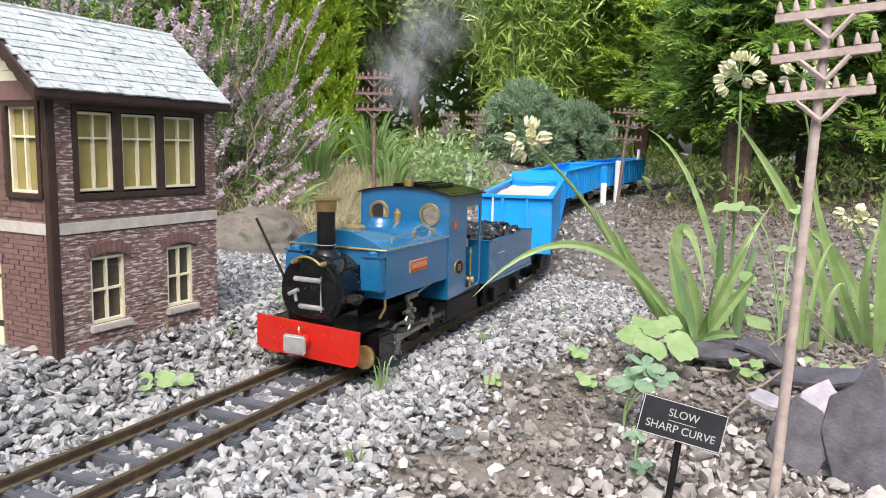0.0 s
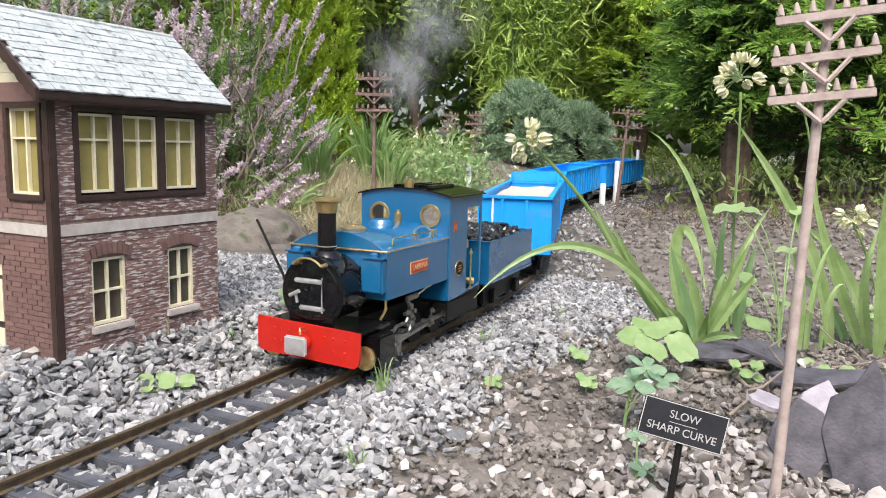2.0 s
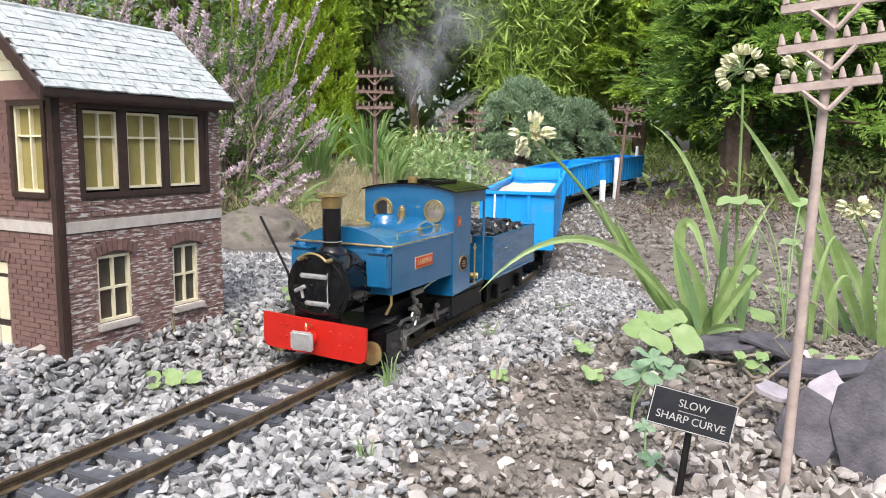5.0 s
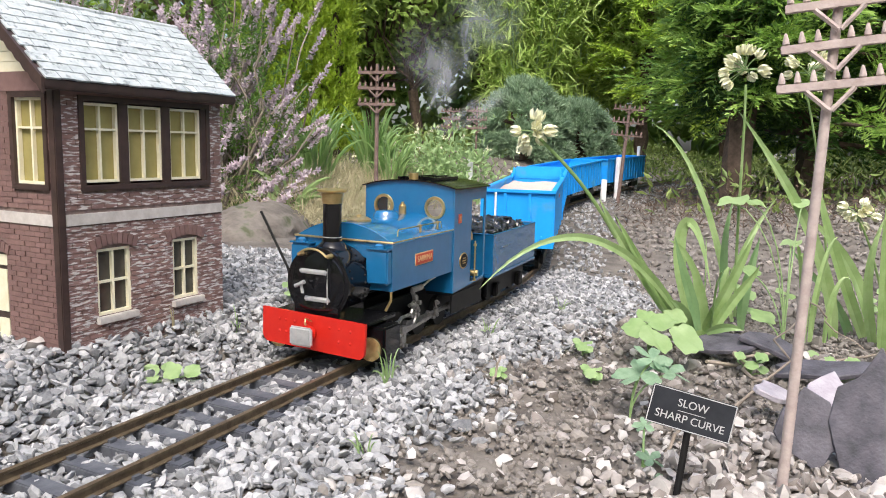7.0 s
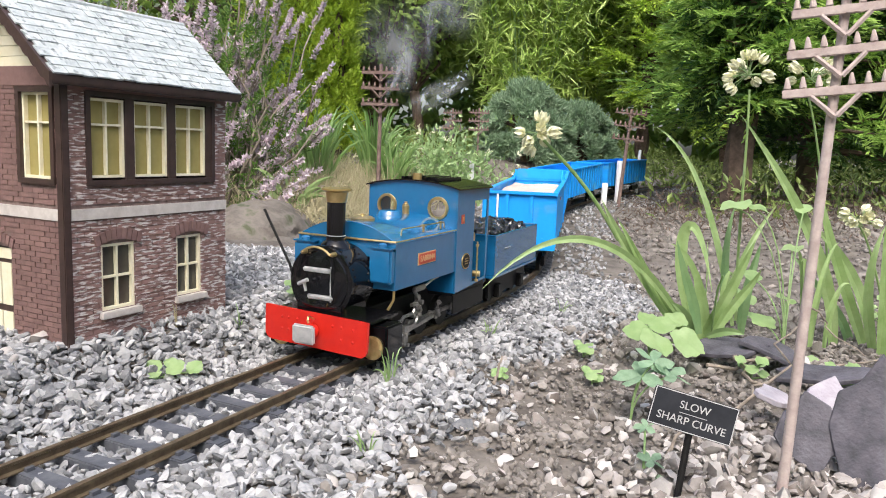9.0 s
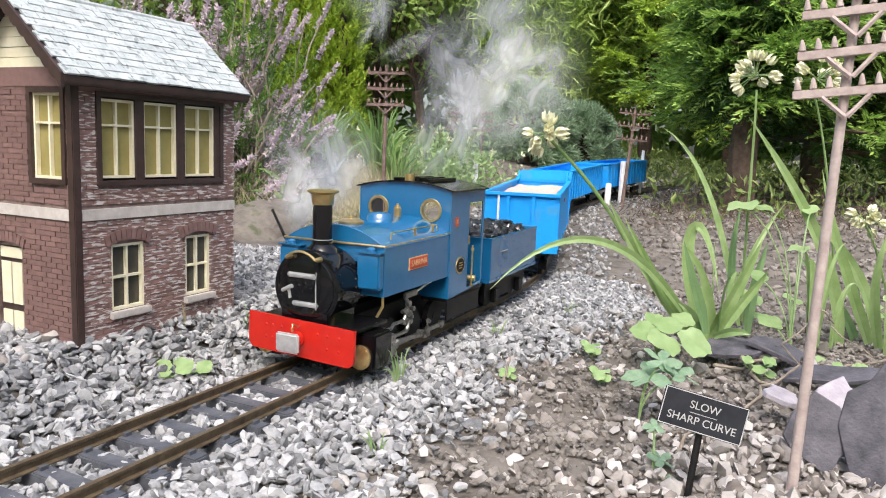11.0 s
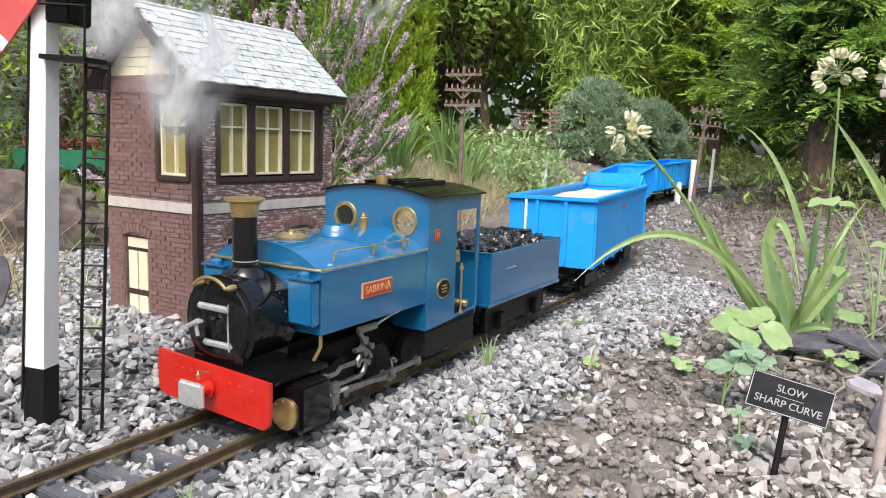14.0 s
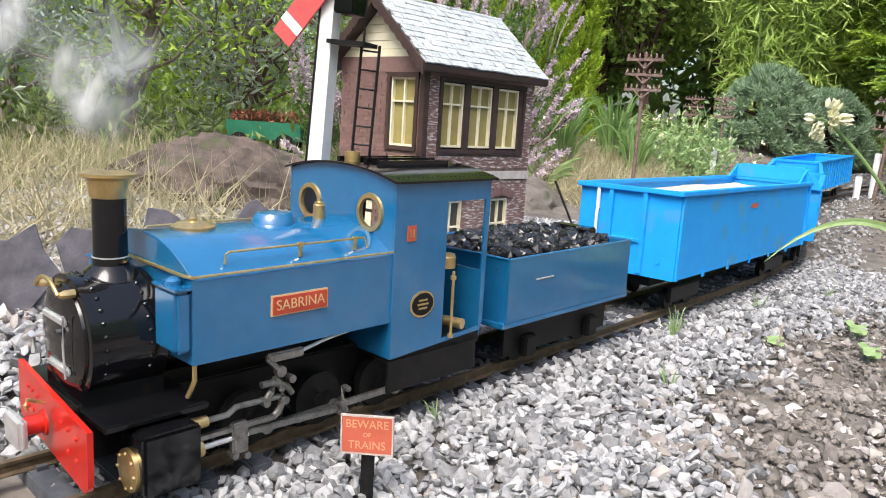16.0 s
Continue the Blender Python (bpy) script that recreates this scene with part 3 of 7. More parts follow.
    box(b, BX1 - 0.004, BX1 + 0.0012, 0.458, 0.463, 0.1575, 0.2135)
    part("mullion", b, DARK_BROWN, cab)
    surround("y", BY0, -0.4645, -0.4345, 0.158, 0.2145)
    window_unit(cab, "y", BY0, -0.4645, -0.4345, 0.158, 0.2145, 2, (0.195,), BLIND)
    for h in holes_front[:2]:
        window_unit(cab, "x", BX1, h[0], h[1], h[2], h[3], 2, ((h[2] + h[3]) / 2,), DARK_IN, 0.002)
        b = nb()
        box(b, BX1 - 0.004, BX1 + 0.004, h[0] - 0.002, h[1] + 0.004, h[2] - 0.0055, h[2] - 0.0005, 0.0006)
        part("window_sill", b, BAND, cab, "pale stone sill")
        for k in range(9):
            t = (k - 4) / 4
            b = nb()
            box(b, -0.001, 0.0018, -0.00185, 0.00185, -0.0038, 0.0038)
            part("arch_brick", b, BRICK, cab, m=pose(BX1 + 0.0004, (h[0] + h[1]) / 2 + t * 0.0175, h[3] + 0.0068 - 0.0038 * t * t, t * -16))
    # door in the side wall
    d = part("door", nb(), CREAM, cab, "dark-framed door with cream panels")
    def dp(name, u0, u1, w0, w1, o, mt):
        b = nb()
        box(b, u0, u1, BY0 + o, BY0 + 0.006, w0, w1)
        part(name, b, mt, d)
    dp("door_frame", -0.509, -0.481, 0.03, 0.109, 0.0022, DARK_BROWN)
    dp("fanlight", -0.507, -0.483, 0.1, 0.1075, 0.0012, CREAM)
    for u0 in (-0.5065, -0.4945):
        dp("panel", u0, u0 + 0.0105, 0.067, 0.097, 0.0012, CREAM)
        dp("panel", u0, u0 + 0.0105, 0.04, 0.062, 0.0012, CREAM)
    for k in range(9):
        t = (k - 4) / 4
        b = nb()
        box(b, -0.0018, 0.0018, -0.0016, 0.001, -0.0034, 0.0034)
        part("arch_brick", b, BRICK, cab, m=pose(-0.495 + t * 0.0165, BY0 - 0.0002, 0.1155 - 0.0035 * t * t, 0, t * 16, 0))
    b = nb()
    box(b, BX0 - 0.001, BX1 - 0.0045, BY0 - 0.0012, BY0, 0.2185, 0.231)
    part("fascia", b, BRICK, cab)
    # gable, cream boards
    RX, RZ, EX0, EX1, EZ = -0.4765, 0.2805, -0.539, -0.4135, 0.2242
    RY0, RY1 = 0.318, 0.4865
    for k in range(7):
        z0, z1 = 0.231 + k * 0.0067, 0.231 + k * 0.0067 + 0.0063
        def half(z):
            return max(0.002, (RZ - 0.004 - z) / (RZ - EZ) * 0.066)
        b = nb()
        prism(b, [(RX - half(z0), z0), (RX + half(z0), z0), (RX + half(z1), z1), (RX - half(z1), z1)], "y", BY0 - 0.001 + 0.0004 * (k % 2), BY0 + 0.004)
        part("gable_board", b, CREAM, cab)
    b = nb()
    prism(b, [(BX0 + 0.001, 0.224), (BX1 - 0.001, 0.224), (RX, 0.279)], "y", BY1 - 0.005, BY1)
    part("gable_end", b, CREAM, cab)
    # roof: two slopes of slates on boards
    for sgn, ex in ((1, EX1), (-1, EX0)):
        b = nb()
        nrm = Vector((RZ - EZ, 0, abs(ex - RX))).normalized() * 0.0035
        prism(b, [(RX, RZ), (ex, EZ), (ex, EZ - 0.004), (RX, RZ - 0.0045)], "y", RY0, RY1)
        slope = part("roof_slope", b, DARK_BROWN, cab)
        slen = math.hypot(ex - RX, RZ - EZ)
        rows_n = 11
        ang = math.degrees(math.atan2(RZ - EZ, abs(ex - RX)))
        tile = nb()
        box(tile, -slen / rows_n * 0.62, slen / rows_n * 0.62, -0.0052, 0.0052, -0.0005, 0.0007)
        tme = finish("slate_tile", tile, ROOF)
        def slates(slope=slope, sgn=sgn, ex=ex, tme=tme, ang=ang):
            for r in range(rows_n):
                t = (r + 0.5) / rows_n
                n_t = 16
                for k in range(n_t):
                    yy = RY0 + 0.0056 + (RY1 - RY0 - 0.0112) * k / (n_t - 1) + (0.0028 if r % 2 and k < n_t - 1 else 0)
                    part("slate_tile", tme, None, slope, m=pose(RX + (ex - RX) * t, yy, RZ + (EZ - RZ) * t + 0.0011 + rng.uniform(0, 0.0006), rng.normal() * 0.8, sgn * (ang - 3.2 + rng.normal() * 0.8), rng.normal() * 1.0))
        LATER.append(slates)
        # barge board with a wavy lower edge
        b = nb()
        n = 26
        top = [(RX + (ex - RX) * i / n, RZ + 0.0015 + (EZ - RZ) * i / n) for i in range(n + 1)]
        low = [(p[0], p[1] - 0.0085 - 0.0016 * abs(math.sin(i * math.pi / 3))) for i, p in enumerate(top)]
        prism(b, top + low[::-1], "y", RY0 - 0.0022, RY0 - 0.0002)
        part("barge_board", b, DARK_BROWN, cab, "dark brown scalloped barge board")
    b = nb()
    box(b, EX1 - 0.004, EX1 - 0.0005, RY0, RY1, EZ - 0.0058, EZ - 0.001, 0.0006)
    part("gutter", b, DARK_BROWN, cab)
    b = nb()
    cyl(b, (RX, RY0 - 0.001, RZ + 0.001), (RX, RY1, RZ + 0.001), 0.0022, n=10)
    part("ridge", b, ROOF, cab)
    b = nb()
    box(b, BX1 - 0.0002, BX1 + 0.0014, BY0 + 0.004, BY1, 0.2165, 0.2235)
    part("fascia", b, BRICK, cab)


LATER = []
make_cabin()


# ---- train ----
def arch(half, z_side, z_top, n=14):
    """Points of a low arch from +half to -half."""
    out = []
    for i in range(n + 1):
        a = math.pi * i / n
        x = half * math.cos(a)
        out.append((x, z_side + (z_top - z_side) * (1 - abs(x / half) ** 2.2)))
    return out


def wheel(parent, y, side, r, w=0.005, spokes=True):
    """A wheel whose axle lies along x; it turns about its own centre."""
    wh = part("wheel", nb(), BLACK_MATT, parent, m=pose(side * 0.0255, y, r))
    m = pose(0, 0, 0, 0, 90, 0)
    b = nb()
    lathe(b, [(r - 0.003, -w / 2), (r, -w / 2), (r, w / 2), (r - 0.003, w / 2)], 24, m)
    part("tyre", b, BLACK_MATT, wh, smooth=True)
    b = nb()
    lathe(b, [(r - 0.003, -w * 0.3), (r - 0.003, w * 0.3)], 24, m)
    lathe(b, [(0.003, -w * 0.5), (0.003, w * 0.6)], 12, m)
    part("disc", b, BLACK_MATT, wh)
    if spokes:
        b = nb()
        box(b, side * w * 0.3 - 0.001, side * w * 0.3 + 0.001, -r * 0.6, r * 0.6, -0.0012, 0.0012)
        box(b, side * w * 0.3 - 0.001, side * w * 0.3 + 0.001, -0.0012, 0.0012, -r * 0.6, r * 0.6)
        part("spoke", b, BLACK_MATT, wh)
    return wh


WHEEL_R, CRANK = 0.0135, 0.0062
loco = thing("steam_locomotive", "blue model saddle tank steam locomotive with brass fittings on the track", "locomotive")
loco_wheels, loco_rods, plain_wheels = [], [], []


def make_loco():
    L = loco
    hw = 0.0463
    # buffer beam with rounded lower corners
    b = nb()
    pts = [(-hw, 0.037), (hw, 0.037), (hw, 0.019)]
    pts += [(hw - 0.006 + 0.006 * math.cos(a), 0.017 - 0.006 * math.sin(a)) for a in (0.4, 0.8, 1.2, 1.57)]
    pts += [(-hw + 0.006 - 0.006 * math.cos(a), 0.017 - 0.006 * math.sin(a)) for a in (1.57, 1.2, 0.8, 0.4)] + [(-hw, 0.019)]
    prism(b, pts, "y", 0.0, 0.0022)
    beam = part("buffer_beam", b, RED, L, "red buffer beam", m=pose(0, 0.0018, -0.0004, 0, 1.2, -3.4))
    for x in (-0.03, -0.024, -0.016, 0.016, 0.024, 0.034):
        for z in (0.021, 0.03):
            if abs(x) > 0.02 or z > 0.025:
                b = nb()
                lathe(b, [(0.0011, 0), (0.0009, 0.0006), (0.0003, 0.0009)], 8, pose(x, 0, z, 90, 0, 0))
                part("rivet", b, RED, beam)
    b = nb()
    lathe(b, [(0.0055, 0), (0.0055, 0.001), (0.0042, 0.0014), (0.0038, 0.009), (0.003, 0.009)], 18, pose(0, 0, 0.024, 90, 0, 0))
    buf = part("buffer", b, RED, L, smooth=True)
    b = nb()
    box(b, -0.0095, 0.0095, -0.0125, -0.009, 0.0165, 0.0305, 0.0014)
    part("buffer_head", b, BRIGHT, buf, "bright steel buffer face", smooth=True)
    b = nb()
    tube(b, [(0.001, 0.0, 0.0325), (0.001, -0.004, 0.0345), (0.001, -0.0065, 0.0355), (0.001, -0.0075, 0.0335), (0.001, -0.0065, 0.031)], 0.0008)
    part("hook", b, BRASS, L, "brass coupling hook", smooth=True)
    # frames and footplate
    b = nb()
    box(b, -0.043, 0.043, 0.0068, 0.05, 0.031, 0.034, 0.0006)
    part("footplate", b, BLACK, L, smooth=True)
    b = nb()
    box(b, -0.018, 0.018, 0.0055, 0.215, 0.01, 0.034, 0.001)
    part("frame", b, BLACK_MATT, L)
    for s in (-1, 1):
        b = nb()
        box(b, s * 0.043 - 0.0008, s * 0.043 + 0.0008, 0.15, 0.218, 0.013, 0.03)
        part("cab_step", b, BLACK_MATT, L)
    # cylinders
    for s in (-1, 1):
        b = nb()
        x0, x1 = sorted((s * 0.029, s * 0.052))
        box(b, x0, x1, 0.0175, 0.042, 0.0035, 0.0295, 0.0015)
        c = part("cylinder", b, BLACK, L, smooth=True)
        for k in range(7):
            b = nb()
            lathe(b, [(0.0006, 0), (0.0004, 0.0006)], 6, pose(s * 0.0515, 0.019 + k * 0.0035, 0.0295))
            part("rivet", b, BLACK, c)
        b = nb()
        lathe(b, [(0.0088, 0), (0.0088, 0.0015), (0.007, 0.0022), (0.004, 0.0026)], 24, pose(s * 0.0405, 0.0175, 0.013, 90, 0, 0))
        cv = part("cylinder_cover", b, BRASS, c, "brass cylinder cover", smooth=True)
        for k in range(8):
            a = k * math.tau / 8
            b = nb()
            lathe(b, [(0.0009, 0), (0.0006, 0.001)], 6, pose(s * 0.0405 + 0.0072 * math.cos(a), 0.0158, 0.013 + 0.0072 * math.sin(a), 90, 0, 0))
            part("bolt", b, BRASS, c)
        b = nb()
        cyl(b, (s * 0.0405, 0.042, 0.013), (s * 0.0405, 0.0475, 0.013), 0.0038, n=14)
        part("gland", b, BRASS, c, "brass piston gland", smooth=True)
        b = nb()
        cyl(b, (s * 0.0405, 0.042, 0.0245), (s * 0.0405, 0.05, 0.0245), 0.0026, n=12)
        part("gland", b, BRASS, c, smooth=True)
        b = nb()
        cyl(b, (s * 0.0405, 0.045, 0.013), (s * 0.0405, 0.07, 0.013), 0.0013, n=10)
        part("piston_rod", b, BRIGHT, c, smooth=True)
        b = nb()
        box(b, s * 0.0405 - 0.0012, s * 0.0405 + 0.0012, 0.046, 0.084, 0.0165, 0.0185)
        part("slide_bar", b, STEEL, c)
        b = nb()
        tube(b, [(s * 0.0405, 0.05, 0.0245), (s * 0.0405, 0.06, 0.0245), (s * 0.0405, 0.064, 0.027), (s * 0.0405, 0.086, 0.0265)], 0.0014)
        part("valve_rod", b, STEEL, c, smooth=True)
    # smokebox and boiler
    CZ, R = 0.0582, 0.0262
    mb = pose(0, 0, CZ, -90, 0, 0)
    b = nb()
    lathe(b, [(R - 0.0015, 0.0093), (R + 0.0006, 0.0098), (R + 0.0006, 0.0122), (R, 0.0125), (R, 0.041), (R - 0.001, 0.042), (R - 0.004, 0.042), (R - 0.004, 0.14)], 40, mb)
    sb = part("smokebox", b, BLACK, L, "gloss black smokebox", smooth=True)
    b = nb()
    lathe(b, [(R - 0.0025, 0.0094), (R - 0.003, 0.0082), (R - 0.008, 0.0068), (0.002, 0.0057)], 40, mb)
    part("smokebox_door", b, BLACK, sb, smooth=True)
    for k in range(30):
        a = k * math.tau / 30
        for yy, rr in ((0.0155, R), (0.0335, R)):
            if -0.5 < math.sin(a):
                b = nb()
                lathe(b, [(0.0011, -0.0002), (0.0009, 0.0005), (0.0003, 0.0009)], 8, pose(rr * math.cos(a), yy, CZ + rr * math.sin(a), 0, 90 - math.degrees(a), 0))
                part("rivet", b, BLACK, sb)
    for x0, x1, z in ((-0.013, 0.011, 0.0675), (-0.009, 0.013, 0.0475)):
        b = nb()
        box(b, x0, x1, 0.0046, 0.0072, z - 0.0018, z + 0.0018, 0.001)
        part("hinge_strap", b, BRIGHT, sb, "bright hinge strap", smooth=True)
    b = nb()
    tube(b, [(0.012, 0.0045, 0.071), (0.012, 0.004, 0.06), (0.012, 0.0045, 0.045)], 0.0005)
    tube(b, [(-0.007, 0.0035, 0.0595), (-0.007, -0.0035, 0.0595)], 0.0011)
    tube(b, [(-0.011, -0.0025, 0.0575), (-0.003, -0.0025, 0.0615)], 0.0014)
    tube(b, [(-0.007, -0.001, 0.0595), (-0.0055, -0.001, 0.0525)], 0.0011)
    part("door_handle", b, BRIGHT, sb, smooth=True)
    b = nb()
    tube(b, [(0.018 * math.sin(a), 0.0035 - 0.001 * math.cos(a), CZ + 0.0265 * math.cos(a * 0.85)) for a in np.linspace(-0.75, 0.75, 12)], 0.0009)
    for s in (-1, 1):
        lathe(b, [(0.0018, 0), (0.0018, 0.004), (0.001, 0.006)], 8, pose(s * 0.0125, 0.009, CZ + 0.0215, 90, 0, 0))
    part("handrail", b, BRASS, sb, "brass smokebox handrail", smooth=True)
    b = nb()
    box(b, -0.02, 0.02, 0.008, 0.042, 0.033, 0.043, 0.001)
    part("saddle", b, BLACK, L)
    # chimney
    b = nb()
    lathe(b, [(0.0125, -0.002), (0.0105, 0.0012), (0.0074, 0.004), (0.007, 0.008), (0.0068, 0.033)], 28, pose(0, 0.0285, 0.0835))
    ch = part("chimney", b, BLACK, L, "black chimney with brass cap", smooth=True)
    b = nb()
    lathe(b, [(0.0073, 0.0), (0.0073, 0.0006)], 28, pose(0, 0.0285, 0.0905))
    part("ring", b, BRIGHT, ch)
    b = nb()
    lathe(b, [(0.0071, 0.0), (0.0075, 0.0005), (0.0082, 0.0075), (0.0113, 0.009), (0.0113, 0.0102), (0.0085, 0.0108), (0.0062, 0.0098), (0.0052, 0.0)], 32, pose(0, 0.0285, 0.1155))
    part("cap", b, BRASS, ch, "polished brass cap", smooth=True)
    # saddle tank
    TW = 0.0435
    prof = arch(TW, 0.086, 0.1, 20)
    b = nb()
    poly = [(TW, 0.051)] + prof + [(-TW, 0.051)] + [(-0.024, 0.051), (-0.024, 0.075), (0.024, 0.075), (0.024, 0.051)]
    prism(b, poly, "y", 0.0425, 0.15)
    tank = part("saddle_tank", b, BLUE, L, "gloss blue saddle tank", smooth=True)
    zr = 0.0878
    for s in (-1, 1):
        b = nb()
        tube(b, [(s * (TW + 0.0003), 0.0425, zr), (s * (TW + 0.0003), 0.15, zr)], 0.0006)
        part("beading", b, BRASS, tank, "brass tank beading", smooth=True)
    b = nb()
    tube(b, [(TW + 0.0003, 0.0425, zr), (TW - 0.004, 0.0413, zr), (-TW + 0.004, 0.0413, zr), (-TW - 0.0003, 0.0425, zr)], 0.0008)
    part("pipe", b, BRASS, tank, "brass pipe across the tank front", smooth=True)
    b = nb()
    tube(b, [(x * 1.003, 0.0428, z + 0.0001) for x, z in prof], 0.0006)
    part("beading", b, BLUE, tank, smooth=True)
    for s in (-1, 1):
        b = nb()
        tube(b, [(s * 0.038, 0.06, 0.0905), (s * 0.038, 0.0605, 0.0945), (s * 0.038, 0.062, 0.0955), (s * 0.038, 0.136, 0.0955), (s * 0.038, 0.138, 0.0905)], 0.00055)
        for y in (0.098, 0.13):
            cyl(b, (s * 0.038, y, 0.09), (s * 0.038, y, 0.0955), 0.0009, n=8)
            lathe(b, [(0.0016, -0.001), (0.0016, 0.001)], 8, pose(s * 0.038, y, 0.0955))
        part("handrail", b, BRASS, tank, "brass handrail", smooth=True)
    b = nb()
    lathe(b, [(0.0098, -0.003), (0.0098, 0.001), (0.007, 0.0026), (0.002, 0.0032), (0.0018, 0.0045), (0.0004, 0.005)], 28, pose(0, 0.066, 0.1))
    part("filler_cap", b, BRASS, tank, "brass filler cap", smooth=True)
    b = nb()
    lathe(b, [(0.0115, -0.003), (0.0105, 0.002), (0.0085, 0.0045), (0.003, 0.0052)], 28, pose(0, 0.109, 0.1))
    part("dome", b, BLUE, tank, "low blue dome", smooth=True)
    b = nb()
    lathe(b, [(0.0032, -0.002), (0.0032, 0.007), (0.0026, 0.0075), (0.0026, 0.0085), (0.0013, 0.009), (0.0013, 0.0105)], 16, pose(0.001, 0.136, 0.1))
    part("safety_valve", b, BRASS, tank, "brass safety valve", smooth=True)
    for s in (-1, 1):
        b = nb()
        x0, x1 = sorted((s * 0.0245, s * 0.0433))
        box(b, x0, x1, 0.0355, 0.0425, 0.0565, 0.0825, 0.0014)
        t2 = part("front_tank", b, BLUE, L, smooth=True)
        b = nb()
        box(b, x0 - 0.0007, x1 + 0.0007, 0.0348, 0.0425, 0.0825, 0.0838, 0.0004)
        part("lid", b, BLUE, t2, smooth=True)
        b = nb()
        lathe(b, [(0.0045, 0), (0.0045, 0.002), (0.003, 0.003), (0.001, 0.0034)], 16, pose(s * 0.0345, 0.0388, 0.0838) @ Matrix.Diagonal((0.75, 0.75, 1, 1)))
        part("cap", b, BLUE, t2, smooth=True)
        b = nb()
        tube(b, [(s * 0.042, 0.044, 0.056), (s * 0.042, 0.044, 0.044), (s * 0.038, 0.043, 0.036)], 0.0011)
        part("pipe", b, BRASS, t2, smooth=True)
    # nameplate
    for s in (-1, 1):
        np_ = part("nameplate", nb(), RED, L, "red nameplate with brass letters and border")
        b = nb()
        box(b, s * (TW + 0.0004) - 0.0004, s * (TW + 0.0004) + 0.0004, 0.079, 0.1095, 0.0658, 0.0752)
        part("border", b, PLATE_L, np_)
        b = nb()
        box(b, s * (TW + 0.0008) - 0.0004, s * (TW + 0.0008) + 0.0004, 0.0797, 0.1088, 0.0665, 0.0745)
        part("plate", b, PLATE_RED, np_)
        words("SABRINA", 0.0066, PLATE_L, np_, pose(s * (TW + 0.0013), 0.0943, 0.0705, 90, 0, 90 * s), depth=0.0001)
    # cab: front sheet with two round windows, sides with doorway, back posts
    CW, Y0, Y1, Z0, ZS, ZT = 0.0445, 0.15, 0.2225, 0.0315, 0.1228, 0.1282
    def sheet_with_holes(yy, holes, name):
        b = nb()
        outer = [(CW - 0.0014, Z0)] + arch(CW - 0.0014, ZS, ZT, 16) + [(-CW + 0.0014, Z0)]
        ov = [b.verts.new((x, 0, z)) for x, z in outer]
        edges = [b.edges.new((ov[i], ov[(i + 1) % len(ov)])) for i in range(len(ov))]
        for hx, hz, hr in holes:
            hv = [b.verts.new((hx + hr * math.cos(k * math.tau / 24), 0, hz + hr * math.sin(k * math.tau / 24))) for k in range(24)]
            edges += [b.edges.new((hv[i], hv[(i + 1) % 24])) for i in range(24)]
        bmesh.ops.triangle_fill(b, use_beauty=True, use_dissolve=False, edges=edges)
        g = bmesh.ops.extrude_face_region(b, geom=b.faces[:])
        bmesh.ops.translate(b, vec=(0, 0.0012, 0), verts=[v for v in g["geom"] if isinstance(v, bmesh.types.BMVert)])
        bmesh.ops.recalc_face_normals(b, faces=b.faces[:])
        return part(name, b, BLUE, L, m=pose(0, yy, 0))
    WX, WZ, WR = 0.0255, 0.1055, 0.0084
    fr = sheet_with_holes(Y0, [(WX, WZ, WR), (-WX, WZ, WR)], "cab_front")
    for s in (-1, 1):
        b = nb()
        lathe(b, [(WR - 0.0008, -0.001), (WR - 0.0008, 0.0012), (WR + 0.0014, 0.0012), (WR + 0.0018, 0.0), (WR + 0.0018, -0.001)], 28, pose(s * WX, 0, WZ, 90, 0, 0))
        bmesh.ops.delete(b, geom=[f for f in b.faces if len(f.verts) > 4], context="FACES_ONLY")
        part("spectacle_ring", b, BRASS, fr, "brass window ring", smooth=True)
    b = nb()
    box(b, -CW + 0.0014, CW - 0.0014, Y1 - 0.0022, Y1 - 0.001, Z0, 0.07)
    part("cab_back", b, BLUE, L)
    for s in (-1, 1):
        b = nb()
        D0, D1, DB, DT = 0.188, 0.2185, 0.084, 0.1115
        pts = [(Y0, Z0), (0.2195, Z0 + 0.004), (0.2215, Z0 + 0.009), (Y1, ZS), (Y0, ZS)]
        o = [b.verts.new((0, p[0], p[1])) for p in pts]
        hole = [(D0, Z0 + 0.0045), (D0, DT), (D1, DT), (D1, Z0 + 0.0065)]
        h = [b.verts.new((0, p[0], p[1])) for p in hole]
        e = [b.edges.new((o[i], o[(i + 1) % 5])) for i in range(5)] + [b.edges.new((h[i], h[(i + 1) % 4])) for i in range(4)]
        bmesh.ops.triangle_fill(b, use_beauty=True, edges=e)
        g = bmesh.ops.extrude_face_region(b, geom=b.faces[:])
        bmesh.ops.translate(b, vec=(0.0012, 0, 0), verts=[v for v in g["geom"] if isinstance(v, bmesh.types.BMVert)])
        bmesh.ops.recalc_face_normals(b, faces=b.faces[:])
        sd = part("cab_side", b, BLUE, L, m=pose(s * CW - (0.0012 if s > 0 else 0), 0, 0))
        e0 = 0.0016 if s > 0 else -0.0004
        b = nb()
        lathe(b, [(0.0088, 0), (0.0088, 0.0005), (0.008, 0.0007)], 28, pose(e0 - (0.0004 if s > 0 else 0), 0.1715, 0.058, 0, 90 * s, 0))
        for v in b.verts:
            v.co.z = 0.058 + (v.co.z - 0.058) * 0.82
        part("maker_plate", b, BRASS, sd, "oval brass maker's plate", smooth=True)
        b = nb()
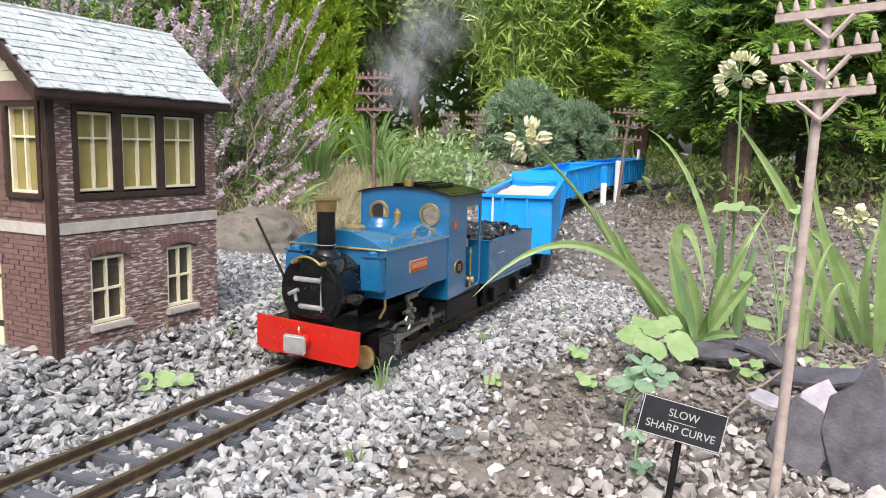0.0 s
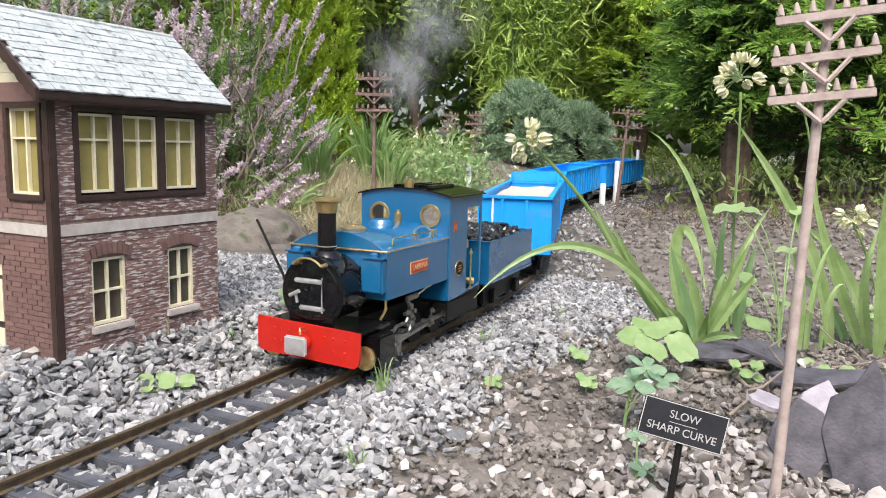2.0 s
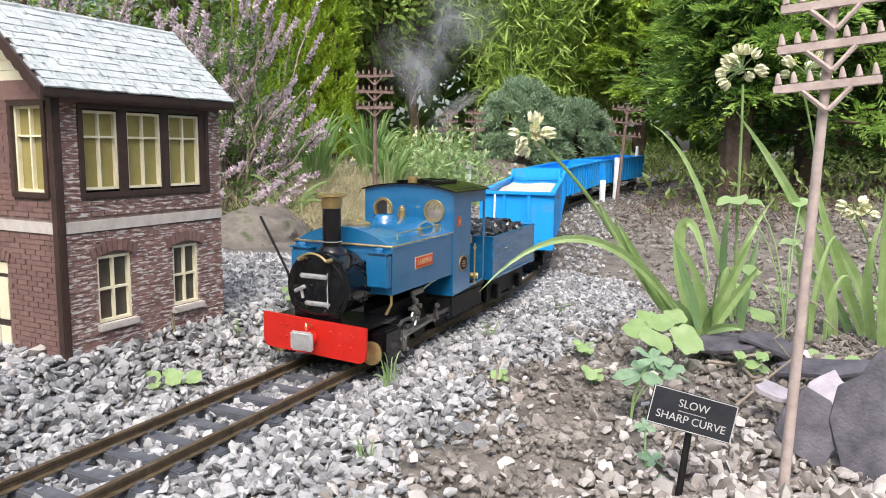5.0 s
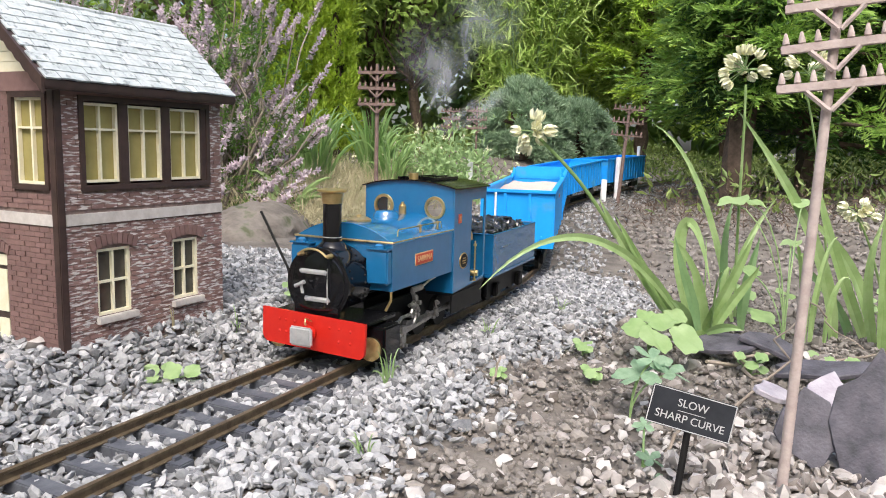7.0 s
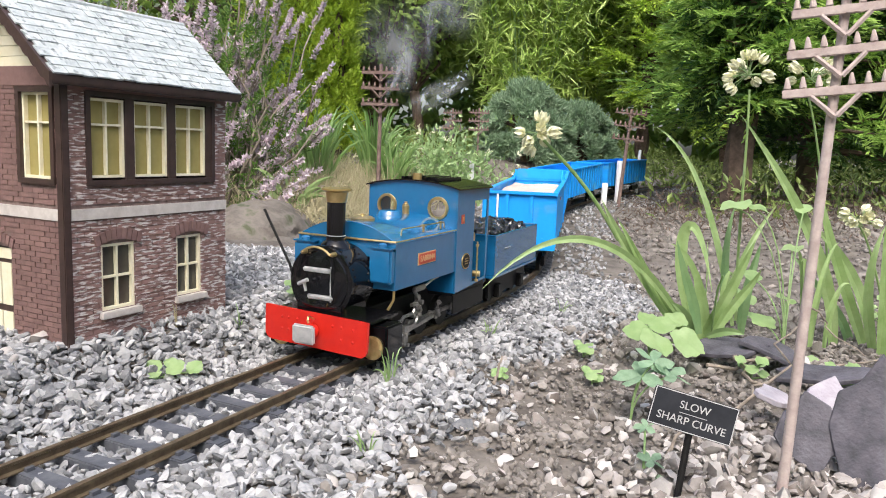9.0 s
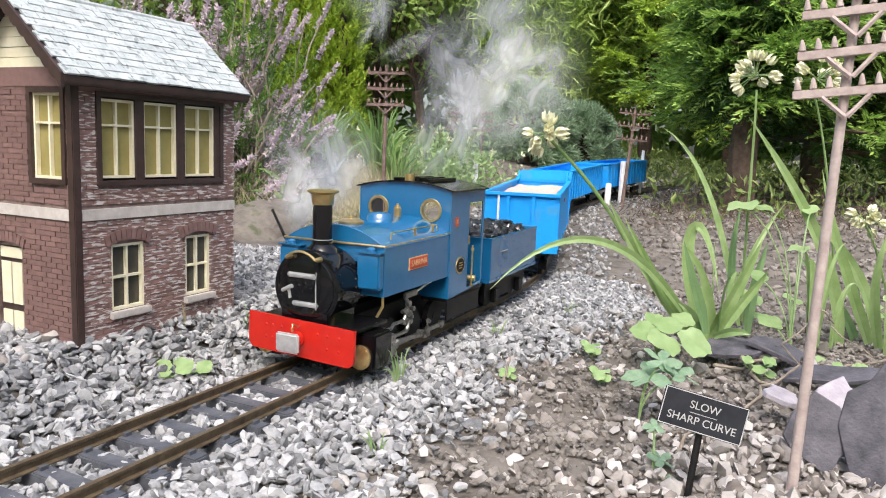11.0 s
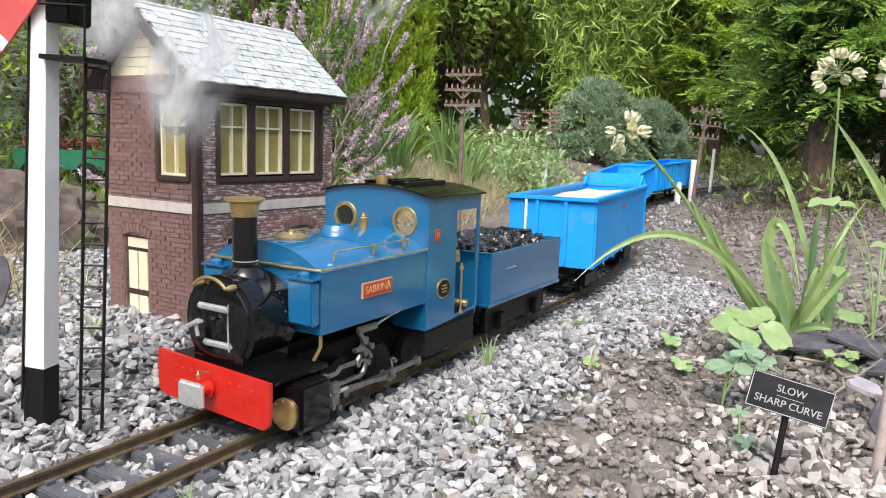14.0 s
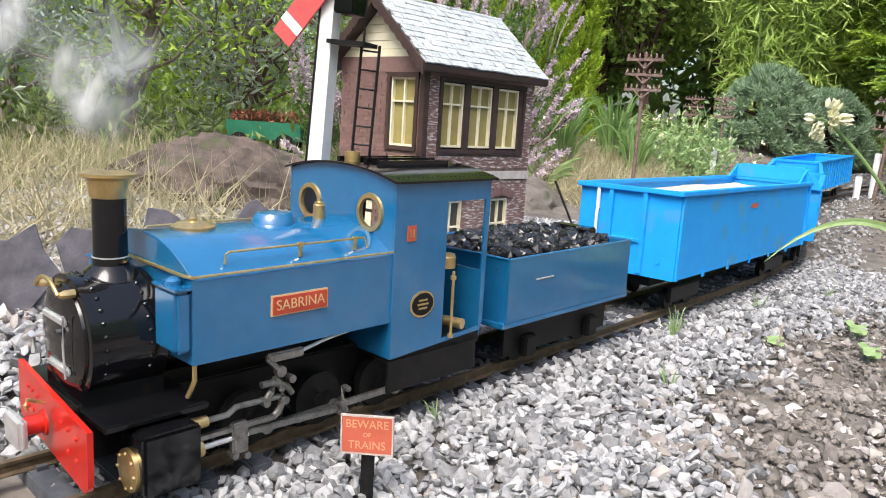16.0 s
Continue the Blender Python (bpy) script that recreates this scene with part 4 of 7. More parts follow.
        lathe(b, [(0.0078, 0), (0.0078, 0.0003)], 28, pose(e0 + s * 0.0002, 0.1715, 0.058, 0, 90 * s, 0))
        for v in b.verts:
            v.co.z = 0.058 + (v.co.z - 0.058) * 0.78
        part("plate_field", b, BLACK_MATT, sd)
        for dz in (-0.0022, 0, 0.0022):
            b = nb()
            xx = e0 + s * 0.0006
            box(b, xx - 0.0001, xx + 0.0001, 0.1675 + abs(dz) * 0.4, 0.1755 - abs(dz) * 0.4, 0.0575 + dz, 0.0585 + dz)
            part("plate_bar", b, BRASS, sd)
        b = nb()
        box(b, e0 - 0.0003, e0 + 0.0003, 0.1585, 0.1645, 0.0925, 0.1005)
        part("number_plate", b, SIGN_RED, sd, "small red plate with pale bars")
        for dy in (-0.001, 0.001):
            b = nb()
            box(b, e0 + s * 0.0004 - 0.0001, e0 + s * 0.0004 + 0.0001, 0.1612 + dy, 0.162 + dy, 0.0945, 0.0985)
            part("plate_bar", b, BRASS, sd)
        b = nb()
        xo = e0 + s * 0.002
        tube(b, [(xo, 0.1925, 0.0375), (xo, 0.1925, 0.0735)], 0.0008)
        for zz in (0.0375, 0.07):
            lathe(b, [(0.0016, -0.001), (0.0016, 0.001)], 8, pose(xo, 0.1925, zz))
        part("handrail", b, BRASS, sd, "brass cab handrail", smooth=True)
    b = nb()
    lathe(b, [(0.0058, 0), (0.0058, 0.006), (0.0052, 0.0066), (0.0052, 0.0075), (0.0012, 0.008)], 20, pose(0.036, 0.197, 0.0735))
    part("lubricator", b, BRASS, L, "brass lubricator", smooth=True)
    b = nb()
    cyl(b, (0.034, 0.2, 0.042), (0.046, 0.203, 0.042), 0.003, n=14)
    cyl(b, (0.03, 0.19, 0.05), (0.03, 0.19, 0.075), 0.005, n=14)
    part("valve", b, BRASS, L, smooth=True)
    b = nb()
    box(b, -0.02, 0.02, 0.152, 0.165, 0.035, 0.085)
    box(b, -0.043, 0.043, 0.1515, 0.221, 0.0285, 0.034)
    part("backhead", b, BLACK_MATT, L)
    # roof
    b = nb()
    up = arch(CW + 0.0025, ZS + 0.0004, ZT + 0.0013, 16)
    dn = [(x, z - 0.0011) for x, z in up]
    prism(b, up + dn[::-1], "y", Y0 - 0.0025, Y1 + 0.003)
    rf = part("cab_roof", b, BLACK, L, "gloss black cab roof", smooth=True)
    b = nb()
    box(b, -0.014, 0.014, 0.166, 0.21, ZT + 0.0008, ZT + 0.0028, 0.0005)
    part("roof_hatch", b, BLACK, rf, smooth=True)
    for x in (-0.017, -0.006, 0.006, 0.017):
        b = nb()
        box(b, x - 0.0012, x + 0.0012, 0.162, 0.214, ZT + 0.0012 - abs(x) * 0.06, ZT + 0.0038 - abs(x) * 0.06)
        part("roof_rib", b, BLACK, rf)
    b = nb()
    cyl(b, (0.0, 0.158, ZT), (0.0, 0.158, ZT + 0.0065), 0.0042, n=16)
    part("whistle", b, BRASS, rf, smooth=True)
    for k in range(22):
        for s in (-1, 1):
            b = nb()
            lathe(b, [(0.0006, 0), (0.0004, 0.0005)], 6, pose(s * (CW + 0.0012), Y0 + k * 0.0034, ZS + 0.0019))
            part("rivet", b, BLACK, rf)
    # valve gear brackets
    for s in (-1, 1):
        b = nb()
        xo = s * 0.0405
        tube(b, [(xo, 0.148, 0.0535), (xo, 0.112, 0.049), (xo, 0.098, 0.046)], 0.0009)
        part("reach_rod", b, BRIGHT, L, "bright reversing rod", smooth=True)
        b = nb()
        box(b, xo - 0.0014, xo + 0.0014, 0.079, 0.099, 0.0435, 0.048, 0.0008)
        tube(b, [(xo, 0.08, 0.0455), (xo, 0.086, 0.039), (xo, 0.082, 0.03), (xo, 0.079, 0.026)], 0.0016)
        lathe(b, [(0.0026, -0.0016), (0.0026, 0.0016)], 12, pose(xo, 0.0865, 0.0385, 0, 90, 0))
        part("lifting_arm", b, STEEL, L, smooth=True)
        b = nb()
        tube(b, [(xo, 0.082 + 0.006 * math.sin(a), 0.0265 + 0.009 * math.cos(a)) for a in np.linspace(0.2, 3.0, 9)], 0.0017)
        tube(b, [(xo, 0.0765, 0.034), (xo, 0.082, 0.034), (xo, 0.09, 0.031), (xo, 0.093, 0.0265)], 0.0016)
        for y, z in ((0.0785, 0.0255), (0.0885, 0.0245), (0.092, 0.034)):
            lathe(b, [(0.0019, -0.0024), (0.0019, 0.0024)], 10, pose(xo, y, z, 0, 90, 0))
        part("expansion_link", b, STEEL, L, smooth=True)
    # wheels and rods
    for y in (0.078, 0.118, 0.158):
        for s in (-1, 1):
            loco_wheels.append((wheel(L, y, s, WHEEL_R), s * 0.0255, y, WHEEL_R))
    for s in (-1, 1):
        b = nb()
        xo = 0
        box(b, -0.0011, 0.0011, 0.078, 0.158, -0.0018, 0.0018, 0.0005)
        for y in (0.078, 0.118, 0.158):
            lathe(b, [(0.0033, -0.0016), (0.0033, 0.0016)], 14, pose(0, y, 0, 0, 90, 0))
        rod = part("coupling_rod", b, STEEL, L, "steel coupling rod", smooth=True)
        loco_rods.append((rod, s, 0.0345, 0))
        b = nb()
        box(b, -0.0012, 0.0012, -0.058, 0.0, -0.0016, 0.0016, 0.0005)
        for y in (0.0, -0.058):
            lathe(b, [(0.0032, -0.002), (0.0032, 0.002)], 14, pose(0, y, 0, 0, 90, 0))
        rod = part("connecting_rod", b, STEEL, L, "steel connecting rod", smooth=True)
        loco_rods.append((rod, s, 0.0385, 1))
        b = nb()
        box(b, -0.002, 0.002, -0.004, 0.004, -0.0075, 0.007, 0.0008)
        lathe(b, [(0.002, -0.0028), (0.002, 0.0028)], 10, pose(0, 0, 0, 0, 90, 0))
        lathe(b, [(0.0016, -0.003), (0.0016, 0.003)], 10, pose(0, -0.003, -0.0075, 0, 90, 0))
        lathe(b, [(0.0016, -0.003), (0.0016, 0.003)], 10, pose(0, 0.003, -0.009, 0, 90, 0))
        rod = part("crosshead", b, STEEL, L, smooth=True)
        loco_rods.append((rod, s, 0.0405, 2))
        b = nb()
        tube(b, [(0, 0, 0), (0, -0.003, 0.0065), (0, -0.001, 0.0125)], 0.0019)
        tube(b, [(0, -0.0012, 0.0125), (0, 0.002, 0.0105)], 0.0016)
        rod = part("return_crank", b, STEEL, L, smooth=True)
        loco_rods.append((rod, s, 0.0425, 3))


make_loco()

tender = thing("tender", "blue four wheel tender heaped with coal behind the locomotive", "tender")


def make_tender():
    T = tender
    y0, y1, hw, z0, z1, th = 0.0, 0.146, 0.0435, 0.034, 0.0735, 0.0012
    for s in (-1, 1):
        b = nb()
        box(b, s * hw - th / 2, s * hw + th / 2, y0, y1, z0, z1, 0.0004)
        part("side_panel", b, BLUE, T)
    for y in (y0 + th / 2, y1 - th / 2):
        b = nb()
        box(b, -hw + th / 2, hw - th / 2, y - th / 2, y + th / 2, z0, z1 - 0.0004)
        part("end_panel", b, BLUE, T)
    b = nb()
    for s in (-1, 1):
        tube(b, [(s * hw, y0, z1), (s * hw, y1, z1)], 0.0009)
    tube(b, [(-hw, y0, z1), (hw, y0, z1)], 0.0009)
    tube(b, [(-hw, y1, z1), (hw, y1, z1)], 0.0009)
    part("rim", b, BLUE, T, smooth=True)
    b = nb()
    box(b, -hw - 0.0015, hw + 0.0015, y0 - 0.004, y1, z0 - 0.003, z0, 0.0004)
    part("running_plate", b, BLUE, T)
    b = nb()
    box(b, -hw + th, hw - th, y0 + th, y1 - th, z0, z1 - 0.012)
    part("floor", b, BLACK_MATT, T)
    for s in (-1, 1):
        b = nb()
        xo = s * (hw + 0.0008)
        tube(b, [(xo, 0.028, 0.0585), (xo, 0.047, 0.0585)], 0.0005)
        part("handrail", b, BRIGHT, T, smooth=True)
        b = nb()
        box(b, s * 0.033 - 0.0015, s * 0.033 + 0.0015, 0.012, 0.134, 0.008, 0.031)
        part("frame", b, BLACK_MATT, T)
        for y in (0.035, 0.11):
            b = nb()
            box(b, s * 0.037 - 0.003, s * 0.037 + 0.003, y - 0.006, y + 0.006, 0.006, 0.02, 0.001)
            part("axlebox", b, BLACK_MATT, T)
            plain_wheels.append((wheel(T, y, s, 0.0105, 0.005, False), s * 0.0255, y, 0.0105, "tender"))
    P = np.stack([rng.uniform(-hw + 0.005, hw - 0.005, 900), rng.uniform(0.005, y1 - 0.005, 900)], 1)
    e = np.minimum(1, (hw - np.abs(P[:, 0])) / 0.02) * np.minimum(1, np.minimum(P[:, 1], y1 - P[:, 1]) / 0.02)
    z = z1 - 0.009 + 0.011 * e + rng.uniform(-0.003, 0.002, 900)
    V, F = stones(np.column_stack([P, z]), rng.uniform(0.005, 0.0115, 900), 0.7, 0.3)
    me = raw("coal", V, F, COAL)
    tagged(part("coal", me, None, T, "heap of glossy black coal"), kind="stuff")
    b = nb()
    box(b, -0.016, 0.016, 0.13, 0.143, z1 - 0.01, z1 + 0.006, 0.001)
    part("filler_box", b, BLACK, T)
    b = nb()
    box(b, -0.003, 0.003, -0.03, 0.0, 0.016, 0.02)
    box(b, -0.003, 0.003, y1, y1 + 0.035, 0.016, 0.02)
    part("drawbar", b, BLACK_MATT, T)


make_tender()


def make_wagon(label, length, hw, z0, z1, raised_front, raised_back, load, ribs):
    """An open bogie wagon; its front buffer line is y = 0."""
    W = thing("open_wagon", label, "wagon", group="open wagons of the train")
    th = 0.0022
    for s in (-1, 1):
        b = nb()
        box(b, s * hw - th / 2, s * hw + th / 2, 0, length, z0, z1 - 0.004)
        side = part("side_panel", b, SKY_BLUE, W)
        n = ribs
        for k in range(n + 1):
            y = 0.004 + (length - 0.008) * k / n
            b = nb()
            box(b, s * (hw + 0.0018) - 0.0012, s * (hw + 0.0018) + 0.0012, y - 0.0016, y + 0.0016, z0, z1 - 0.004) if ribs > 6 or k in (0, n) else box(b, s * (hw + 0.0012) - 0.0006, s * (hw + 0.0012) + 0.0006, y - 0.0022, y + 0.0022, z0 - 0.003, z0 + 0.006)
            part("rib", b, SKY_BLUE, side)
    for y, raised in ((th / 2, raised_front), (length - th / 2, raised_back)):
        b = nb()
        box(b, -hw + th / 2, hw - th / 2, y - th / 2, y + th / 2, z0, z1 - 0.004)
        end = part("end_panel", b, SKY_BLUE, W)
        d = -1 if y < length / 2 else 1
        for x in (-hw * 0.35, hw * 0.35):
            b = nb()
            box(b, x - 0.002, x + 0.002, min(y, y + d * 0.0045), max(y, y + d * 0.0045), z0 + 0.002, z1 - 0.004, 0.0004)
            part("stanchion", b, SKY_BLUE, end)
        b = nb()
        box(b, -hw * 0.35 + 0.002, hw * 0.35 - 0.002, min(y, y + d * 0.003), max(y, y + d * 0.003), z0 + 0.028, z0 + 0.0305)
        part("rail", b, SKY_BLUE, end)
        for x in (-hw * 0.7, hw * 0.7, 0):
            b = nb()
            lathe(b, [(0.0018, 0), (0.0018, 0.0014)], 8, pose(x, y + d * 0.0011, z0 + 0.014, -90 * d, 0, 0))
            part("bolt", b, SKY_BLUE, end)
        if raised:
            b = nb()
            prism(b, [(-hw - 0.003, z1), (hw + 0.003, z1), (hw - 0.008, z1 + 0.016), (-hw + 0.008, z1 + 0.016)], "y", y - 0.0035, y + 0.0035)
            part("raised_end", b, SKY_BLUE, end)
            for s in (-1, 1):
                b = nb()
                yy = y - d * 0.028
                prism(b, [(min(y, yy), z1 - 0.0005), (max(y, yy), z1 - 0.0005), (y, z1 + 0.015)], "x", s * (hw - 0.004) - 0.001, s * (hw - 0.004) + 0.001)
                part("end_gusset", b, SKY_BLUE, end)
    # rim
    for (x0, x1, y0, y1) in ((-hw - 0.004, -hw + 0.003, -0.004, length + 0.004), (hw - 0.003, hw + 0.004, -0.004, length + 0.004), (-hw + 0.003, hw - 0.003, -0.004, 0.004), (-hw + 0.003, hw - 0.003, length - 0.004, length + 0.004)):
        b = nb()
        box(b, x0, x1, y0, y1, z1 - 0.004, z1, 0.0005)
        part("rim", b, SKY_BLUE, W)
    b = nb()
    box(b, -hw + th / 2, hw - th / 2, th, length - th, z0 + 0.001, z0 + 0.004)
    part("floor", b, SKY_BLUE, W)
    if load:
        gx, gy = np.linspace(-hw + 0.003, hw - 0.003, 24), np.linspace(0.005, length - 0.005, 60)
        X, Y = np.meshgrid(gx, gy)
        Z = z1 - 0.009 + 0.0015 * np.sin(40 * Y + 30 * X) * np.sin(90 * X) + rng.normal(size=X.shape) * 0.0003
        i = (np.arange(59)[:, None] * 24 + np.arange(23)[None]).reshape(-1)
        me = raw("load", np.stack([X, Y, Z], 2).reshape(-1, 3), np.stack([i, i + 1, i + 25, i + 24], 1), SAND)
        me.shade_smooth()
        part("load", me, None, W, "level load of pale sand")
        for s in (-1, 1):
            b = nb()
            box(b, s * (hw + 0.0016) - 0.0004, s * (hw + 0.0016) + 0.0004, length * 0.46, length * 0.46 + 0.017, z1 - 0.021, z1 - 0.0165)
            part("label_plate", b, SIGN_RED, W, "small red plate")
        b = nb()
        tube(b, [(-hw * 0.62, -0.001, z1 - 0.022), (-hw * 0.62, -0.003, z1 - 0.004), (-hw * 0.62, -0.0035, z0 + 0.03)], 0.0014)
        part("brake_pipe", b, WHITE, W, smooth=True)
    b = nb()
    box(b, -0.02, 0.02, 0.012, length - 0.012, z0 - 0.01, z0)
    box(b, -0.003, 0.003, length, length + 0.03, 0.016, 0.02)
    part("underframe", b, BLACK_MATT, W)
    for c in (length * 0.16, length * 0.84):
        for s in (-1, 1):
            b = nb()
            box(b, s * 0.032 - 0.002, s * 0.032 + 0.002, c - 0.032, c + 0.032, 0.008, 0.022, 0.001)
            part("bogie_frame", b, BLACK_MATT, W)
            for dy in (-0.02, 0.02):
                plain_wheels.append((wheel(W, c + dy, s, 0.0095, 0.005, False), s * 0.0255, c + dy, 0.0095, "wagon"))
    return W


WAGON_LEN = 0.37
wagon_a = make_wagon("light blue open bogie wagon loaded with pale sand", WAGON_LEN, 0.0445, 0.033, 0.107, False, True, True, 8 - 2)
wagon_b = make_wagon("light blue ribbed open wagon on curved track", WAGON_LEN, 0.0445, 0.033, 0.1, True, False, False, 14)
wagon_c = make_wagon("light blue ribbed open wagon on curved track", WAGON_LEN, 0.0445, 0.033, 0.1, False, False, False, 14)
wagon_d = make_wagon("light blue ribbed open wagon at the tail of the train", WAGON_LEN, 0.0445, 0.033, 0.1, False, False, False, 14)


# ---- lineside ----
def telegraph_pole(x, y, height, label, material, arms=4, z0=None, lean=0.0, yaw=0.0, k=1.0, tilt=0.0):
    z0 = float(ground_z(np.array(x), np.array(y))) - 0.01 if z0 is None else z0
    p = thing("telegraph_pole", label, "telegraph pole", pose(x, y, z0, 0, lean, yaw), group="lineside telegraph poles")
    b = nb()
    cyl(b, (0, 0, 0), (0, 0, height), 0.0038 * k, 0.003 * k, 14)
    part("pole", b, material, p, smooth=True)
    for j in range(arms):
        z = height - 0.012 - j * 0.0255 * k
        b = nb()
        box(b, -0.0315 * k, 0.0315 * k, -0.0052, -0.0022, z - 0.0022, z + 0.0022, 0.0004)
        crooked = tilt + rng.normal() * 0.8
        arm = part("cross_arm", b, material, p, m=pose(0, 0, z) @ pose(0, 0, 0, 0, -crooked, 0) @ pose(0, 0, -z))
        b = nb()
        for s in (-1, 1):
            tube(b, [(s * 0.011, -0.0045, z - 0.002), (0.0005 * s, -0.0045, z - 0.0125)], 0.0014, 6)
        part("brace", b, material, arm)
        for i in (-3, -2, -1, 1, 2, 3):
            b = nb()
            lathe(b, [(0.0019, 0.0022), (0.0026, 0.003), (0.0022, 0.0055), (0.0011, 0.0095), (0.0005, 0.0102)], 10, pose(i * 0.0094 * k, -0.0037, z + 0.0022 - 0.0022 * k) @ Matrix.Diagonal((k * 0.9, k * 0.9, k, 1)))
            part("insulator", b, material, arm, smooth=True)
    return p


telegraph_pole(0.011, 0.437, 0.293, "weathered grey-pink wooden model telegraph pole standing in pebbles", POLE, 4, yaw=4, lean=1.3, k=0.77, tilt=7)
telegraph_pole(-0.465, 2.04, 0.27, "brown wooden model telegraph pole beside the ballast", POLE_D, 3, yaw=20, lean=4, k=1.35)
telegraph_pole(-0.552, 0.93, 0.262, "brown wooden model telegraph pole behind the train", POLE_D, 3, yaw=22, k=0.86)
telegraph_pole(-0.74, 1.7, 0.225, "brown wooden model telegraph pole among the plants", POLE_D, 3, yaw=22, k=0.8)
telegraph_pole(-0.87, 1.82, 0.2, "brown wooden model telegraph pole among the plants", POLE_D, 3, yaw=22, k=0.8)


def slow_sign():
    c = Vector((-0.034, 0.405, 0.0))
    s = thing("lineside_sign", "black sign with pale letters on a leaning black post", "sign", pose(-0.038, 0.387, 0.004))
    b = nb()
    tube(b, [(0, 0.002, -0.004), (0.004, 0.0135, 0.05)], 0.0019, 8)
    part("post", b, BLACK_MATT, s)
    m = pose(0.0045, 0.0115, 0.0525, 78, 13.5, 20) @ Matrix.Scale(0.8, 4)
    b = nb()
    box(b, -0.0275, 0.0275, -0.0125, 0.0125, -0.001, 0.001, 0.0008)
    board = part("board", b, SIGN_BLACK, s, m=m)
    for t, y in (("SLOW", 0.0045), ("SHARP CURVE", -0.0052)):
        words(t, 0.0071, LETTER, board, pose(0, y, 0.0012), depth=0.0002)
    b = nb()
    box(b, -0.009, 0.009, -0.0006, -0.0002, 0.001, 0.0014)
    for x0, x1, y0, y1 in ((-0.027, 0.027, 0.0115, 0.0121), (-0.027, 0.027, -0.0121, -0.0115), (-0.0271, -0.0265, -0.0121, 0.0121), (0.0265, 0.0271, -0.0121, 0.0121)):
        box(b, x0, x1, y0, y1, 0.001, 0.0012)
    part("border", b, LETTER, board)


slow_sign()


def beware_sign():
    s = thing("lineside_sign", "faded red sign with gold letters on a dark post", "sign", pose(-0.222, 0.1, 0.012))
    b = nb()
    box(b, -0.0028, 0.0028, -0.0014, 0.0014, 0, 0.026)
    part("post", b, BLACK_MATT, s)
    m = pose(0.001, -0.002, 0.0335, 84, -3, 34) @ Matrix.Scale(1.08, 4)
    b = nb()
    box(b, -0.0105, 0.0105, -0.0075, 0.0075, -0.0007, 0.0007, 0.0004)
    board = part("board", b, SIGN_RED, s, m=m)
    for t, y, z in (("BEWARE", 0.0042, 0.0046), ("OF", 0.0, 0.0025), ("TRAINS", -0.0042, 0.0046)):
        words(t, z, GOLD_L, board, pose(0, y, 0.0008), depth=0.00015)
    b = nb()
    for x0, x1, y0, y1 in ((-0.0108, 0.0108, 0.0073, 0.0079), (-0.0108, 0.0108, -0.0079, -0.0073), (-0.0108, -0.0102, -0.0073, 0.0073), (0.0102, 0.0108, -0.0073, 0.0073)):
        box(b, x0, x1, y0, y1, -0.0008, 0.001)
    part("border", b, POLE, board)


beware_sign()


def semaphore():
    x, y = -0.388, 0.19
    z0 = 0.026
    s = thing("semaphore_signal", "white model semaphore signal with red arm and black ladder", "railway signal", pose(x, y, z0, 0, 3.2, 20))
    b = nb()
    lathe(b, [(0.0085, 0), (0.0085, 0.034)], 4, pose(0, 0, 0, 0, 0, 45))
    part("base", b, BLACK_MATT, s, "black painted base")
    b = nb()
    lathe(b, [(0.0083, 0.034), (0.0062, 0.285), (0.004, 0.29)], 4, pose(0, 0, 0, 0, 0, 45))
    part("post", b, WHITE, s, "white square tapered post")
    b = nb()
    box(b, -0.047, 0.004, -0.009, -0.0075, -0.008, 0.008)
    arm = part("arm", b, ARM_RED, s, "red signal arm with white stripe", m=pose(0, 0, 0.235, 0, -52, 0))
    b = nb()
    box(b, -0.038, -0.032, -0.0094, -0.009, -0.0081, 0.0081)
    part("stripe", b, WHITE, arm)
    b = nb()
    box(b, 0.007, 0.021, -0.009, 0.009, 0.216, 0.246, 0.001)
    part("lamp", b, BLACK, s)
    b = nb()
    box(b, 0.004, 0.03, -0.009, 0.009, 0.198, 0.2005)
    tube(b, [(0.03, -0.009, 0.2), (0.03, -0.009, 0.225), (0.004, -0.009, 0.225)], 0.0008)
    part("platform", b, BLACK_MATT, s)
    b = nb()
    tube(b, [(-0.0065, -0.0068, 0.01), (-0.0045, -0.005, 0.23)], 0.0007)
    part("wire", b, BLACK_MATT, s)
    lad = part("ladder", nb(), BLACK_MATT, s, "thin black ladder", m=pose(0.028, 0.004, 0, 0, 0, 30))
    for sx in (-1, 1):
        b = nb()
        tube(b, [(sx * 0.0055, 0, 0.0), (sx * 0.0055, 0, 0.2)], 0.0009, 6)
        part("stile", b, BLACK_MATT, lad)
    for k in range(17):
        b = nb()
        tube(b, [(-0.0055, 0, 0.012 + k * 0.0115), (0.0055, 0, 0.012 + k * 0.0115)], 0.0006, 5)
        part("rung", b, BLACK_MATT, lad)


semaphore()


def white_post(x, y, h, r=0.008, label="short white wooden post beside the track"):
    z = float(ground_z(np.array(x), np.array(y))) - 0.01
    b = nb()
    lathe(b, [(r, 0), (r, h - 0.003), (r * 0.8, h)], 10, pose(0, 0, 0))
    ob = part("fence_post", b, WHITE, None, smooth=True)
    ob.matrix_world = pose(x, y, z, rng.normal() * 1.5, rng.normal() * 1.5, 0)
    tagged(ob, label, "post")


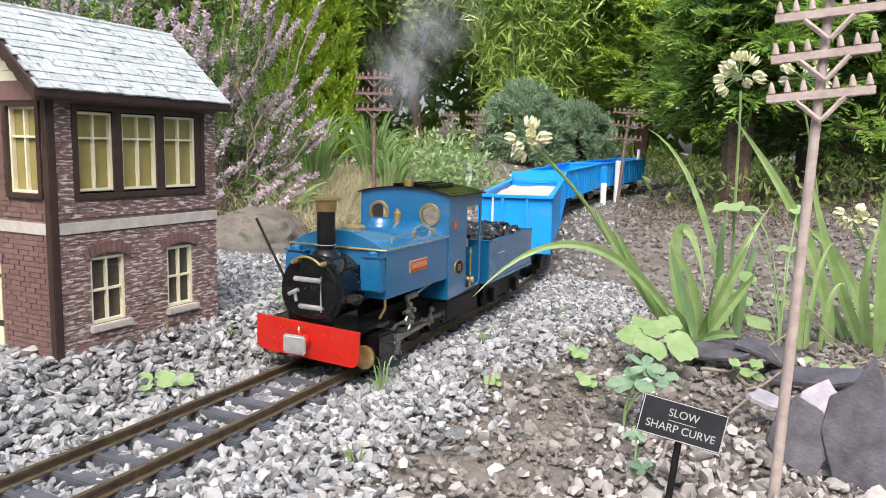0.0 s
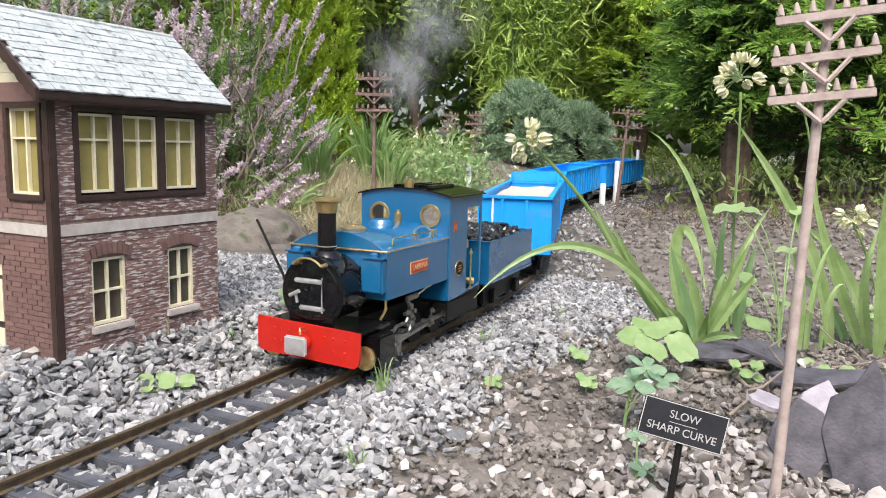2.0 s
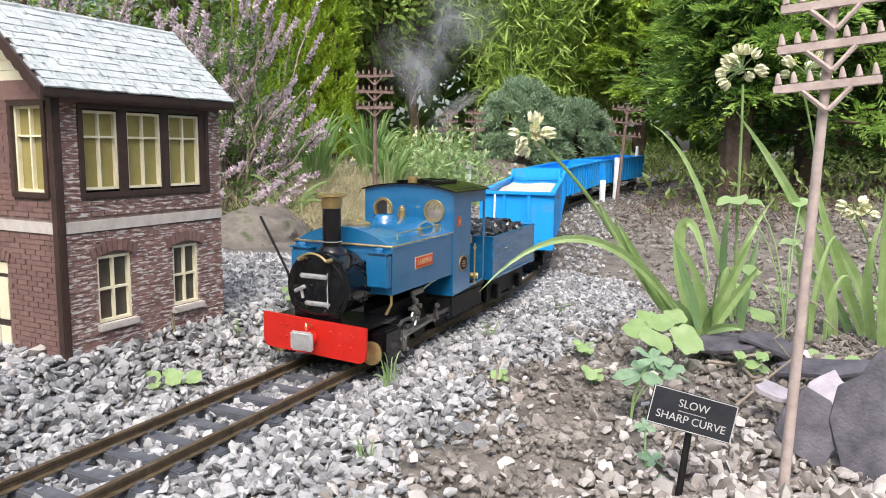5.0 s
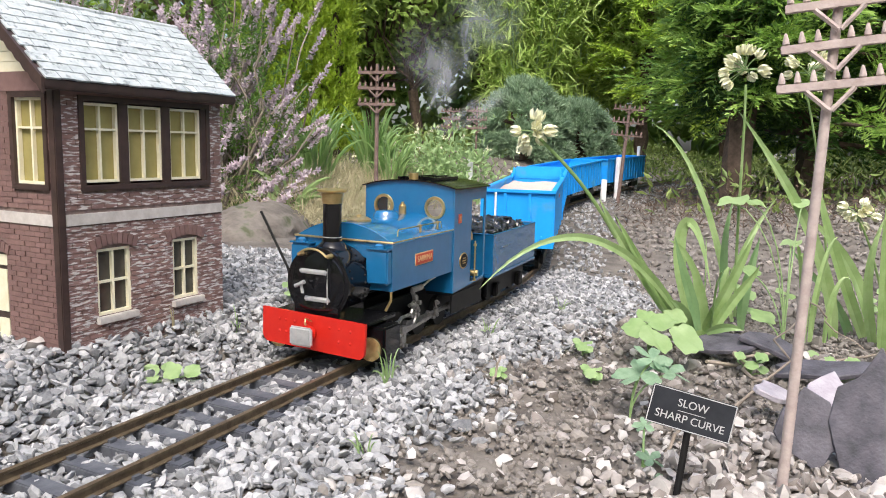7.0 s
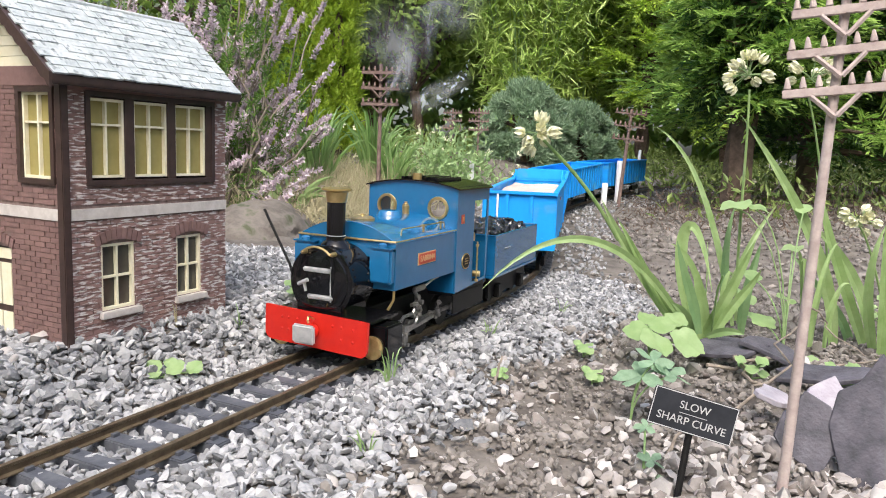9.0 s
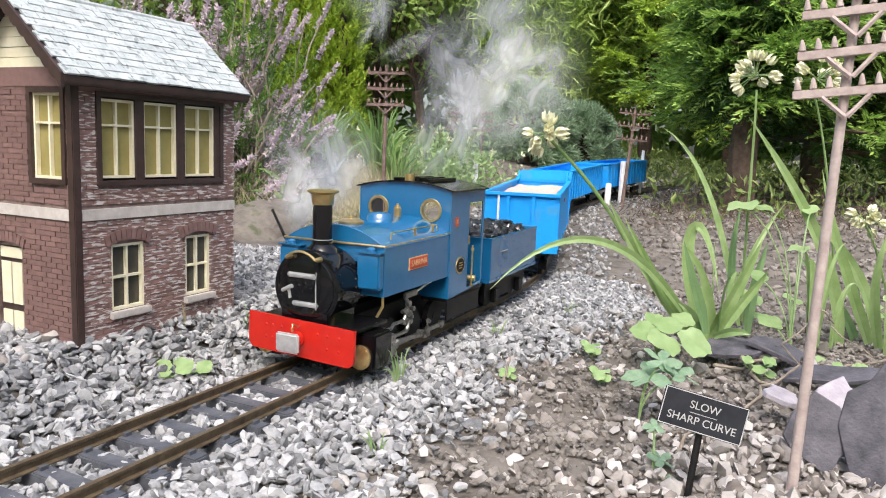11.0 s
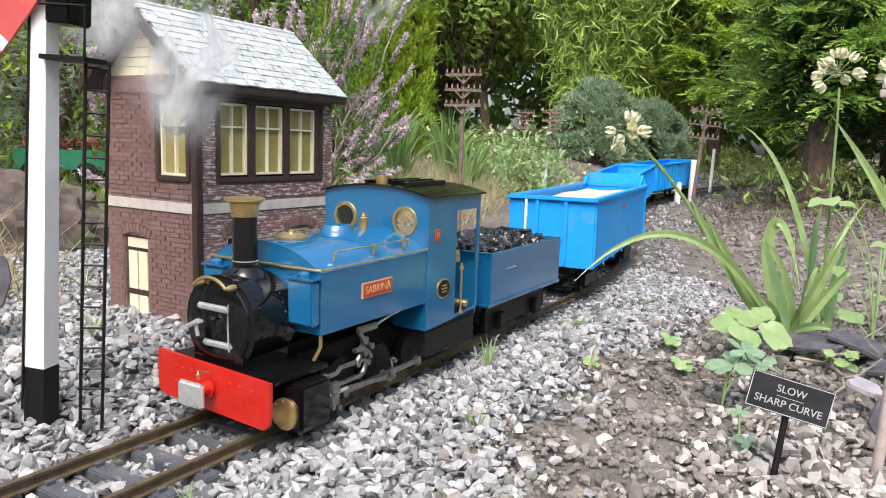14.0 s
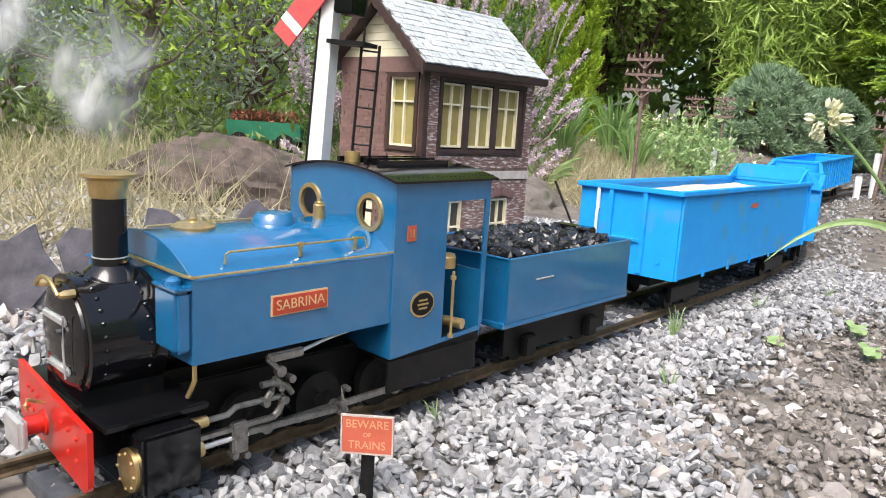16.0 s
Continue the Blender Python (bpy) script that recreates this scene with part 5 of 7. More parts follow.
white_post(-0.717, 1.62, 0.105, 0.0065)
white_post(-0.488, 2.12, 0.125, 0.0085)
white_post(-0.508, 2.05, 0.066, 0.0085)
white_post(-0.5, 2.42, 0.15, 0.005)


# ---- plants ----
def leaf_thing(name, P, D, L, W, material, parent=None, label="", kind="stuff", cup=0.25):
    V, F = leaves(P, D, L, W, cup)
    return tagged(part(name, raw(name, V, F, material), None, parent, label), kind=kind)


def sprays(P, D, length, width, n=13):
    """Flat feathery sprays: leaflets set in pairs along each axis from P along D, shorter towards the tip."""
    m = len(P)
    D = unit(D)
    S = unit(np.cross(D, on_sphere(m) * 0.6 + np.array([0, 0, 1.0])))
    L = np.broadcast_to(np.asarray(length, float), (m,))
    t = (np.arange(n) // 2 * 2 + 1) / (n + 1)
    sgn = np.where(np.arange(n) % 2, 1.0, -1.0)
    droop = np.array([0, 0, -1.0])
    B = P[:, None] + D[:, None] * (L[:, None] * t)[..., None] + droop * (L[:, None] * t ** 2 * 0.22)[..., None]
    A = D[:, None] * 0.9 + S[:, None] * (sgn * (1 - 0.6 * t))[None, :, None] + rng.normal(size=(m, n, 3)) * 0.16
    ln = L[:, None] * (0.46 - 0.3 * t)[None] * rng.uniform(0.75, 1.2, (m, n))
    return B.reshape(-1, 3), A.reshape(-1, 3), ln.reshape(-1), np.full(m * n, width)


def limb(bm, p0, p1, r0, r1, wob=0.06, n=7):
    p0, p1 = Vector(p0), Vector(p1)
    ln = (p1 - p0).length
    pts = [p0.lerp(p1, i / n) + Vector(rng.normal(size=3)) * wob * ln * math.sin(math.pi * i / n) * 0.5 for i in range(n + 1)]
    tube(bm, pts, r0, 7, r1)
    return pts


def shrub(name, label, category, base, height, radii, n_clumps, per, leaf_l, leaf_w, material, bark=BARK, up=0.4, clump_r=0.05, hollow=0.55, trunk_r=0.02, group="", squash=1.0, shape="dome", limbs=14, wild=0.6):
    """A shrub or small tree: tapered trunk, limbs to its clumps and a crown of many small leaves."""
    T = thing(name, label, category, pose(*base), group)
    c = on_sphere(n_clumps) * (hollow + (1 - hollow) * rng.uniform(size=(n_clumps, 1)) ** 0.5)
    if shape == "dome":
        c[:, 2] = np.abs(c[:, 2]) * squash
        C = c * np.array([radii[0], radii[1], height])
    elif shape == "cone":
        h = rng.uniform(0, 1, n_clumps) ** 0.8
        a = rng.uniform(0, math.tau, n_clumps)
        rr = (1 - h * 0.8) * np.sqrt(rng.uniform(hollow ** 2, 1, n_clumps))
        C = np.stack([np.cos(a) * rr * radii[0], np.sin(a) * rr * radii[1], h * height], 1)
    else:
        C = c * np.array([radii[0], radii[1], height / 2]) + np.array([0, 0, height / 2])
    out = unit(C - np.array([0, 0, height * 0.3]))
    P = np.repeat(C, per, 0) + rng.normal(size=(n_clumps * per, 3)) * clump_r
    D = np.repeat(out, per, 0) * 0.7 + rng.normal(size=(n_clumps * per, 3)) * wild + np.array([0, 0, up])
    leaf_thing("crown", P, D, rng.uniform(0.6, 1.3, len(P)) * leaf_l, rng.uniform(0.7, 1.2, len(P)) * leaf_w, material, T)
    b = nb()
    limb(b, (0, 0, -0.03), (rng.normal() * 0.02, rng.normal() * 0.02, height * 0.75), trunk_r, trunk_r * 0.3)
    for k in range(limbs):
        limb(b, (0, 0, height * rng.uniform(0.02, 0.5)), C[k % n_clumps], trunk_r * 0.45, trunk_r * 0.08)
    part("trunk", b, bark, T, smooth=True)
    return T


def tuft(name, label, category, base, n, height, spread, width, material, group="", droop=0.4, kind="", segs=7, fans=True):
    """A clump of strap leaves, each a part."""
    T = thing(name, label, category, pose(*base), group)
    for k in range(n):
        a = rng.uniform(0, math.tau)
        r = rng.uniform(0, spread * 0.3)
        h = height * rng.uniform(0.6, 1.05)
        out = spread * rng.uniform(0.2, 1.0)
        p0 = Vector((math.cos(a) * r, math.sin(a) * r, 0))
        tip = Vector((math.cos(a) * (r + out), math.sin(a) * (r + out), h * (1 - droop * rng.uniform(0, 1))))
        b = nb()
        blade(b, bez(p0, p0 + Vector((0, 0, h * 0.4)), p0.lerp(tip, 0.5) + Vector((0, 0, h * 0.45)), tip, segs), width * rng.uniform(0.7, 1.1), face=(math.cos(a + 1.2), math.sin(a + 1.2), 0.2))
        part("leaf", b, material, T, smooth=True)
    return T


def grass(name, label, P, height, width, material, lean=0.5):
    n = len(P)
    D = rng.normal(size=(n, 3)) * lean
    D[:, 2] = 1
    H = rng.uniform(0.4, 1.1, n) * height
    D = unit(D)
    S = unit(np.cross(D, on_sphere(n)))
    w = width * rng.uniform(0.6, 1.2, (n, 1))
    m = P + D * H[:, None] * 0.55
    bend = rng.normal(size=(n, 3)) * H[:, None] * 0.25
    t = P + D * H[:, None] + bend
    V = np.stack([P - S * w / 2, P + S * w / 2, m + S * w * 0.4, m - S * w * 0.4, t], 1).reshape(-1, 3)
    k = np.arange(n)[:, None] * 5
    F = np.concatenate([k + np.array([[0, 1, 2]]), k + np.array([[0, 2, 3]]), k + np.array([[3, 2, 4]])])
    return tagged(new(name, raw(name, V, F, material)), label, "grass", kind="stuff")


def gpts(n, x0, x1, y0, y1, keep=None):
    P = np.stack([rng.uniform(x0, x1, n), rng.uniform(y0, y1, n)], 1)
    if keep is not None:
        P = P[rng.uniform(size=n) < keep(P[:, 0], P[:, 1])]
    return np.column_stack([P, ground_z(P[:, 0], P[:, 1]) - 0.004])


def gz(x, y):
    return float(ground_z(np.array(x), np.array(y)))


def boulder(name, label, c, radii, material, seed, rough=0.18, yaw=0):
    b = nb()
    bmesh.ops.create_icosphere(b, subdivisions=5, radius=1)
    for v in b.verts:
        q = v.co * 1.3 + Vector((seed * 3.1, seed, 0))
        k = 1 + rough * noise.fractal(q, 0.7, 2.2, 7) + rough * 0.7 * noise.noise(q * 0.8) + rough * 0.35 * noise.ridged_multi_fractal(q * 2.2, 1.0, 2.1, 4, 1.0, 2.0) - rough * 0.3
        v.co = v.co * k
        v.co = Vector((v.co.x * radii[0], v.co.y * radii[1], v.co.z * radii[2]))
    ob = part(name, b, material, None, smooth=True)
    ob.matrix_world = pose(*c, 0, 0, yaw)
    return tagged(ob, label, "rock", group="rocks of the bed")


boulder("rock", "rounded brown rock behind the signal cabin", (-0.745, 0.9, 0.03), (0.085, 0.15, 0.066), ROCK_PALE, 1, 0.1, yaw=25)
boulder("rock", "large rough brown rock above the pebbles", (-0.835, 0.4, 0.055), (0.085, 0.135, 0.085), ROCK, 2, 0.2, yaw=-45)
boulder("rock", "large rough brown rock above the pebbles", (-0.88, 0.72, 0.05), (0.09, 0.16, 0.07), ROCK, 4, 0.22, yaw=10)


def slate_slab(c, size, rot, seed, label, material=SLATE):
    r = random.Random(seed)
    n = 11
    pts = []
    for i in range(n):
        a = i * math.tau / n + r.uniform(-0.2, 0.2)
        k = r.uniform(0.72, 1.12) * (1.18 if i % 3 == seed % 3 else 0.95)
        pts.append((math.cos(a) * size[0] * k, math.sin(a) * size[1] * k))
    b = nb()
    prism(b, pts, "z", -0.002, 0.002)
    bmesh.ops.bevel(b, geom=b.edges[:], offset=0.0006, segments=1, affect="EDGES")
    ob = part("slate_slab", b, material, None)
    ob.matrix_world = pose(*c, *rot)
    tagged(ob, label, "slate", group="slate slabs")


SL = "upright purple-grey broken slate slab set in pebbles"
slate_slab((0.02, 0.478, 0.031), (0.019, 0.023), (70, 10, 4), 21, SL)
slate_slab((0.056, 0.474, 0.034), (0.026, 0.044), (68, -14, -8), 2, SL)
slate_slab((0.036, 0.545, 0.036), (0.02, 0.014), (40, 14, 20), 3, "pale lilac broken slate lying on the bed", SLATE_PALE)
slate_slab((0.058, 0.535, 0.04), (0.03, 0.016), (50, -20, 40), 13, "dark broken slate leaning on the slabs")
slate_slab((0.0, 0.545, 0.03), (0.018, 0.012), (16, 10, 60), 5, "pale lilac broken slate lying on the bed", SLATE_PALE)
slate_slab((-0.045, 0.68, 0.026), (0.03, 0.02), (10, -6, 10), 6, "dark broken slate lying on the bed")
slate_slab((-0.008, 0.69, 0.028), (0.026, 0.024), (14, 8, 50), 14, "dark broken slate lying on the bed")
slate_slab((0.035, 0.635, 0.028), (0.045, 0.016), (8, -8, 16), 15, "dark broken slate lying on the bed")
slate_slab((0.1, 0.6, 0.03), (0.05, 0.022), (12, -8, 10), 16, "dark broken slate lying on the bed")
slate_slab((-0.495, 0.146, 0.076), (0.024, 0.034), (76, 4, 62), 7, SL)
slate_slab((-0.484, 0.178, 0.07), (0.022, 0.03), (72, -12, 50), 8, SL)
slate_slab((-0.496, 0.214, 0.082), (0.016, 0.036), (78, 22, 54), 9, SL)
slate_slab((-0.5, 0.1, 0.07), (0.026, 0.032), (75, 6, 66), 10, SL)
slate_slab((-0.505, 0.05, 0.068), (0.03, 0.03), (75, 5, 70), 17, SL)

# foreground wild garlic: strap leaves, stems and ivory flowers
garlic = thing("wild_garlic", "wild garlic with pale strap leaves and ivory flower heads", "plant", pose(-0.09, 0.71, 0.012))


def garlic_leaf(plant, pts, w, material=G_BLADE, face=(0.5, -0.9, 0.2), n=12, fold=0.35):
    o = plant.matrix_world.inverted()
    b = nb()
    blade(b, bez(*[o @ Vector(p) for p in pts], n), w * 0.88, fold, 0.0007, face)
    part("leaf", b, material, plant, smooth=True)


garlic_leaf(garlic, ((-0.0834, 0.6929, 0.0302), (-0.1048, 0.6764, 0.0643), (-0.1331, 0.6470, 0.1106), (-0.1463, 0.6240, 0.1499)), 0.0135)
garlic_leaf(garlic, ((-0.0791, 0.6955, 0.0328), (-0.1113, 0.6350, 0.1089), (-0.1562, 0.5754, 0.1585), (-0.2056, 0.5166, 0.0835)), 0.009, n=18)
garlic_leaf(garlic, ((-0.0731, 0.7086, 0.0256), (-0.1104, 0.7035, 0.1116), (-0.0883, 0.7249, 0.1788), (-0.0614, 0.6989, 0.0704)), 0.0135, n=18)
garlic_leaf(garlic, ((-0.0685, 0.7109, 0.0257), (-0.0535, 0.7114, 0.0537), (-0.0397, 0.7128, 0.0909), (-0.0308, 0.7215, 0.1185)), 0.0125)
garlic_leaf(garlic, ((-0.0686, 0.7327, 0.0209), (-0.0455, 0.7499, 0.0585), (-0.0509, 0.7760, 0.0980), (-0.0183, 0.7999, 0.1477)), 0.011)
garlic_leaf(garlic, ((-0.0474, 0.7668, 0.0276), (-0.0664, 0.7699, 0.1084), (-0.0937, 0.7923, 0.1946), (-0.1359, 0.7749, 0.2169)), 0.0075)
garlic_leaf(garlic, ((-0.0741, 0.6972, 0.0279), (-0.0785, 0.6864, 0.0451), (-0.0824, 0.6751, 0.0569), (-0.0900, 0.6611, 0.0636)), 0.012, G_PALE)
garlic_leaf(garlic, ((-0.0616, 0.6926, 0.0307), (-0.0478, 0.6897, 0.0408), (-0.0380, 0.6833, 0.0409), (-0.0313, 0.6863, 0.0386)), 0.009, G_PALE)
garlic_leaf(garlic, ((-0.0897, 0.6808, 0.0448), (-0.1083, 0.6652, 0.0758), (-0.1218, 0.6519, 0.1061), (-0.1358, 0.6383, 0.1354)), 0.009)
garlic_leaf(garlic, ((-0.0685, 0.6895, 0.0329), (-0.0757, 0.6909, 0.0651), (-0.0848, 0.6784, 0.0863), (-0.0917, 0.6796, 0.1154)), 0.011, G_BLUE)
garlic_leaf(garlic, ((-0.0582, 0.7052, 0.0284), (-0.0471, 0.7154, 0.0589), (-0.0302, 0.7262, 0.0745), (-0.0241, 0.7206, 0.0913)), 0.011)
garlic_leaf(garlic, ((-0.0548, 0.7404, 0.0266), (-0.0535, 0.7476, 0.0688), (-0.0638, 0.7482, 0.1054), (-0.0531, 0.7601, 0.1479)), 0.01, G_BLUE)
garlic_leaf(garlic, ((-0.0409, 0.7906, 0.0149), (-0.0439, 0.7947, 0.0511), (-0.0362, 0.8029, 0.0791), (-0.0310, 0.8098, 0.1071)), 0.013, G_BLUE)


def stem(plant, pts, r, material=G_BLADE):
    o = plant.matrix_world.inverted()
    b = nb()
    tube(b, bez(*[o @ Vector(p) for p in pts], 12), r, 8, r * 0.75)
    part("stem", b, material, plant, smooth=True)


def umbel(plant, c, r, n, seed, down=0.2):
    rr = random.Random(seed)
    o = plant.matrix_world.inverted() @ Vector(c)
    for k in range(n):
        d = Vector((rr.gauss(0, 1), rr.gauss(0, 1), rr.gauss(0.35, 0.8))).normalized()
        p = o + d * r
        b = nb()
        tube(b, [o, o.lerp(p, 0.5) + Vector((0, 0, 0.001)), p], 0.0005, 5)
        part("flower_stalk", b, G_PALE, plant)
        b = nb()
        ax = (d + Vector((0, 0, -down))).normalized()
        q = ax.to_track_quat("Z", "Y").to_matrix()
        for j in range(6):
            a = j * math.tau / 6
            side = q @ Vector((math.cos(a), math.sin(a), 0))
            tip = p + ax * 0.0085 + side * 0.0036
            blade(b, bez(p, p + side * 0.003 + ax * 0.002, p + side * 0.0038 + ax * 0.006, tip, 4), 0.0052, 0.5, 0.0002, tuple(side))
        part("flower", b, PETAL, plant, smooth=True)


stem(garlic, ((-0.1345, 0.6415, 0.1159), (-0.1555, 0.6209, 0.1590), (-0.1709, 0.6048, 0.1774), (-0.1879, 0.5882, 0.1974)), 0.0018)
umbel(garlic, (-0.1923, 0.5867, 0.2018), 0.011, 13, 3)
stem(garlic, ((-0.0438, 0.7475, 0.0374), (-0.0481, 0.7363, 0.1235), (-0.0449, 0.7264, 0.1951), (-0.0477, 0.7222, 0.2488)), 0.0014)
umbel(garlic, (-0.0496, 0.7231, 0.2610), 0.014, 16, 5)
garlic_b = thing("wild_garlic", "wild garlic clump with drooping pale flowers among slates", "plant", pose(0.07, 0.7, 0.02))
garlic_leaf(garlic_b, ((0.0420, 0.8273, -0.0135), (0.0438, 0.8200, 0.0788), (-0.0064, 0.7851, 0.1597), (-0.0540, 0.7494, 0.2268)), 0.0155)
garlic_leaf(garlic_b, ((0.0772, 0.8449, -0.0125), (0.0505, 0.8199, 0.0573), (0.0264, 0.8163, 0.1109), (0.0107, 0.8194, 0.1810)), 0.014)
garlic_leaf(garlic_b, ((0.0797, 0.8461, -0.0125), (0.0706, 0.8537, 0.0653), (0.0368, 0.8437, 0.1090), (0.0048, 0.8312, 0.1304)), 0.014)
garlic_leaf(garlic_b, ((0.0803, 0.8248, -0.0069), (0.0655, 0.8022, 0.0404), (0.0567, 0.8052, 0.0876), (0.0765, 0.8225, 0.1356)), 0.013)
garlic_leaf(garlic_b, ((0.0809, 0.8033, -0.0014), (0.0816, 0.7900, 0.0554), (0.0723, 0.7941, 0.1114), (0.0741, 0.7829, 0.1785)), 0.016)
garlic_leaf(garlic_b, ((0.0582, 0.8571, -0.0186), (0.0647, 0.8674, 0.0274), (0.0206, 0.8507, 0.0606), (-0.0029, 0.8443, 0.0943)), 0.012, G_BLUE)
stem(garlic_b, ((0.0416, 0.8741, -0.0010), (0.0311, 0.8604, 0.0895), (0.0138, 0.8469, 0.2031), (-0.0025, 0.8238, 0.2511)), 0.0013)
umbel(garlic_b, (-0.0015, 0.8269, 0.2674), 0.017, 16, 8)
stem(garlic_b, ((0.0816, 0.8575, 0.0545), (0.0700, 0.8467, 0.0945), (0.0597, 0.8347, 0.1227), (0.0511, 0.8205, 0.1314)), 0.0012)
umbel(garlic_b, (0.0535, 0.8217, 0.1315), 0.014, 10, 11, 0.6)


def leaf_blob(bm, c, u, v, n=10, lobes=0, dip=0.1):
    """One broad leaf with an outline, slightly cupped."""
    c, u, v = Vector(c), Vector(u), Vector(v)
    nrm = u.cross(v).normalized()
    mid = bm.verts.new(c - nrm * dip * 0.5 * u.length)
    ring = []
    m = n * (3 if lobes else 2)
    for i in range(m):
        a = i * math.tau / m
        k = (1.0 - 0.16 * math.cos(2 * a) + 0.05 * math.sin(9 * a)) if not lobes else 0.2 + 0.85 * abs(math.cos(a * lobes / 2)) ** 0.8 + 0.06 * math.sin(a * lobes * 3)
        ring.append(bm.verts.new(c + u * math.cos(a) * k + v * math.sin(a) * k + nrm * 0.12 * u.length * math.sin(3 * a)))
    for i in range(m):
        bm.faces.new((mid, ring[i], ring[(i + 1) % m]))


def broad_plant(name, label, base, leaves_at, size, material, lobes=0, flat=0.7):
    T = thing(name, label, "plant", pose(*base))
    o = T.matrix_world.inverted()
    rr = random.Random(len(leaves_at) + lobes)
    for p, s in leaves_at:
        c = o @ Vector(p)
        b = nb()
        tube(b, bez((0, 0, 0), (0, 0, c.z * 0.6), (c.x * 0.6, c.y * 0.6, c.z - 0.004), c - Vector((0, 0, 0.003)), 6), 0.0007, 6)
        part("stalk", b, G_PALE, T)
        b = nb()
        a = rr.uniform(0, 6.28)
        p, q = Vector((0.9, 0.44, rr.uniform(-0.3, 0.3))), Vector((-0.4, 0.78, 0.42 + rr.uniform(-0.35, 0.3)))
        u = (p * math.cos(a) + q * math.sin(a)) * size * s
        v = (q * math.cos(a) - p * math.sin(a)) * size * s * flat
        leaf_blob(b, c, u, v, 18, lobes)
        part("leaf", b, material, T, smooth=True)
    return T


broad_plant("seedling", "low seedling with round pale green leaves", (-0.105, 0.66, 0.012), [((-0.1100, 0.6255, 0.0435), 1), ((-0.0910, 0.6118, 0.0396), 1.1), ((-0.0915, 0.6355, 0.0487), 1), ((-0.0686, 0.6230, 0.0402), 1.2), ((-0.0844, 0.6616, 0.0493), 0.9), ((-0.1061, 0.6507, 0.0487), 0.8)], 0.014, G_PALE)
broad_plant("geranium", "geranium with lobed grey-green leaves in dry soil", (-0.085, 0.5, 0.01), [((-0.0815, 0.5059, 0.0415), 1.2), ((-0.0631, 0.5129, 0.0441), 0.9), ((-0.0745, 0.512, 0.051), 0.8)], 0.0165, G_GERAN, 5, 0.9)
broad_plant("geranium", "small geranium with lobed green leaves by the sign", (-0.06, 0.42, 0.01), [((-0.0647, 0.4429, 0.0293), 0.8), ((-0.0568, 0.4226, 0.0184), 0.9), ((-0.0499, 0.4134, 0.0103), 0.6)], 0.011, G_GERAN, 5, 0.8)
broad_plant("seedling", "upright seedling with bright round leaves", (0.0, 0.72, 0.012), [((-0.0499, 0.7166, 0.1478), 1.2), ((-0.0332, 0.7247, 0.1467), 1), ((-0.0191, 0.7380, 0.0424), 1), ((-0.0331, 0.7595, 0.0799), 0.8), ((-0.0020, 0.7791, 0.1071), 0.9), ((-0.0028, 0.7713, 0.0596), 0.8), ((0.0044, 0.7880, 0.1441), 0.7), ((0.0256, 0.7323, 0.0082), 0.9)], 0.0135, G_PALE)
broad_plant("seedling", "small bright leafy seedling in the gravel", (-0.378, 0.372, 0.022), [((-0.386, 0.366, 0.03), 1), ((-0.372, 0.374, 0.031), 0.9), ((-0.366, 0.386, 0.029), 0.8), ((-0.378, 0.36, 0.028), 0.8), ((-0.382, 0.38, 0.031), 0.7)], 0.0085, G_PALE)

tuft("grass_tuft", "thin green grass tuft beside the rail", "grass", (-0.245, 0.452, 0.016), 9, 0.036, 0.012, 0.0016, G_PALE)
tuft("grass_tuft", "thin green grass tuft in the gravel", "grass", (-0.4, 0.47, 0.03), 6, 0.025, 0.01, 0.0014, G_PALE)
tuft("grass_tuft", "thin green grass tuft against the cabin wall", "grass", (-0.418, 0.42, 0.042), 5, 0.022, 0.006, 0.0014, STRAW)
tuft("grass_tuft", "dry grass tuft between slates", "grass", (-0.485, 0.165, 0.05), 10, 0.06, 0.02, 0.0014, STRAW)

tuft("wild_garlic", "young wild garlic with narrow pale leaves", "plant", (-0.062, 0.715, 0.014), 6, 0.11, 0.05, 0.0075, G_BLADE, "wild garlic", 0.45, segs=9)
tuft("wild_garlic", "young wild garlic with narrow pale leaves", "plant", (0.02, 0.77, 0.016), 5, 0.12, 0.05, 0.0075, G_BLADE, "wild garlic", 0.4, segs=9)
for wx, wy, wn, wh in ((-0.155, 0.63, 5, 0.012), (-0.128, 0.56, 5, 0.011), (-0.02, 0.64, 6, 0.02), (0.045, 0.66, 6, 0.02), (-0.19, 0.52, 4, 0.01), (-0.05, 0.86, 7, 0.03), (0.09, 0.9, 7, 0.03), (-0.41, 0.56, 6, 0.02)):
    rise = gz(wx, wy)
    broad_plant("seedling", "tiny green seedling sprouting between the stones", (wx, wy, rise - 0.002), [((wx + 0.45 * wh * math.cos(q * 2.4), wy + 0.45 * wh * math.sin(q * 2.4), rise + wh * (0.35 + 0.12 * q)), 0.8 + 0.1 * (q % 3)) for q in range(wn)], 0.0042 + wh * 0.12, G_PALE)
for wx, wy in ((-0.255, 0.18), (-0.24, 0.62), (-0.2, 0.35), (-0.215, 0.76), (-0.46, 0.27)):
    tuft("grass_tuft", "thin green grass tuft in the gravel", "grass", (wx, wy, gz(wx, wy) - 0.003), 6, 0.022, 0.012, 0.0014, G_PALE)

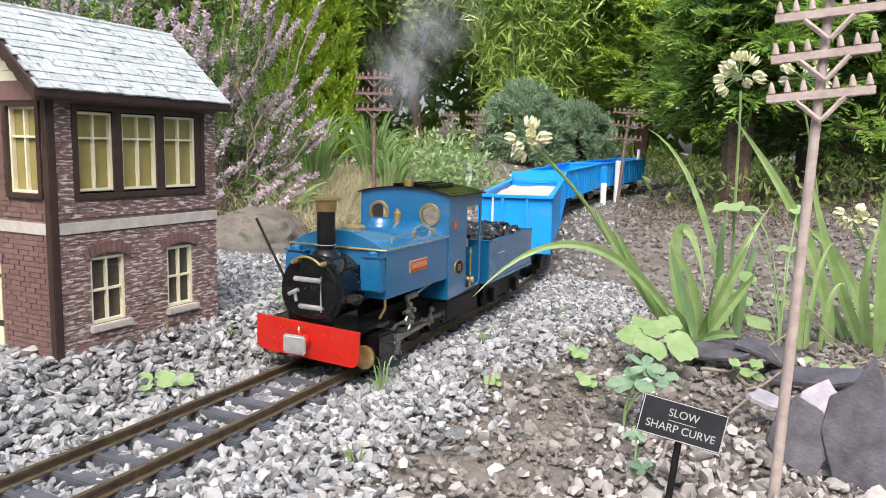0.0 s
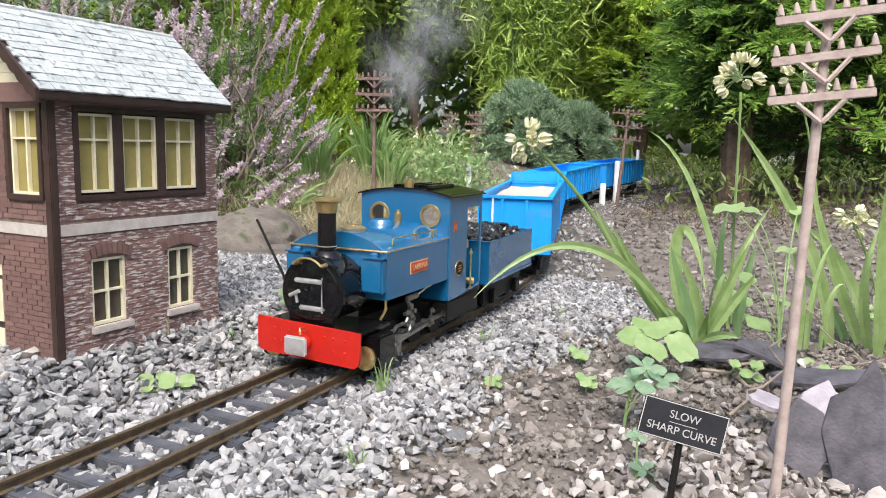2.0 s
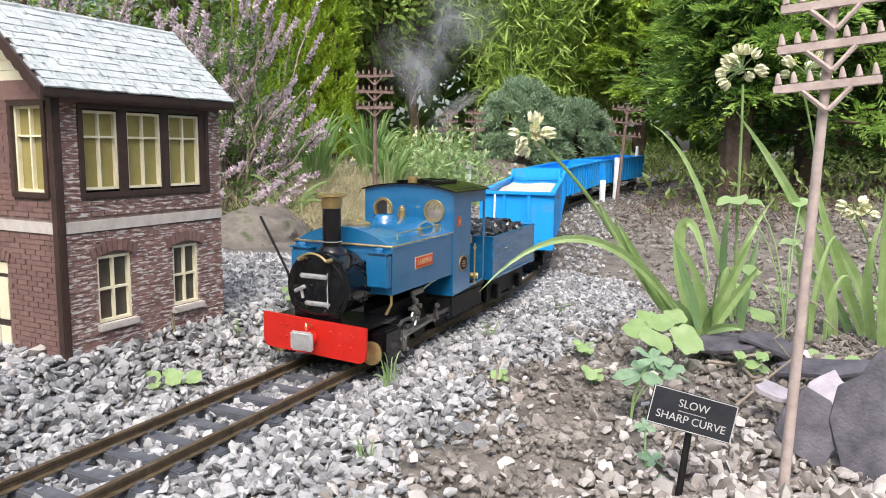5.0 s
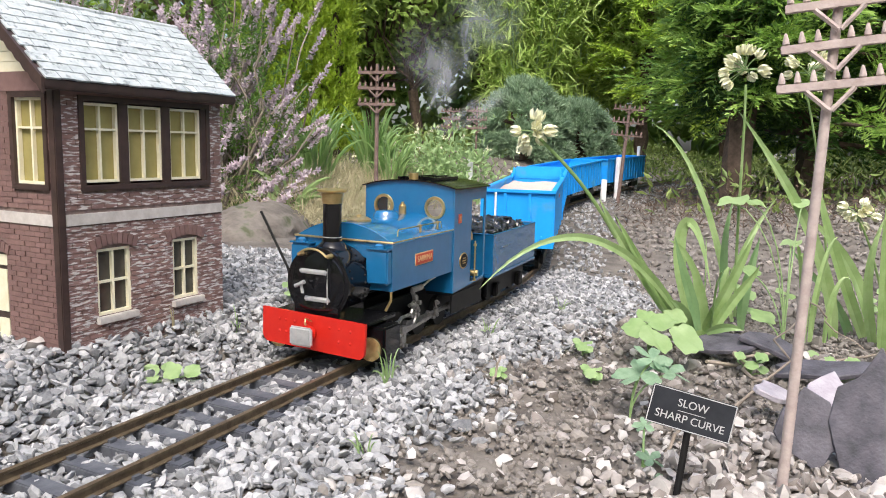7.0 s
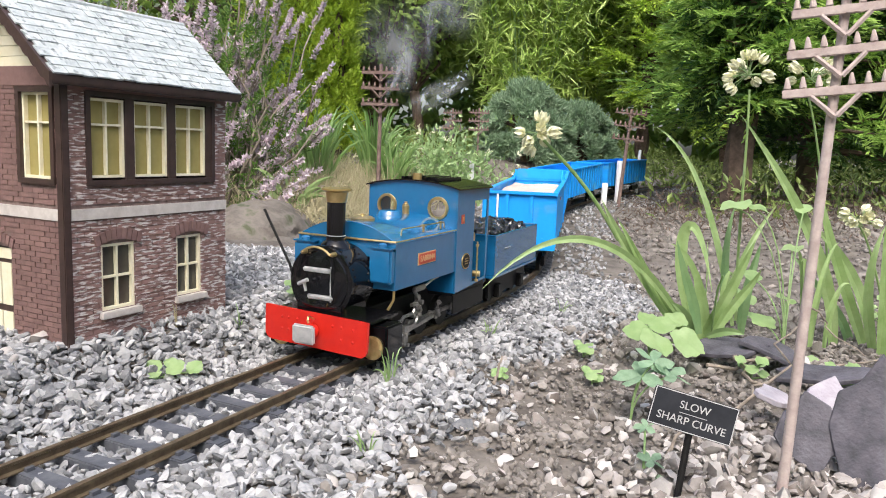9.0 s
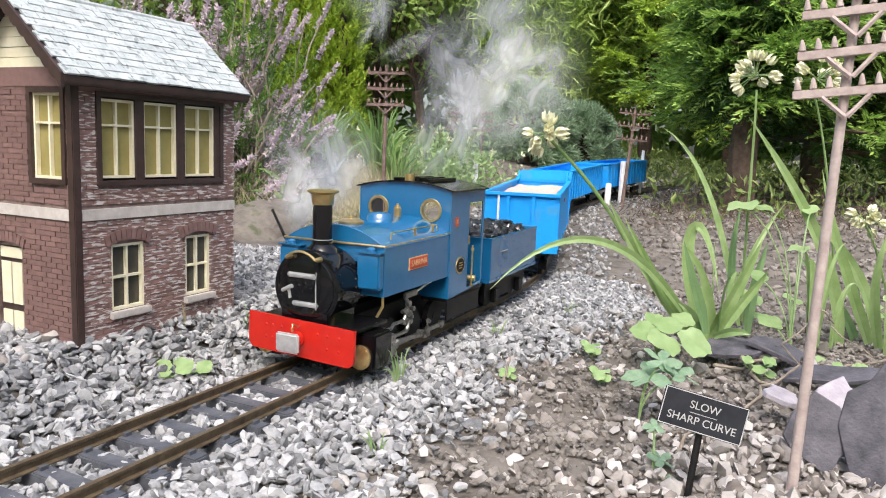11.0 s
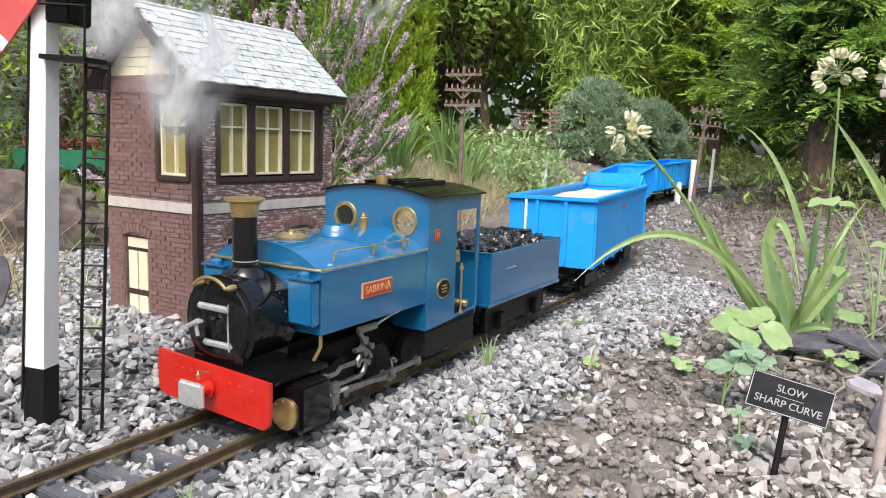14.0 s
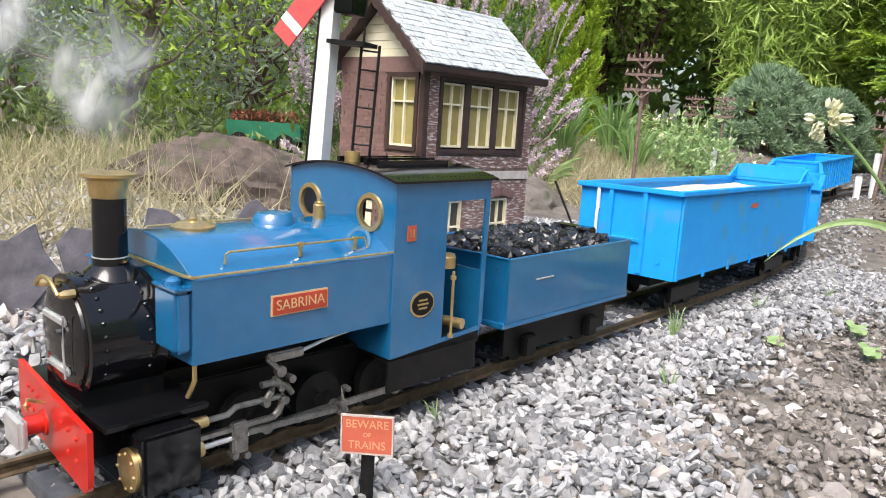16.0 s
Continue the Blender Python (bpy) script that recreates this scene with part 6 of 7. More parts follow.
for k, (p, q, r) in enumerate((((-0.0528, 0.6280, 0.0226), (0.0831, 0.7623, 0.0172), 0.0016), ((-0.0237, 0.5510, 0.0141), (0.0133, 0.6886, 0.0562), 0.0012), ((0.0117, 0.7782, 0.0574), (0.0650, 0.7536, 0.0192), 0.001), ((-0.0515, 0.4470, 0.0138), (-0.0364, 0.5243, 0.0280), 0.0011), ((-0.1693, 0.4590, 0.0320), (-0.1730, 0.4818, 0.0453), 0.0012), ((-0.0346, 0.6599, 0.0246), (-0.0090, 0.6040, 0.0180), 0.0022))):
    b = nb()
    limb(b, p, q, r, r * 0.5, 0.08, 8)
    tagged(part("dry_twig", b, TWIG), "dry brown twig lying on the bed", "twig", "dry twigs")

# beds behind the train
for bx, by, n, h, sp in ((-0.98, 1.37, 26, 0.2, 0.1), (-0.93, 1.53, 34, 0.21, 0.09), (-0.84, 1.46, 22, 0.15, 0.075), (-1.12, 1.5, 14, 0.19, 0.1)):
    tuft("iris_clump", "clump of upright grey-green iris leaves", "plant", (bx, by, gz(bx, by) - 0.01), int(n * 1.7), h, sp, 0.0085, G_IRIS, "iris clumps", 0.3, segs=6)
tuft("iris_clump", "clump of bright green arching leaves behind the rock", "plant", (-0.8, 1.05, gz(-0.8, 1.05)), 12, 0.09, 0.09, 0.012, G_BLADE, "iris clumps", 0.5)
grass("dry_grass", "bleached dry grass and dead stems in the bed", np.concatenate([gpts(9000, -1.2, -0.6, 0.95, 1.6, lambda x, y: smooth(0.2, 0.34, track_x(y) - x) * smooth(0.8, 1.1, y)), gpts(3500, -1.3, -0.85, 0.0, 0.45), gpts(1700, -0.85, -0.53, 0.0, 0.34, lambda x, y: smooth(-0.53, -0.62, x))]), 0.075, 0.0016, STRAW, 0.8)
grass("green_grass", "green weeds and grass in the bed", np.concatenate([gpts(1900, -1.4, -0.6, 1.2, 2.2, lambda x, y: smooth(0.2, 0.35, track_x(y) - x)), gpts(1400, -1.4, -0.9, 0.1, 0.9)]), 0.055, 0.0024, G_WEED, 0.7)
def on_ground(p, dz=-0.01):
    return (p[0], p[1], gz(p[0], p[1]) + dz)


shrub("mugo_pine", "dense rounded grey-green dwarf pine bush", "shrub", on_ground((-0.9595, 2.6181, 0.1295)), 0.29, (0.17, 0.16), 190, 170, 0.03, 0.0055, G_PINE, up=0.35, clump_r=0.0055, hollow=0.9, wild=0.85)
shrub("mugo_pine", "dense rounded grey-green dwarf pine bush", "shrub", on_ground((-0.8209, 2.8000, 0.1320)), 0.25, (0.16, 0.16), 190, 170, 0.03, 0.0055, G_PINE, up=0.35, clump_r=0.0055, hollow=0.9, wild=0.85)
def thuja(base, height, rad, n, label):
    """A narrow column of upright flat sprays round a trunk."""
    T = thing("golden_thuja", label, "tree", pose(*base), "golden thujas")
    h = rng.uniform(0.02, 1, n)
    a = rng.uniform(0, math.tau, n)
    lobe = 1 + 0.16 * np.sin(a * 3 + h * 9) + 0.12 * np.sin(a * 5 - h * 23)
    r = rad * np.sqrt(rng.uniform(0.35, 1, n)) * (1 - h ** 5) ** 0.5 * lobe
    P = np.stack([np.cos(a) * r, np.sin(a) * r, h * height], 1)
    D = np.stack([np.cos(a) * 0.45, np.sin(a) * 0.45, np.ones(n)], 1) + rng.normal(size=(n, 3)) * 0.22
    leaf_thing("crown", *sprays(P, D, rng.uniform(0.03, 0.065, n), 0.0065, 11), G_THUJA, T)
    b = nb()
    limb(b, (0, 0, -0.03), (0.01, 0.01, height * 0.9), 0.03, 0.008)
    part("trunk", b, BARK, T, smooth=True)
    b = nb()
    for k in range(26):
        limb(b, (0, 0, height * rng.uniform(0.05, 0.7)), P[k], 0.008, 0.002)
    tagged(part("branch", b, BARK, T, smooth=True), kind="stuff")


thuja(on_ground((-1.4380, 1.8832, 0.1914)), 1.0, 0.15, 5200, "columnar bright yellow-green thuja")
thuja(on_ground((-1.3072, 1.8921, 0.1941)), 1.1, 0.07, 2600, "columnar bright yellow-green thuja")


def heather(base, height, rad, n, label):
    T = thing("heather_bush", label, "shrub", pose(*base), "heather bushes")
    tips = on_sphere(n)
    tips[:, 2] = np.abs(tips[:, 2])
    tips = tips * np.array([rad, rad, height]) * rng.uniform(0.4, 1.08, (n, 1))
    b = nb()
    P, D, PF, DF = [], [], [], []
    for k, t in enumerate(tips):
        d = unit((t + np.array([0.09, 0.05, 0.09]) + rng.normal(size=3) * 0.06)[None])[0]
        t0 = t - d * 0.07
        if k % 3 == 0:
            limb(b, (t[0] * 0.15, t[1] * 0.15, 0), t, 0.003, 0.0012, 0.1, 6)
        s = rng.uniform(0, 1, 46)
        P.append(t0 - d * 0.05 + d * 0.1 * s[:, None])
        D.append(rng.normal(size=(46, 3)) + d * 0.6)
        if rng.uniform() < 0.55:
            s = rng.uniform(0, 1, 110)
            ln = rng.uniform(0.04, 0.075)
            PF.append(t0 + d * ln * s[:, None] + d * 0.03)
            DF.append(rng.normal(size=(110, 3)) + d * 0.5)
    P, D = np.concatenate(P), np.concatenate(D)
    leaf_thing("crown", P, D, 0.013, 0.003, G_DARK, T)
    PF, DF = np.concatenate(PF), np.concatenate(DF)
    leaf_thing("blossom", PF, DF, 0.0088, 0.0046, HEATH, T, "pale mauve flower spikes")
    tagged(part("stem", b, TWIG, T, smooth=True), kind="stuff")


heather((-0.92, 1.04, 0.05), 0.44, 0.17, 190, "heather bush with pale mauve flower spikes")
heather((-1.05, 1.15, 0.05), 0.56, 0.24, 230, "heather bush with pale mauve flower spikes")
heather((-1.15, 0.92, 0.05), 0.54, 0.22, 190, "heather bush with pale mauve flower spikes")
shrub("garden_shrub", "small shrub with white flowers beside the bed", "shrub", on_ground((-0.7902, 1.6265, 0.0984)), 0.085, (0.06, 0.06), 90, 26, 0.018, 0.009, G_PALE, trunk_r=0.006, limbs=8)
fl = gpts(46, -1.15, -0.72, 1.65, 2.1)
fl[:, 2] += rng.uniform(0.03, 0.12, len(fl))
leaf_thing("white_blossom", np.repeat(fl, 5, 0), rng.normal(size=(len(fl) * 5, 3)), 0.011, 0.007, PETAL)
tagged(bpy.data.objects["white_blossom"], "scattered small white blossoms on thin stems", "flowers")

# dark conifer over the bend
def conifer(base, height, spread, n_branch, label, material, droop=0.15, start=0.12, per=240, size=0.05, tips=G_TIP):
    T = thing("conifer", label, "tree", pose(*base), "conifers")
    b = nb()
    limb(b, (0, 0, -0.03), (0.02, 0.03, height), 0.04, 0.01, 0.02, 10)
    part("trunk", b, BARK, T, smooth=True)
    b = nb()
    P, D, far = [], [], []
    for k in range(n_branch):
        h = start + (height - start) * (k / n_branch) ** 0.9
        a = k * 2.4 + rng.uniform(-0.3, 0.3)
        ln = spread * (1 - 0.55 * h / height) * rng.uniform(0.65, 1.1)
        tip = Vector((math.cos(a) * ln, math.sin(a) * ln, h + ln * rng.uniform(0.0, 0.35) - droop * ln))
        pts = limb(b, (0, 0, h), tip, 0.012, 0.002, 0.08, 6)
        m = per // 6
        s = rng.uniform(0.12, 1.0, m)
        i = np.clip((s * 6).astype(int), 0, 5)
        A = np.array([p[:] for p in pts])
        side = rng.normal(size=(m, 3)) * np.array([1, 1, 0.45])
        P.append(A[i] + (A[i + 1] - A[i]) * (s * 6 - i)[:, None] + side * ln * 0.07)
        D.append(side * 0.5 + np.array(tip - Vector((0, 0, h)))[None] / ln * 0.9 + rng.normal(size=(m, 3)) * 0.25)
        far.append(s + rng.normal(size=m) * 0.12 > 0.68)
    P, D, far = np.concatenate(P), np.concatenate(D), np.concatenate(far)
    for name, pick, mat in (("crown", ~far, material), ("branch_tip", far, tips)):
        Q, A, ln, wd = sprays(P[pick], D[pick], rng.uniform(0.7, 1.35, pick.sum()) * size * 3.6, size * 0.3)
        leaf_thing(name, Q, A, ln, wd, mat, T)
    tagged(part("branch", b, BARK, T, smooth=True), kind="stuff")


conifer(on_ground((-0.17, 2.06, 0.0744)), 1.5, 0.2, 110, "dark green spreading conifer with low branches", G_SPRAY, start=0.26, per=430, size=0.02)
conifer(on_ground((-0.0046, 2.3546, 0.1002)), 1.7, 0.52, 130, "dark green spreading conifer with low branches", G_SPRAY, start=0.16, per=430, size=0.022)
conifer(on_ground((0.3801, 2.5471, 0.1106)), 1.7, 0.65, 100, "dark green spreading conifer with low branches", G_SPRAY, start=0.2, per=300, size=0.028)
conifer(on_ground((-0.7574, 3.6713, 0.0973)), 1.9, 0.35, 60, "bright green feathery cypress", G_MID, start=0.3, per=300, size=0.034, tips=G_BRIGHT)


def bamboo(base, n, height, rad, label):
    T = thing("bamboo_clump", label, "bamboo", pose(*base), "bamboo clumps")
    b = nb()
    P, D = [], []
    for k in range(n):
        a, r = rng.uniform(0, math.tau), rad * rng.uniform(0, 1) ** 0.5
        p0 = Vector((math.cos(a) * r * 0.5, math.sin(a) * r * 0.5, 0))
        h = height * rng.uniform(0.6, 1.05)
        p3 = Vector((math.cos(a) * r * 1.6, math.sin(a) * r * 1.6, h))
        pts = bez(p0, p0 + Vector((0, 0, h * 0.5)), p3 + Vector((0, 0, -h * 0.1)), p3, 8)
        tube(b, pts, 0.006, 6, 0.002)
        A = np.array([p[:] for p in pts])
        s = rng.uniform(0.12, 1, 150) * 7.99
        i = s.astype(int)
        q = A[i] + (A[i + 1] - A[i]) * (s - i)[:, None] + rng.normal(size=(150, 3)) * 0.055
        P.append(q)
        d = rng.normal(size=(150, 3))
        d[:, 2] -= 0.5
        D.append(d)
    leaf_thing("crown", np.concatenate(P), np.concatenate(D), rng.uniform(0.6, 1.3, n * 150) * 0.078, 0.0105, G_CANE, T)
    tagged(part("cane", b, G_PALE, T, smooth=True), kind="stuff")


bamboo(on_ground((-1.2695, 3.4363, 0.2190)), 110, 1.35, 0.2, "bamboo clump with arching bright green leaves")
bamboo(on_ground((-1.1732, 3.7104, 0.2252)), 110, 1.5, 0.3, "bamboo clump with arching bright green leaves")


def tree(base, height, rad, n, label, material, leaf_l=0.09, leaf_w=0.045, per=60, trunk=0.06, up=0.0, crown0=0.35, bark=BARK):
    T = thing("garden_tree", label, "tree", pose(*base), "garden trees")
    b = nb()
    top = limb(b, (0, 0, -0.05), (rng.normal() * 0.1, rng.normal() * 0.1, height * 0.8), trunk, trunk * 0.3, 0.06, 9)
    c = on_sphere(n) * rng.uniform(0.35, 1, (n, 1)) ** 0.6 * np.array([rad, rad, height * (1 - crown0) / 2]) + np.array([0, 0, height * (1 + crown0) / 2])
    for k in range(min(n, 46)):
        s = top[2 + k % 7]
        limb(b, s, c[k], trunk * 0.3, trunk * 0.05, 0.14, 6)
    P = np.repeat(c, per, 0) + rng.normal(size=(n * per, 3)) * rad * 0.12
    D = rng.normal(size=(n * per, 3)) + np.array([0, 0, up])
    leaf_thing("crown", P, D, rng.uniform(0.5, 1.2, n * per) * leaf_l, leaf_w, material, T)
    part("trunk", b, bark, T, smooth=True)


tree((-2.75, 4.3, 0.05), 2.6, 0.75, 150, "leafy tree behind the railway", G_MID, trunk=0.05, crown0=0.12)
tree((-2.1, 3.9, 0.05), 2.4, 0.55, 120, "leafy tree with branching trunk behind the beds", G_MID, trunk=0.035, crown0=0.25, leaf_l=0.06, leaf_w=0.03)
tree((-3.6, 4.9, 0.05), 3.0, 0.9, 150, "leafy tree behind the railway", G_MID, trunk=0.06, crown0=0.1)
tree((-0.6, 6.2, 0.05), 3.0, 1.0, 150, "leafy tree behind the bend", G_MID, trunk=0.07, crown0=0.15)
tree((0.9, 5.2, 0.05), 3.0, 1.1, 170, "leafy tree behind the conifers", G_MID, trunk=0.07, crown0=0.05)
tree((-2.6, 6.2, 0.05), 3.4, 1.1, 160, "leafy tree far behind the bed", G_MID, trunk=0.08, crown0=0.1)
tree((-2.2, 1.35, 0.05), 0.95, 0.5, 80, "pale leafy shrub behind the heather", G_GREY, trunk=0.025, crown0=0.1, leaf_l=0.03, leaf_w=0.013, per=50)
tree((-2.6, 0.7, 0.05), 1.0, 0.6, 80, "open leafy shrub with grey twigs", G_GREY, trunk=0.025, crown0=0.1, leaf_l=0.035, leaf_w=0.011, per=36, bark=TWIG)
tree((-1.6, 0.62, 0.05), 0.85, 0.38, 90, "open twiggy shrub with yellow-green leaves", G_BRIGHT, trunk=0.016, crown0=0.16, leaf_l=0.022, leaf_w=0.01, per=46, bark=TWIG)
tree((-1.45, 0.25, 0.05), 0.8, 0.32, 90, "open twiggy shrub with long grey-green leaves", G_GREY, trunk=0.014, crown0=0.1, leaf_l=0.034, leaf_w=0.008, per=50, bark=TWIG)
tree((-1.75, 0.95, 0.05), 0.95, 0.36, 80, "open twiggy shrub with long grey-green leaves", G_GREY, trunk=0.014, crown0=0.1, leaf_l=0.034, leaf_w=0.008, per=50, bark=TWIG)
tree((-1.5, -0.1, 0.05), 0.9, 0.34, 90, "open twiggy shrub with yellow-green leaves", G_BRIGHT, trunk=0.014, crown0=0.1, leaf_l=0.024, leaf_w=0.011, per=60, bark=TWIG)
tree((-2.0, 0.0, 0.05), 1.0, 0.5, 70, "leafy shrub with grey twigs", G_GREY, trunk=0.02, crown0=0.08, leaf_l=0.034, leaf_w=0.011, per=36, bark=TWIG)
tree((-3.1, 1.7, 0.05), 1.0, 0.6, 110, "leafy shrub at the garden edge", G_BRIGHT, trunk=0.04, crown0=0.05, leaf_l=0.045, leaf_w=0.02)
tree((-3.6, 0.4, 0.05), 1.0, 0.7, 110, "leafy shrub at the garden edge", G_BRIGHT, trunk=0.04, crown0=0.05, leaf_l=0.05, leaf_w=0.022)
tree((-2.9, 2.9, 0.05), 2.4, 0.7, 150, "leafy shrub at the garden edge", G_MID, trunk=0.04, crown0=0.05, leaf_l=0.06, leaf_w=0.03)


def undergrowth():
    P = np.stack([rng.uniform(-5, 2.5, 60000), rng.uniform(-0.6, 6, 60000)], 1)
    d = P[:, 0] - track_x(P[:, 1])
    left = (P[:, 0] < -1.15) & (P[:, 1] < 1.7) | (d < -0.5) & (P[:, 1] > 2.1)
    right = (d > 0.22) & (P[:, 1] > 1.75) | (np.abs(d) >= 0) & (P[:, 1] > 2.75)
    P = P[left | right]
    z = ground_z(P[:, 0], P[:, 1]) + rng.uniform(0, 1, len(P)) ** 2 * 0.1
    ob = leaf_thing("undergrowth", np.column_stack([P, z]), rng.normal(size=(len(P), 3)) + np.array([0, 0, 0.7]), rng.uniform(0.015, 0.04, len(P)), 0.01, G_WEED)
    tagged(ob, "low mixed green undergrowth beneath the shrubs", "undergrowth")
    Q = np.stack([rng.uniform(-0.55, 0.9, 9000), rng.uniform(1.55, 2.6, 9000)], 1)
    Q = Q[(Q[:, 0] - track_x(Q[:, 1])) > 0.16]
    z = ground_z(Q[:, 0], Q[:, 1]) + rng.uniform(0, 1, len(Q)) ** 2 * 0.06
    ob = leaf_thing("dead_litter", np.column_stack([Q, z]), rng.normal(size=(len(Q), 3)) + np.array([0, 0, 0.3]), rng.uniform(0.008, 0.024, len(Q)), 0.0025, BARK)
    tagged(ob, "brown dead twigs and litter below the conifer", "litter")


undergrowth()


def far_woods():
    n = 46000
    # full circle: the unseen part behind the camera is added to block low sky
    a = rng.uniform(-math.pi, math.pi, n)
    r = rng.uniform(6.5, 8.5, n)
    top = 3.4 + 0.7 * np.sin(a * 7) + 0.5 * np.sin(a * 17 + 1)
    top = top * (1 - 0.78 * smooth(-0.72, -0.95, a) * smooth(-1.9, -1.6, a))
    z = rng.uniform(0, 1, n) ** 0.9 * top
    P = np.stack([np.sin(a) * r, np.cos(a) * r, z], 1)
    ob = leaf_thing("far_woods", P, rng.normal(size=(n, 3)), rng.uniform(0.1, 0.3, n), 0.12, G_MID)
    tagged(ob, "distant leafy woods, with an unseen part behind the camera added to block low sky", "woods")


far_woods()


def cart():
    T = thing("toy_cart", "small green model cart planted with red succulents", "model cart", pose(-1.27, 0.76, gz(-1.27, 0.76) + 0.01, 0, 0, 40))
    for s in (-1, 1):
        b = nb()
        box(b, -0.075, 0.075, s * 0.03 - 0.0015, s * 0.03 + 0.0015, 0.025, 0.06, 0.0006)
        part("side_panel", b, GREEN_TIN, T)
        b = nb()
        box(b, s * 0.075 - 0.0015, s * 0.075 + 0.0015, -0.0285, 0.0285, 0.025, 0.06, 0.0006)
        part("end_panel", b, GREEN_TIN, T)
        for x in (-0.045, 0.045):
            b = nb()
            lathe(b, [(0.019, -0.004), (0.019, 0.004), (0.012, 0.005), (0.003, 0.005)], 18, pose(x, s * 0.033, 0.019, 90, 0, 0))
            w = part("wheel", b, BLACK_MATT, T, smooth=True)
            b = nb()
            lathe(b, [(0.009, -0.006), (0.009, 0.006)], 14, pose(x, s * 0.033, 0.019, 90, 0, 0))
            part("hub", b, POLE, T)
    b = nb()
    box(b, -0.073, 0.073, -0.028, 0.028, 0.025, 0.054)
    part("soil", b, SOIL, T)
    P = np.stack([rng.uniform(-0.07, 0.07, 500), rng.uniform(-0.026, 0.026, 500), rng.uniform(0.054, 0.075, 500)], 1)
    leaf_thing("succulent", P, rng.normal(size=(500, 3)) + np.array([0, 0, 1]), 0.012, 0.006, SUCC, T, "red succulent leaves")


cart()
rod = nb()
tube(rod, [(-0.425, 0.53, 0.128), (-0.4, 0.535, 0.08), (-0.385, 0.54, 0.03)], 0.0012, 6)
tagged(part("metal_rod", rod, BLACK_MATT), "thin bent black rod leaning behind the cabin", "rod")


# ---- steam ----
def vapour():
    """Thin white vapour, densest in the middle of each wisp and torn by noise."""
    m = bpy.data.materials.new("thin_vapour")
    m.use_nodes = True
    N, Lk = m.node_tree.nodes, m.node_tree.links
    N.remove(N["Principled BSDF"])
    uv = N.new("ShaderNodeUVMap")
    uv.uv_map = "wisp"
    ball = N.new("ShaderNodeVectorMath")
    ball.operation = "LENGTH"
    Lk.new(uv.outputs["UV"], ball.inputs[0])
    fall = N.new("ShaderNodeMapRange")
    fall.interpolation_type = "SMOOTHERSTEP"
    fall.inputs["From Min"].default_value, fall.inputs["From Max"].default_value = 1.0, 0.0
    Lk.new(ball.outputs["Value"], fall.inputs["Value"])
    tc = N.new("ShaderNodeTexCoord")
    nz = N.new("ShaderNodeTexNoise")
    nz.inputs["Scale"].default_value, nz.inputs["Detail"].default_value = 26.0, 5.0
    nz.inputs["Distortion"].default_value = 0.8
    Lk.new(tc.outputs["Object"], nz.inputs["Vector"])
    torn = N.new("ShaderNodeMapRange")
    torn.inputs["From Min"].default_value, torn.inputs["From Max"].default_value = 0.34, 0.68
    Lk.new(nz.outputs["Fac"], torn.inputs["Value"])
    mul = N.new("ShaderNodeMath")
    mul.operation = "MULTIPLY"
    Lk.new(fall.outputs["Result"], mul.inputs[0])
    Lk.new(torn.outputs["Result"], mul.inputs[1])
    amt = N.new("ShaderNodeMath")
    amt.operation = "MULTIPLY"
    info = N.new("ShaderNodeObjectInfo")
    Lk.new(mul.outputs[0], amt.inputs[0])
    Lk.new(info.outputs["Alpha"], amt.inputs[1])
    a, b, c = N.new("ShaderNodeBsdfDiffuse"), N.new("ShaderNodeBsdfTranslucent"), N.new("ShaderNodeBsdfTransparent")
    for q in (a, b):
        q.inputs["Color"].default_value = (0.92, 0.93, 0.95, 1)
    ab, out = N.new("ShaderNodeMixShader"), N.new("ShaderNodeMixShader")
    ab.inputs[0].default_value = 0.5
    Lk.new(a.outputs[0], ab.inputs[1])
    Lk.new(b.outputs[0], ab.inputs[2])
    Lk.new(amt.outputs[0], out.inputs[0])
    Lk.new(c.outputs[0], out.inputs[1])
    Lk.new(ab.outputs[0], out.inputs[2])
    Lk.new(out.outputs[0], N["Material Output"].inputs[0])
    return m


VAPOUR = vapour()


def plume(n, rx, rz, density, label):
    """A drifting cloud of n soft round wisps of vapour, turned every way."""
    V, F, UV = [], [], []
    for k in range(n):
        c = Vector((rng.normal() * rx * 0.5, rng.normal() * rx * 0.5, rz * (2 * (k + 0.5) / n - 1) * 0.8))
        q = Vector(rng.normal(size=3) * np.array([1, 1, 0.35])).to_track_quat("Z", "Y")
        r = rx * rng.uniform(0.9, 1.5)
        o = len(V)
        V.append(tuple(c))
        UV.append((0.0, 0.0))
        for j in range(20):
            w = j * math.tau / 20
            V.append(tuple(c + q @ Vector((math.cos(w) * r, math.sin(w) * r, 0))))
            UV.append((math.cos(w), math.sin(w)))
            F.append((o, o + 1 + j, o + 1 + (j + 1) % 20))
    me = raw("steam_cloud", V, F, VAPOUR)
    lay = me.uv_layers.new(name="wisp")
    for loop in me.loops:
        lay.data[loop.index].uv = UV[loop.vertex_index]
    ob = new("steam_cloud", me)
    ob.color = (1, 1, 1, density)
    return tagged(ob, label, "steam", kind="stuff")


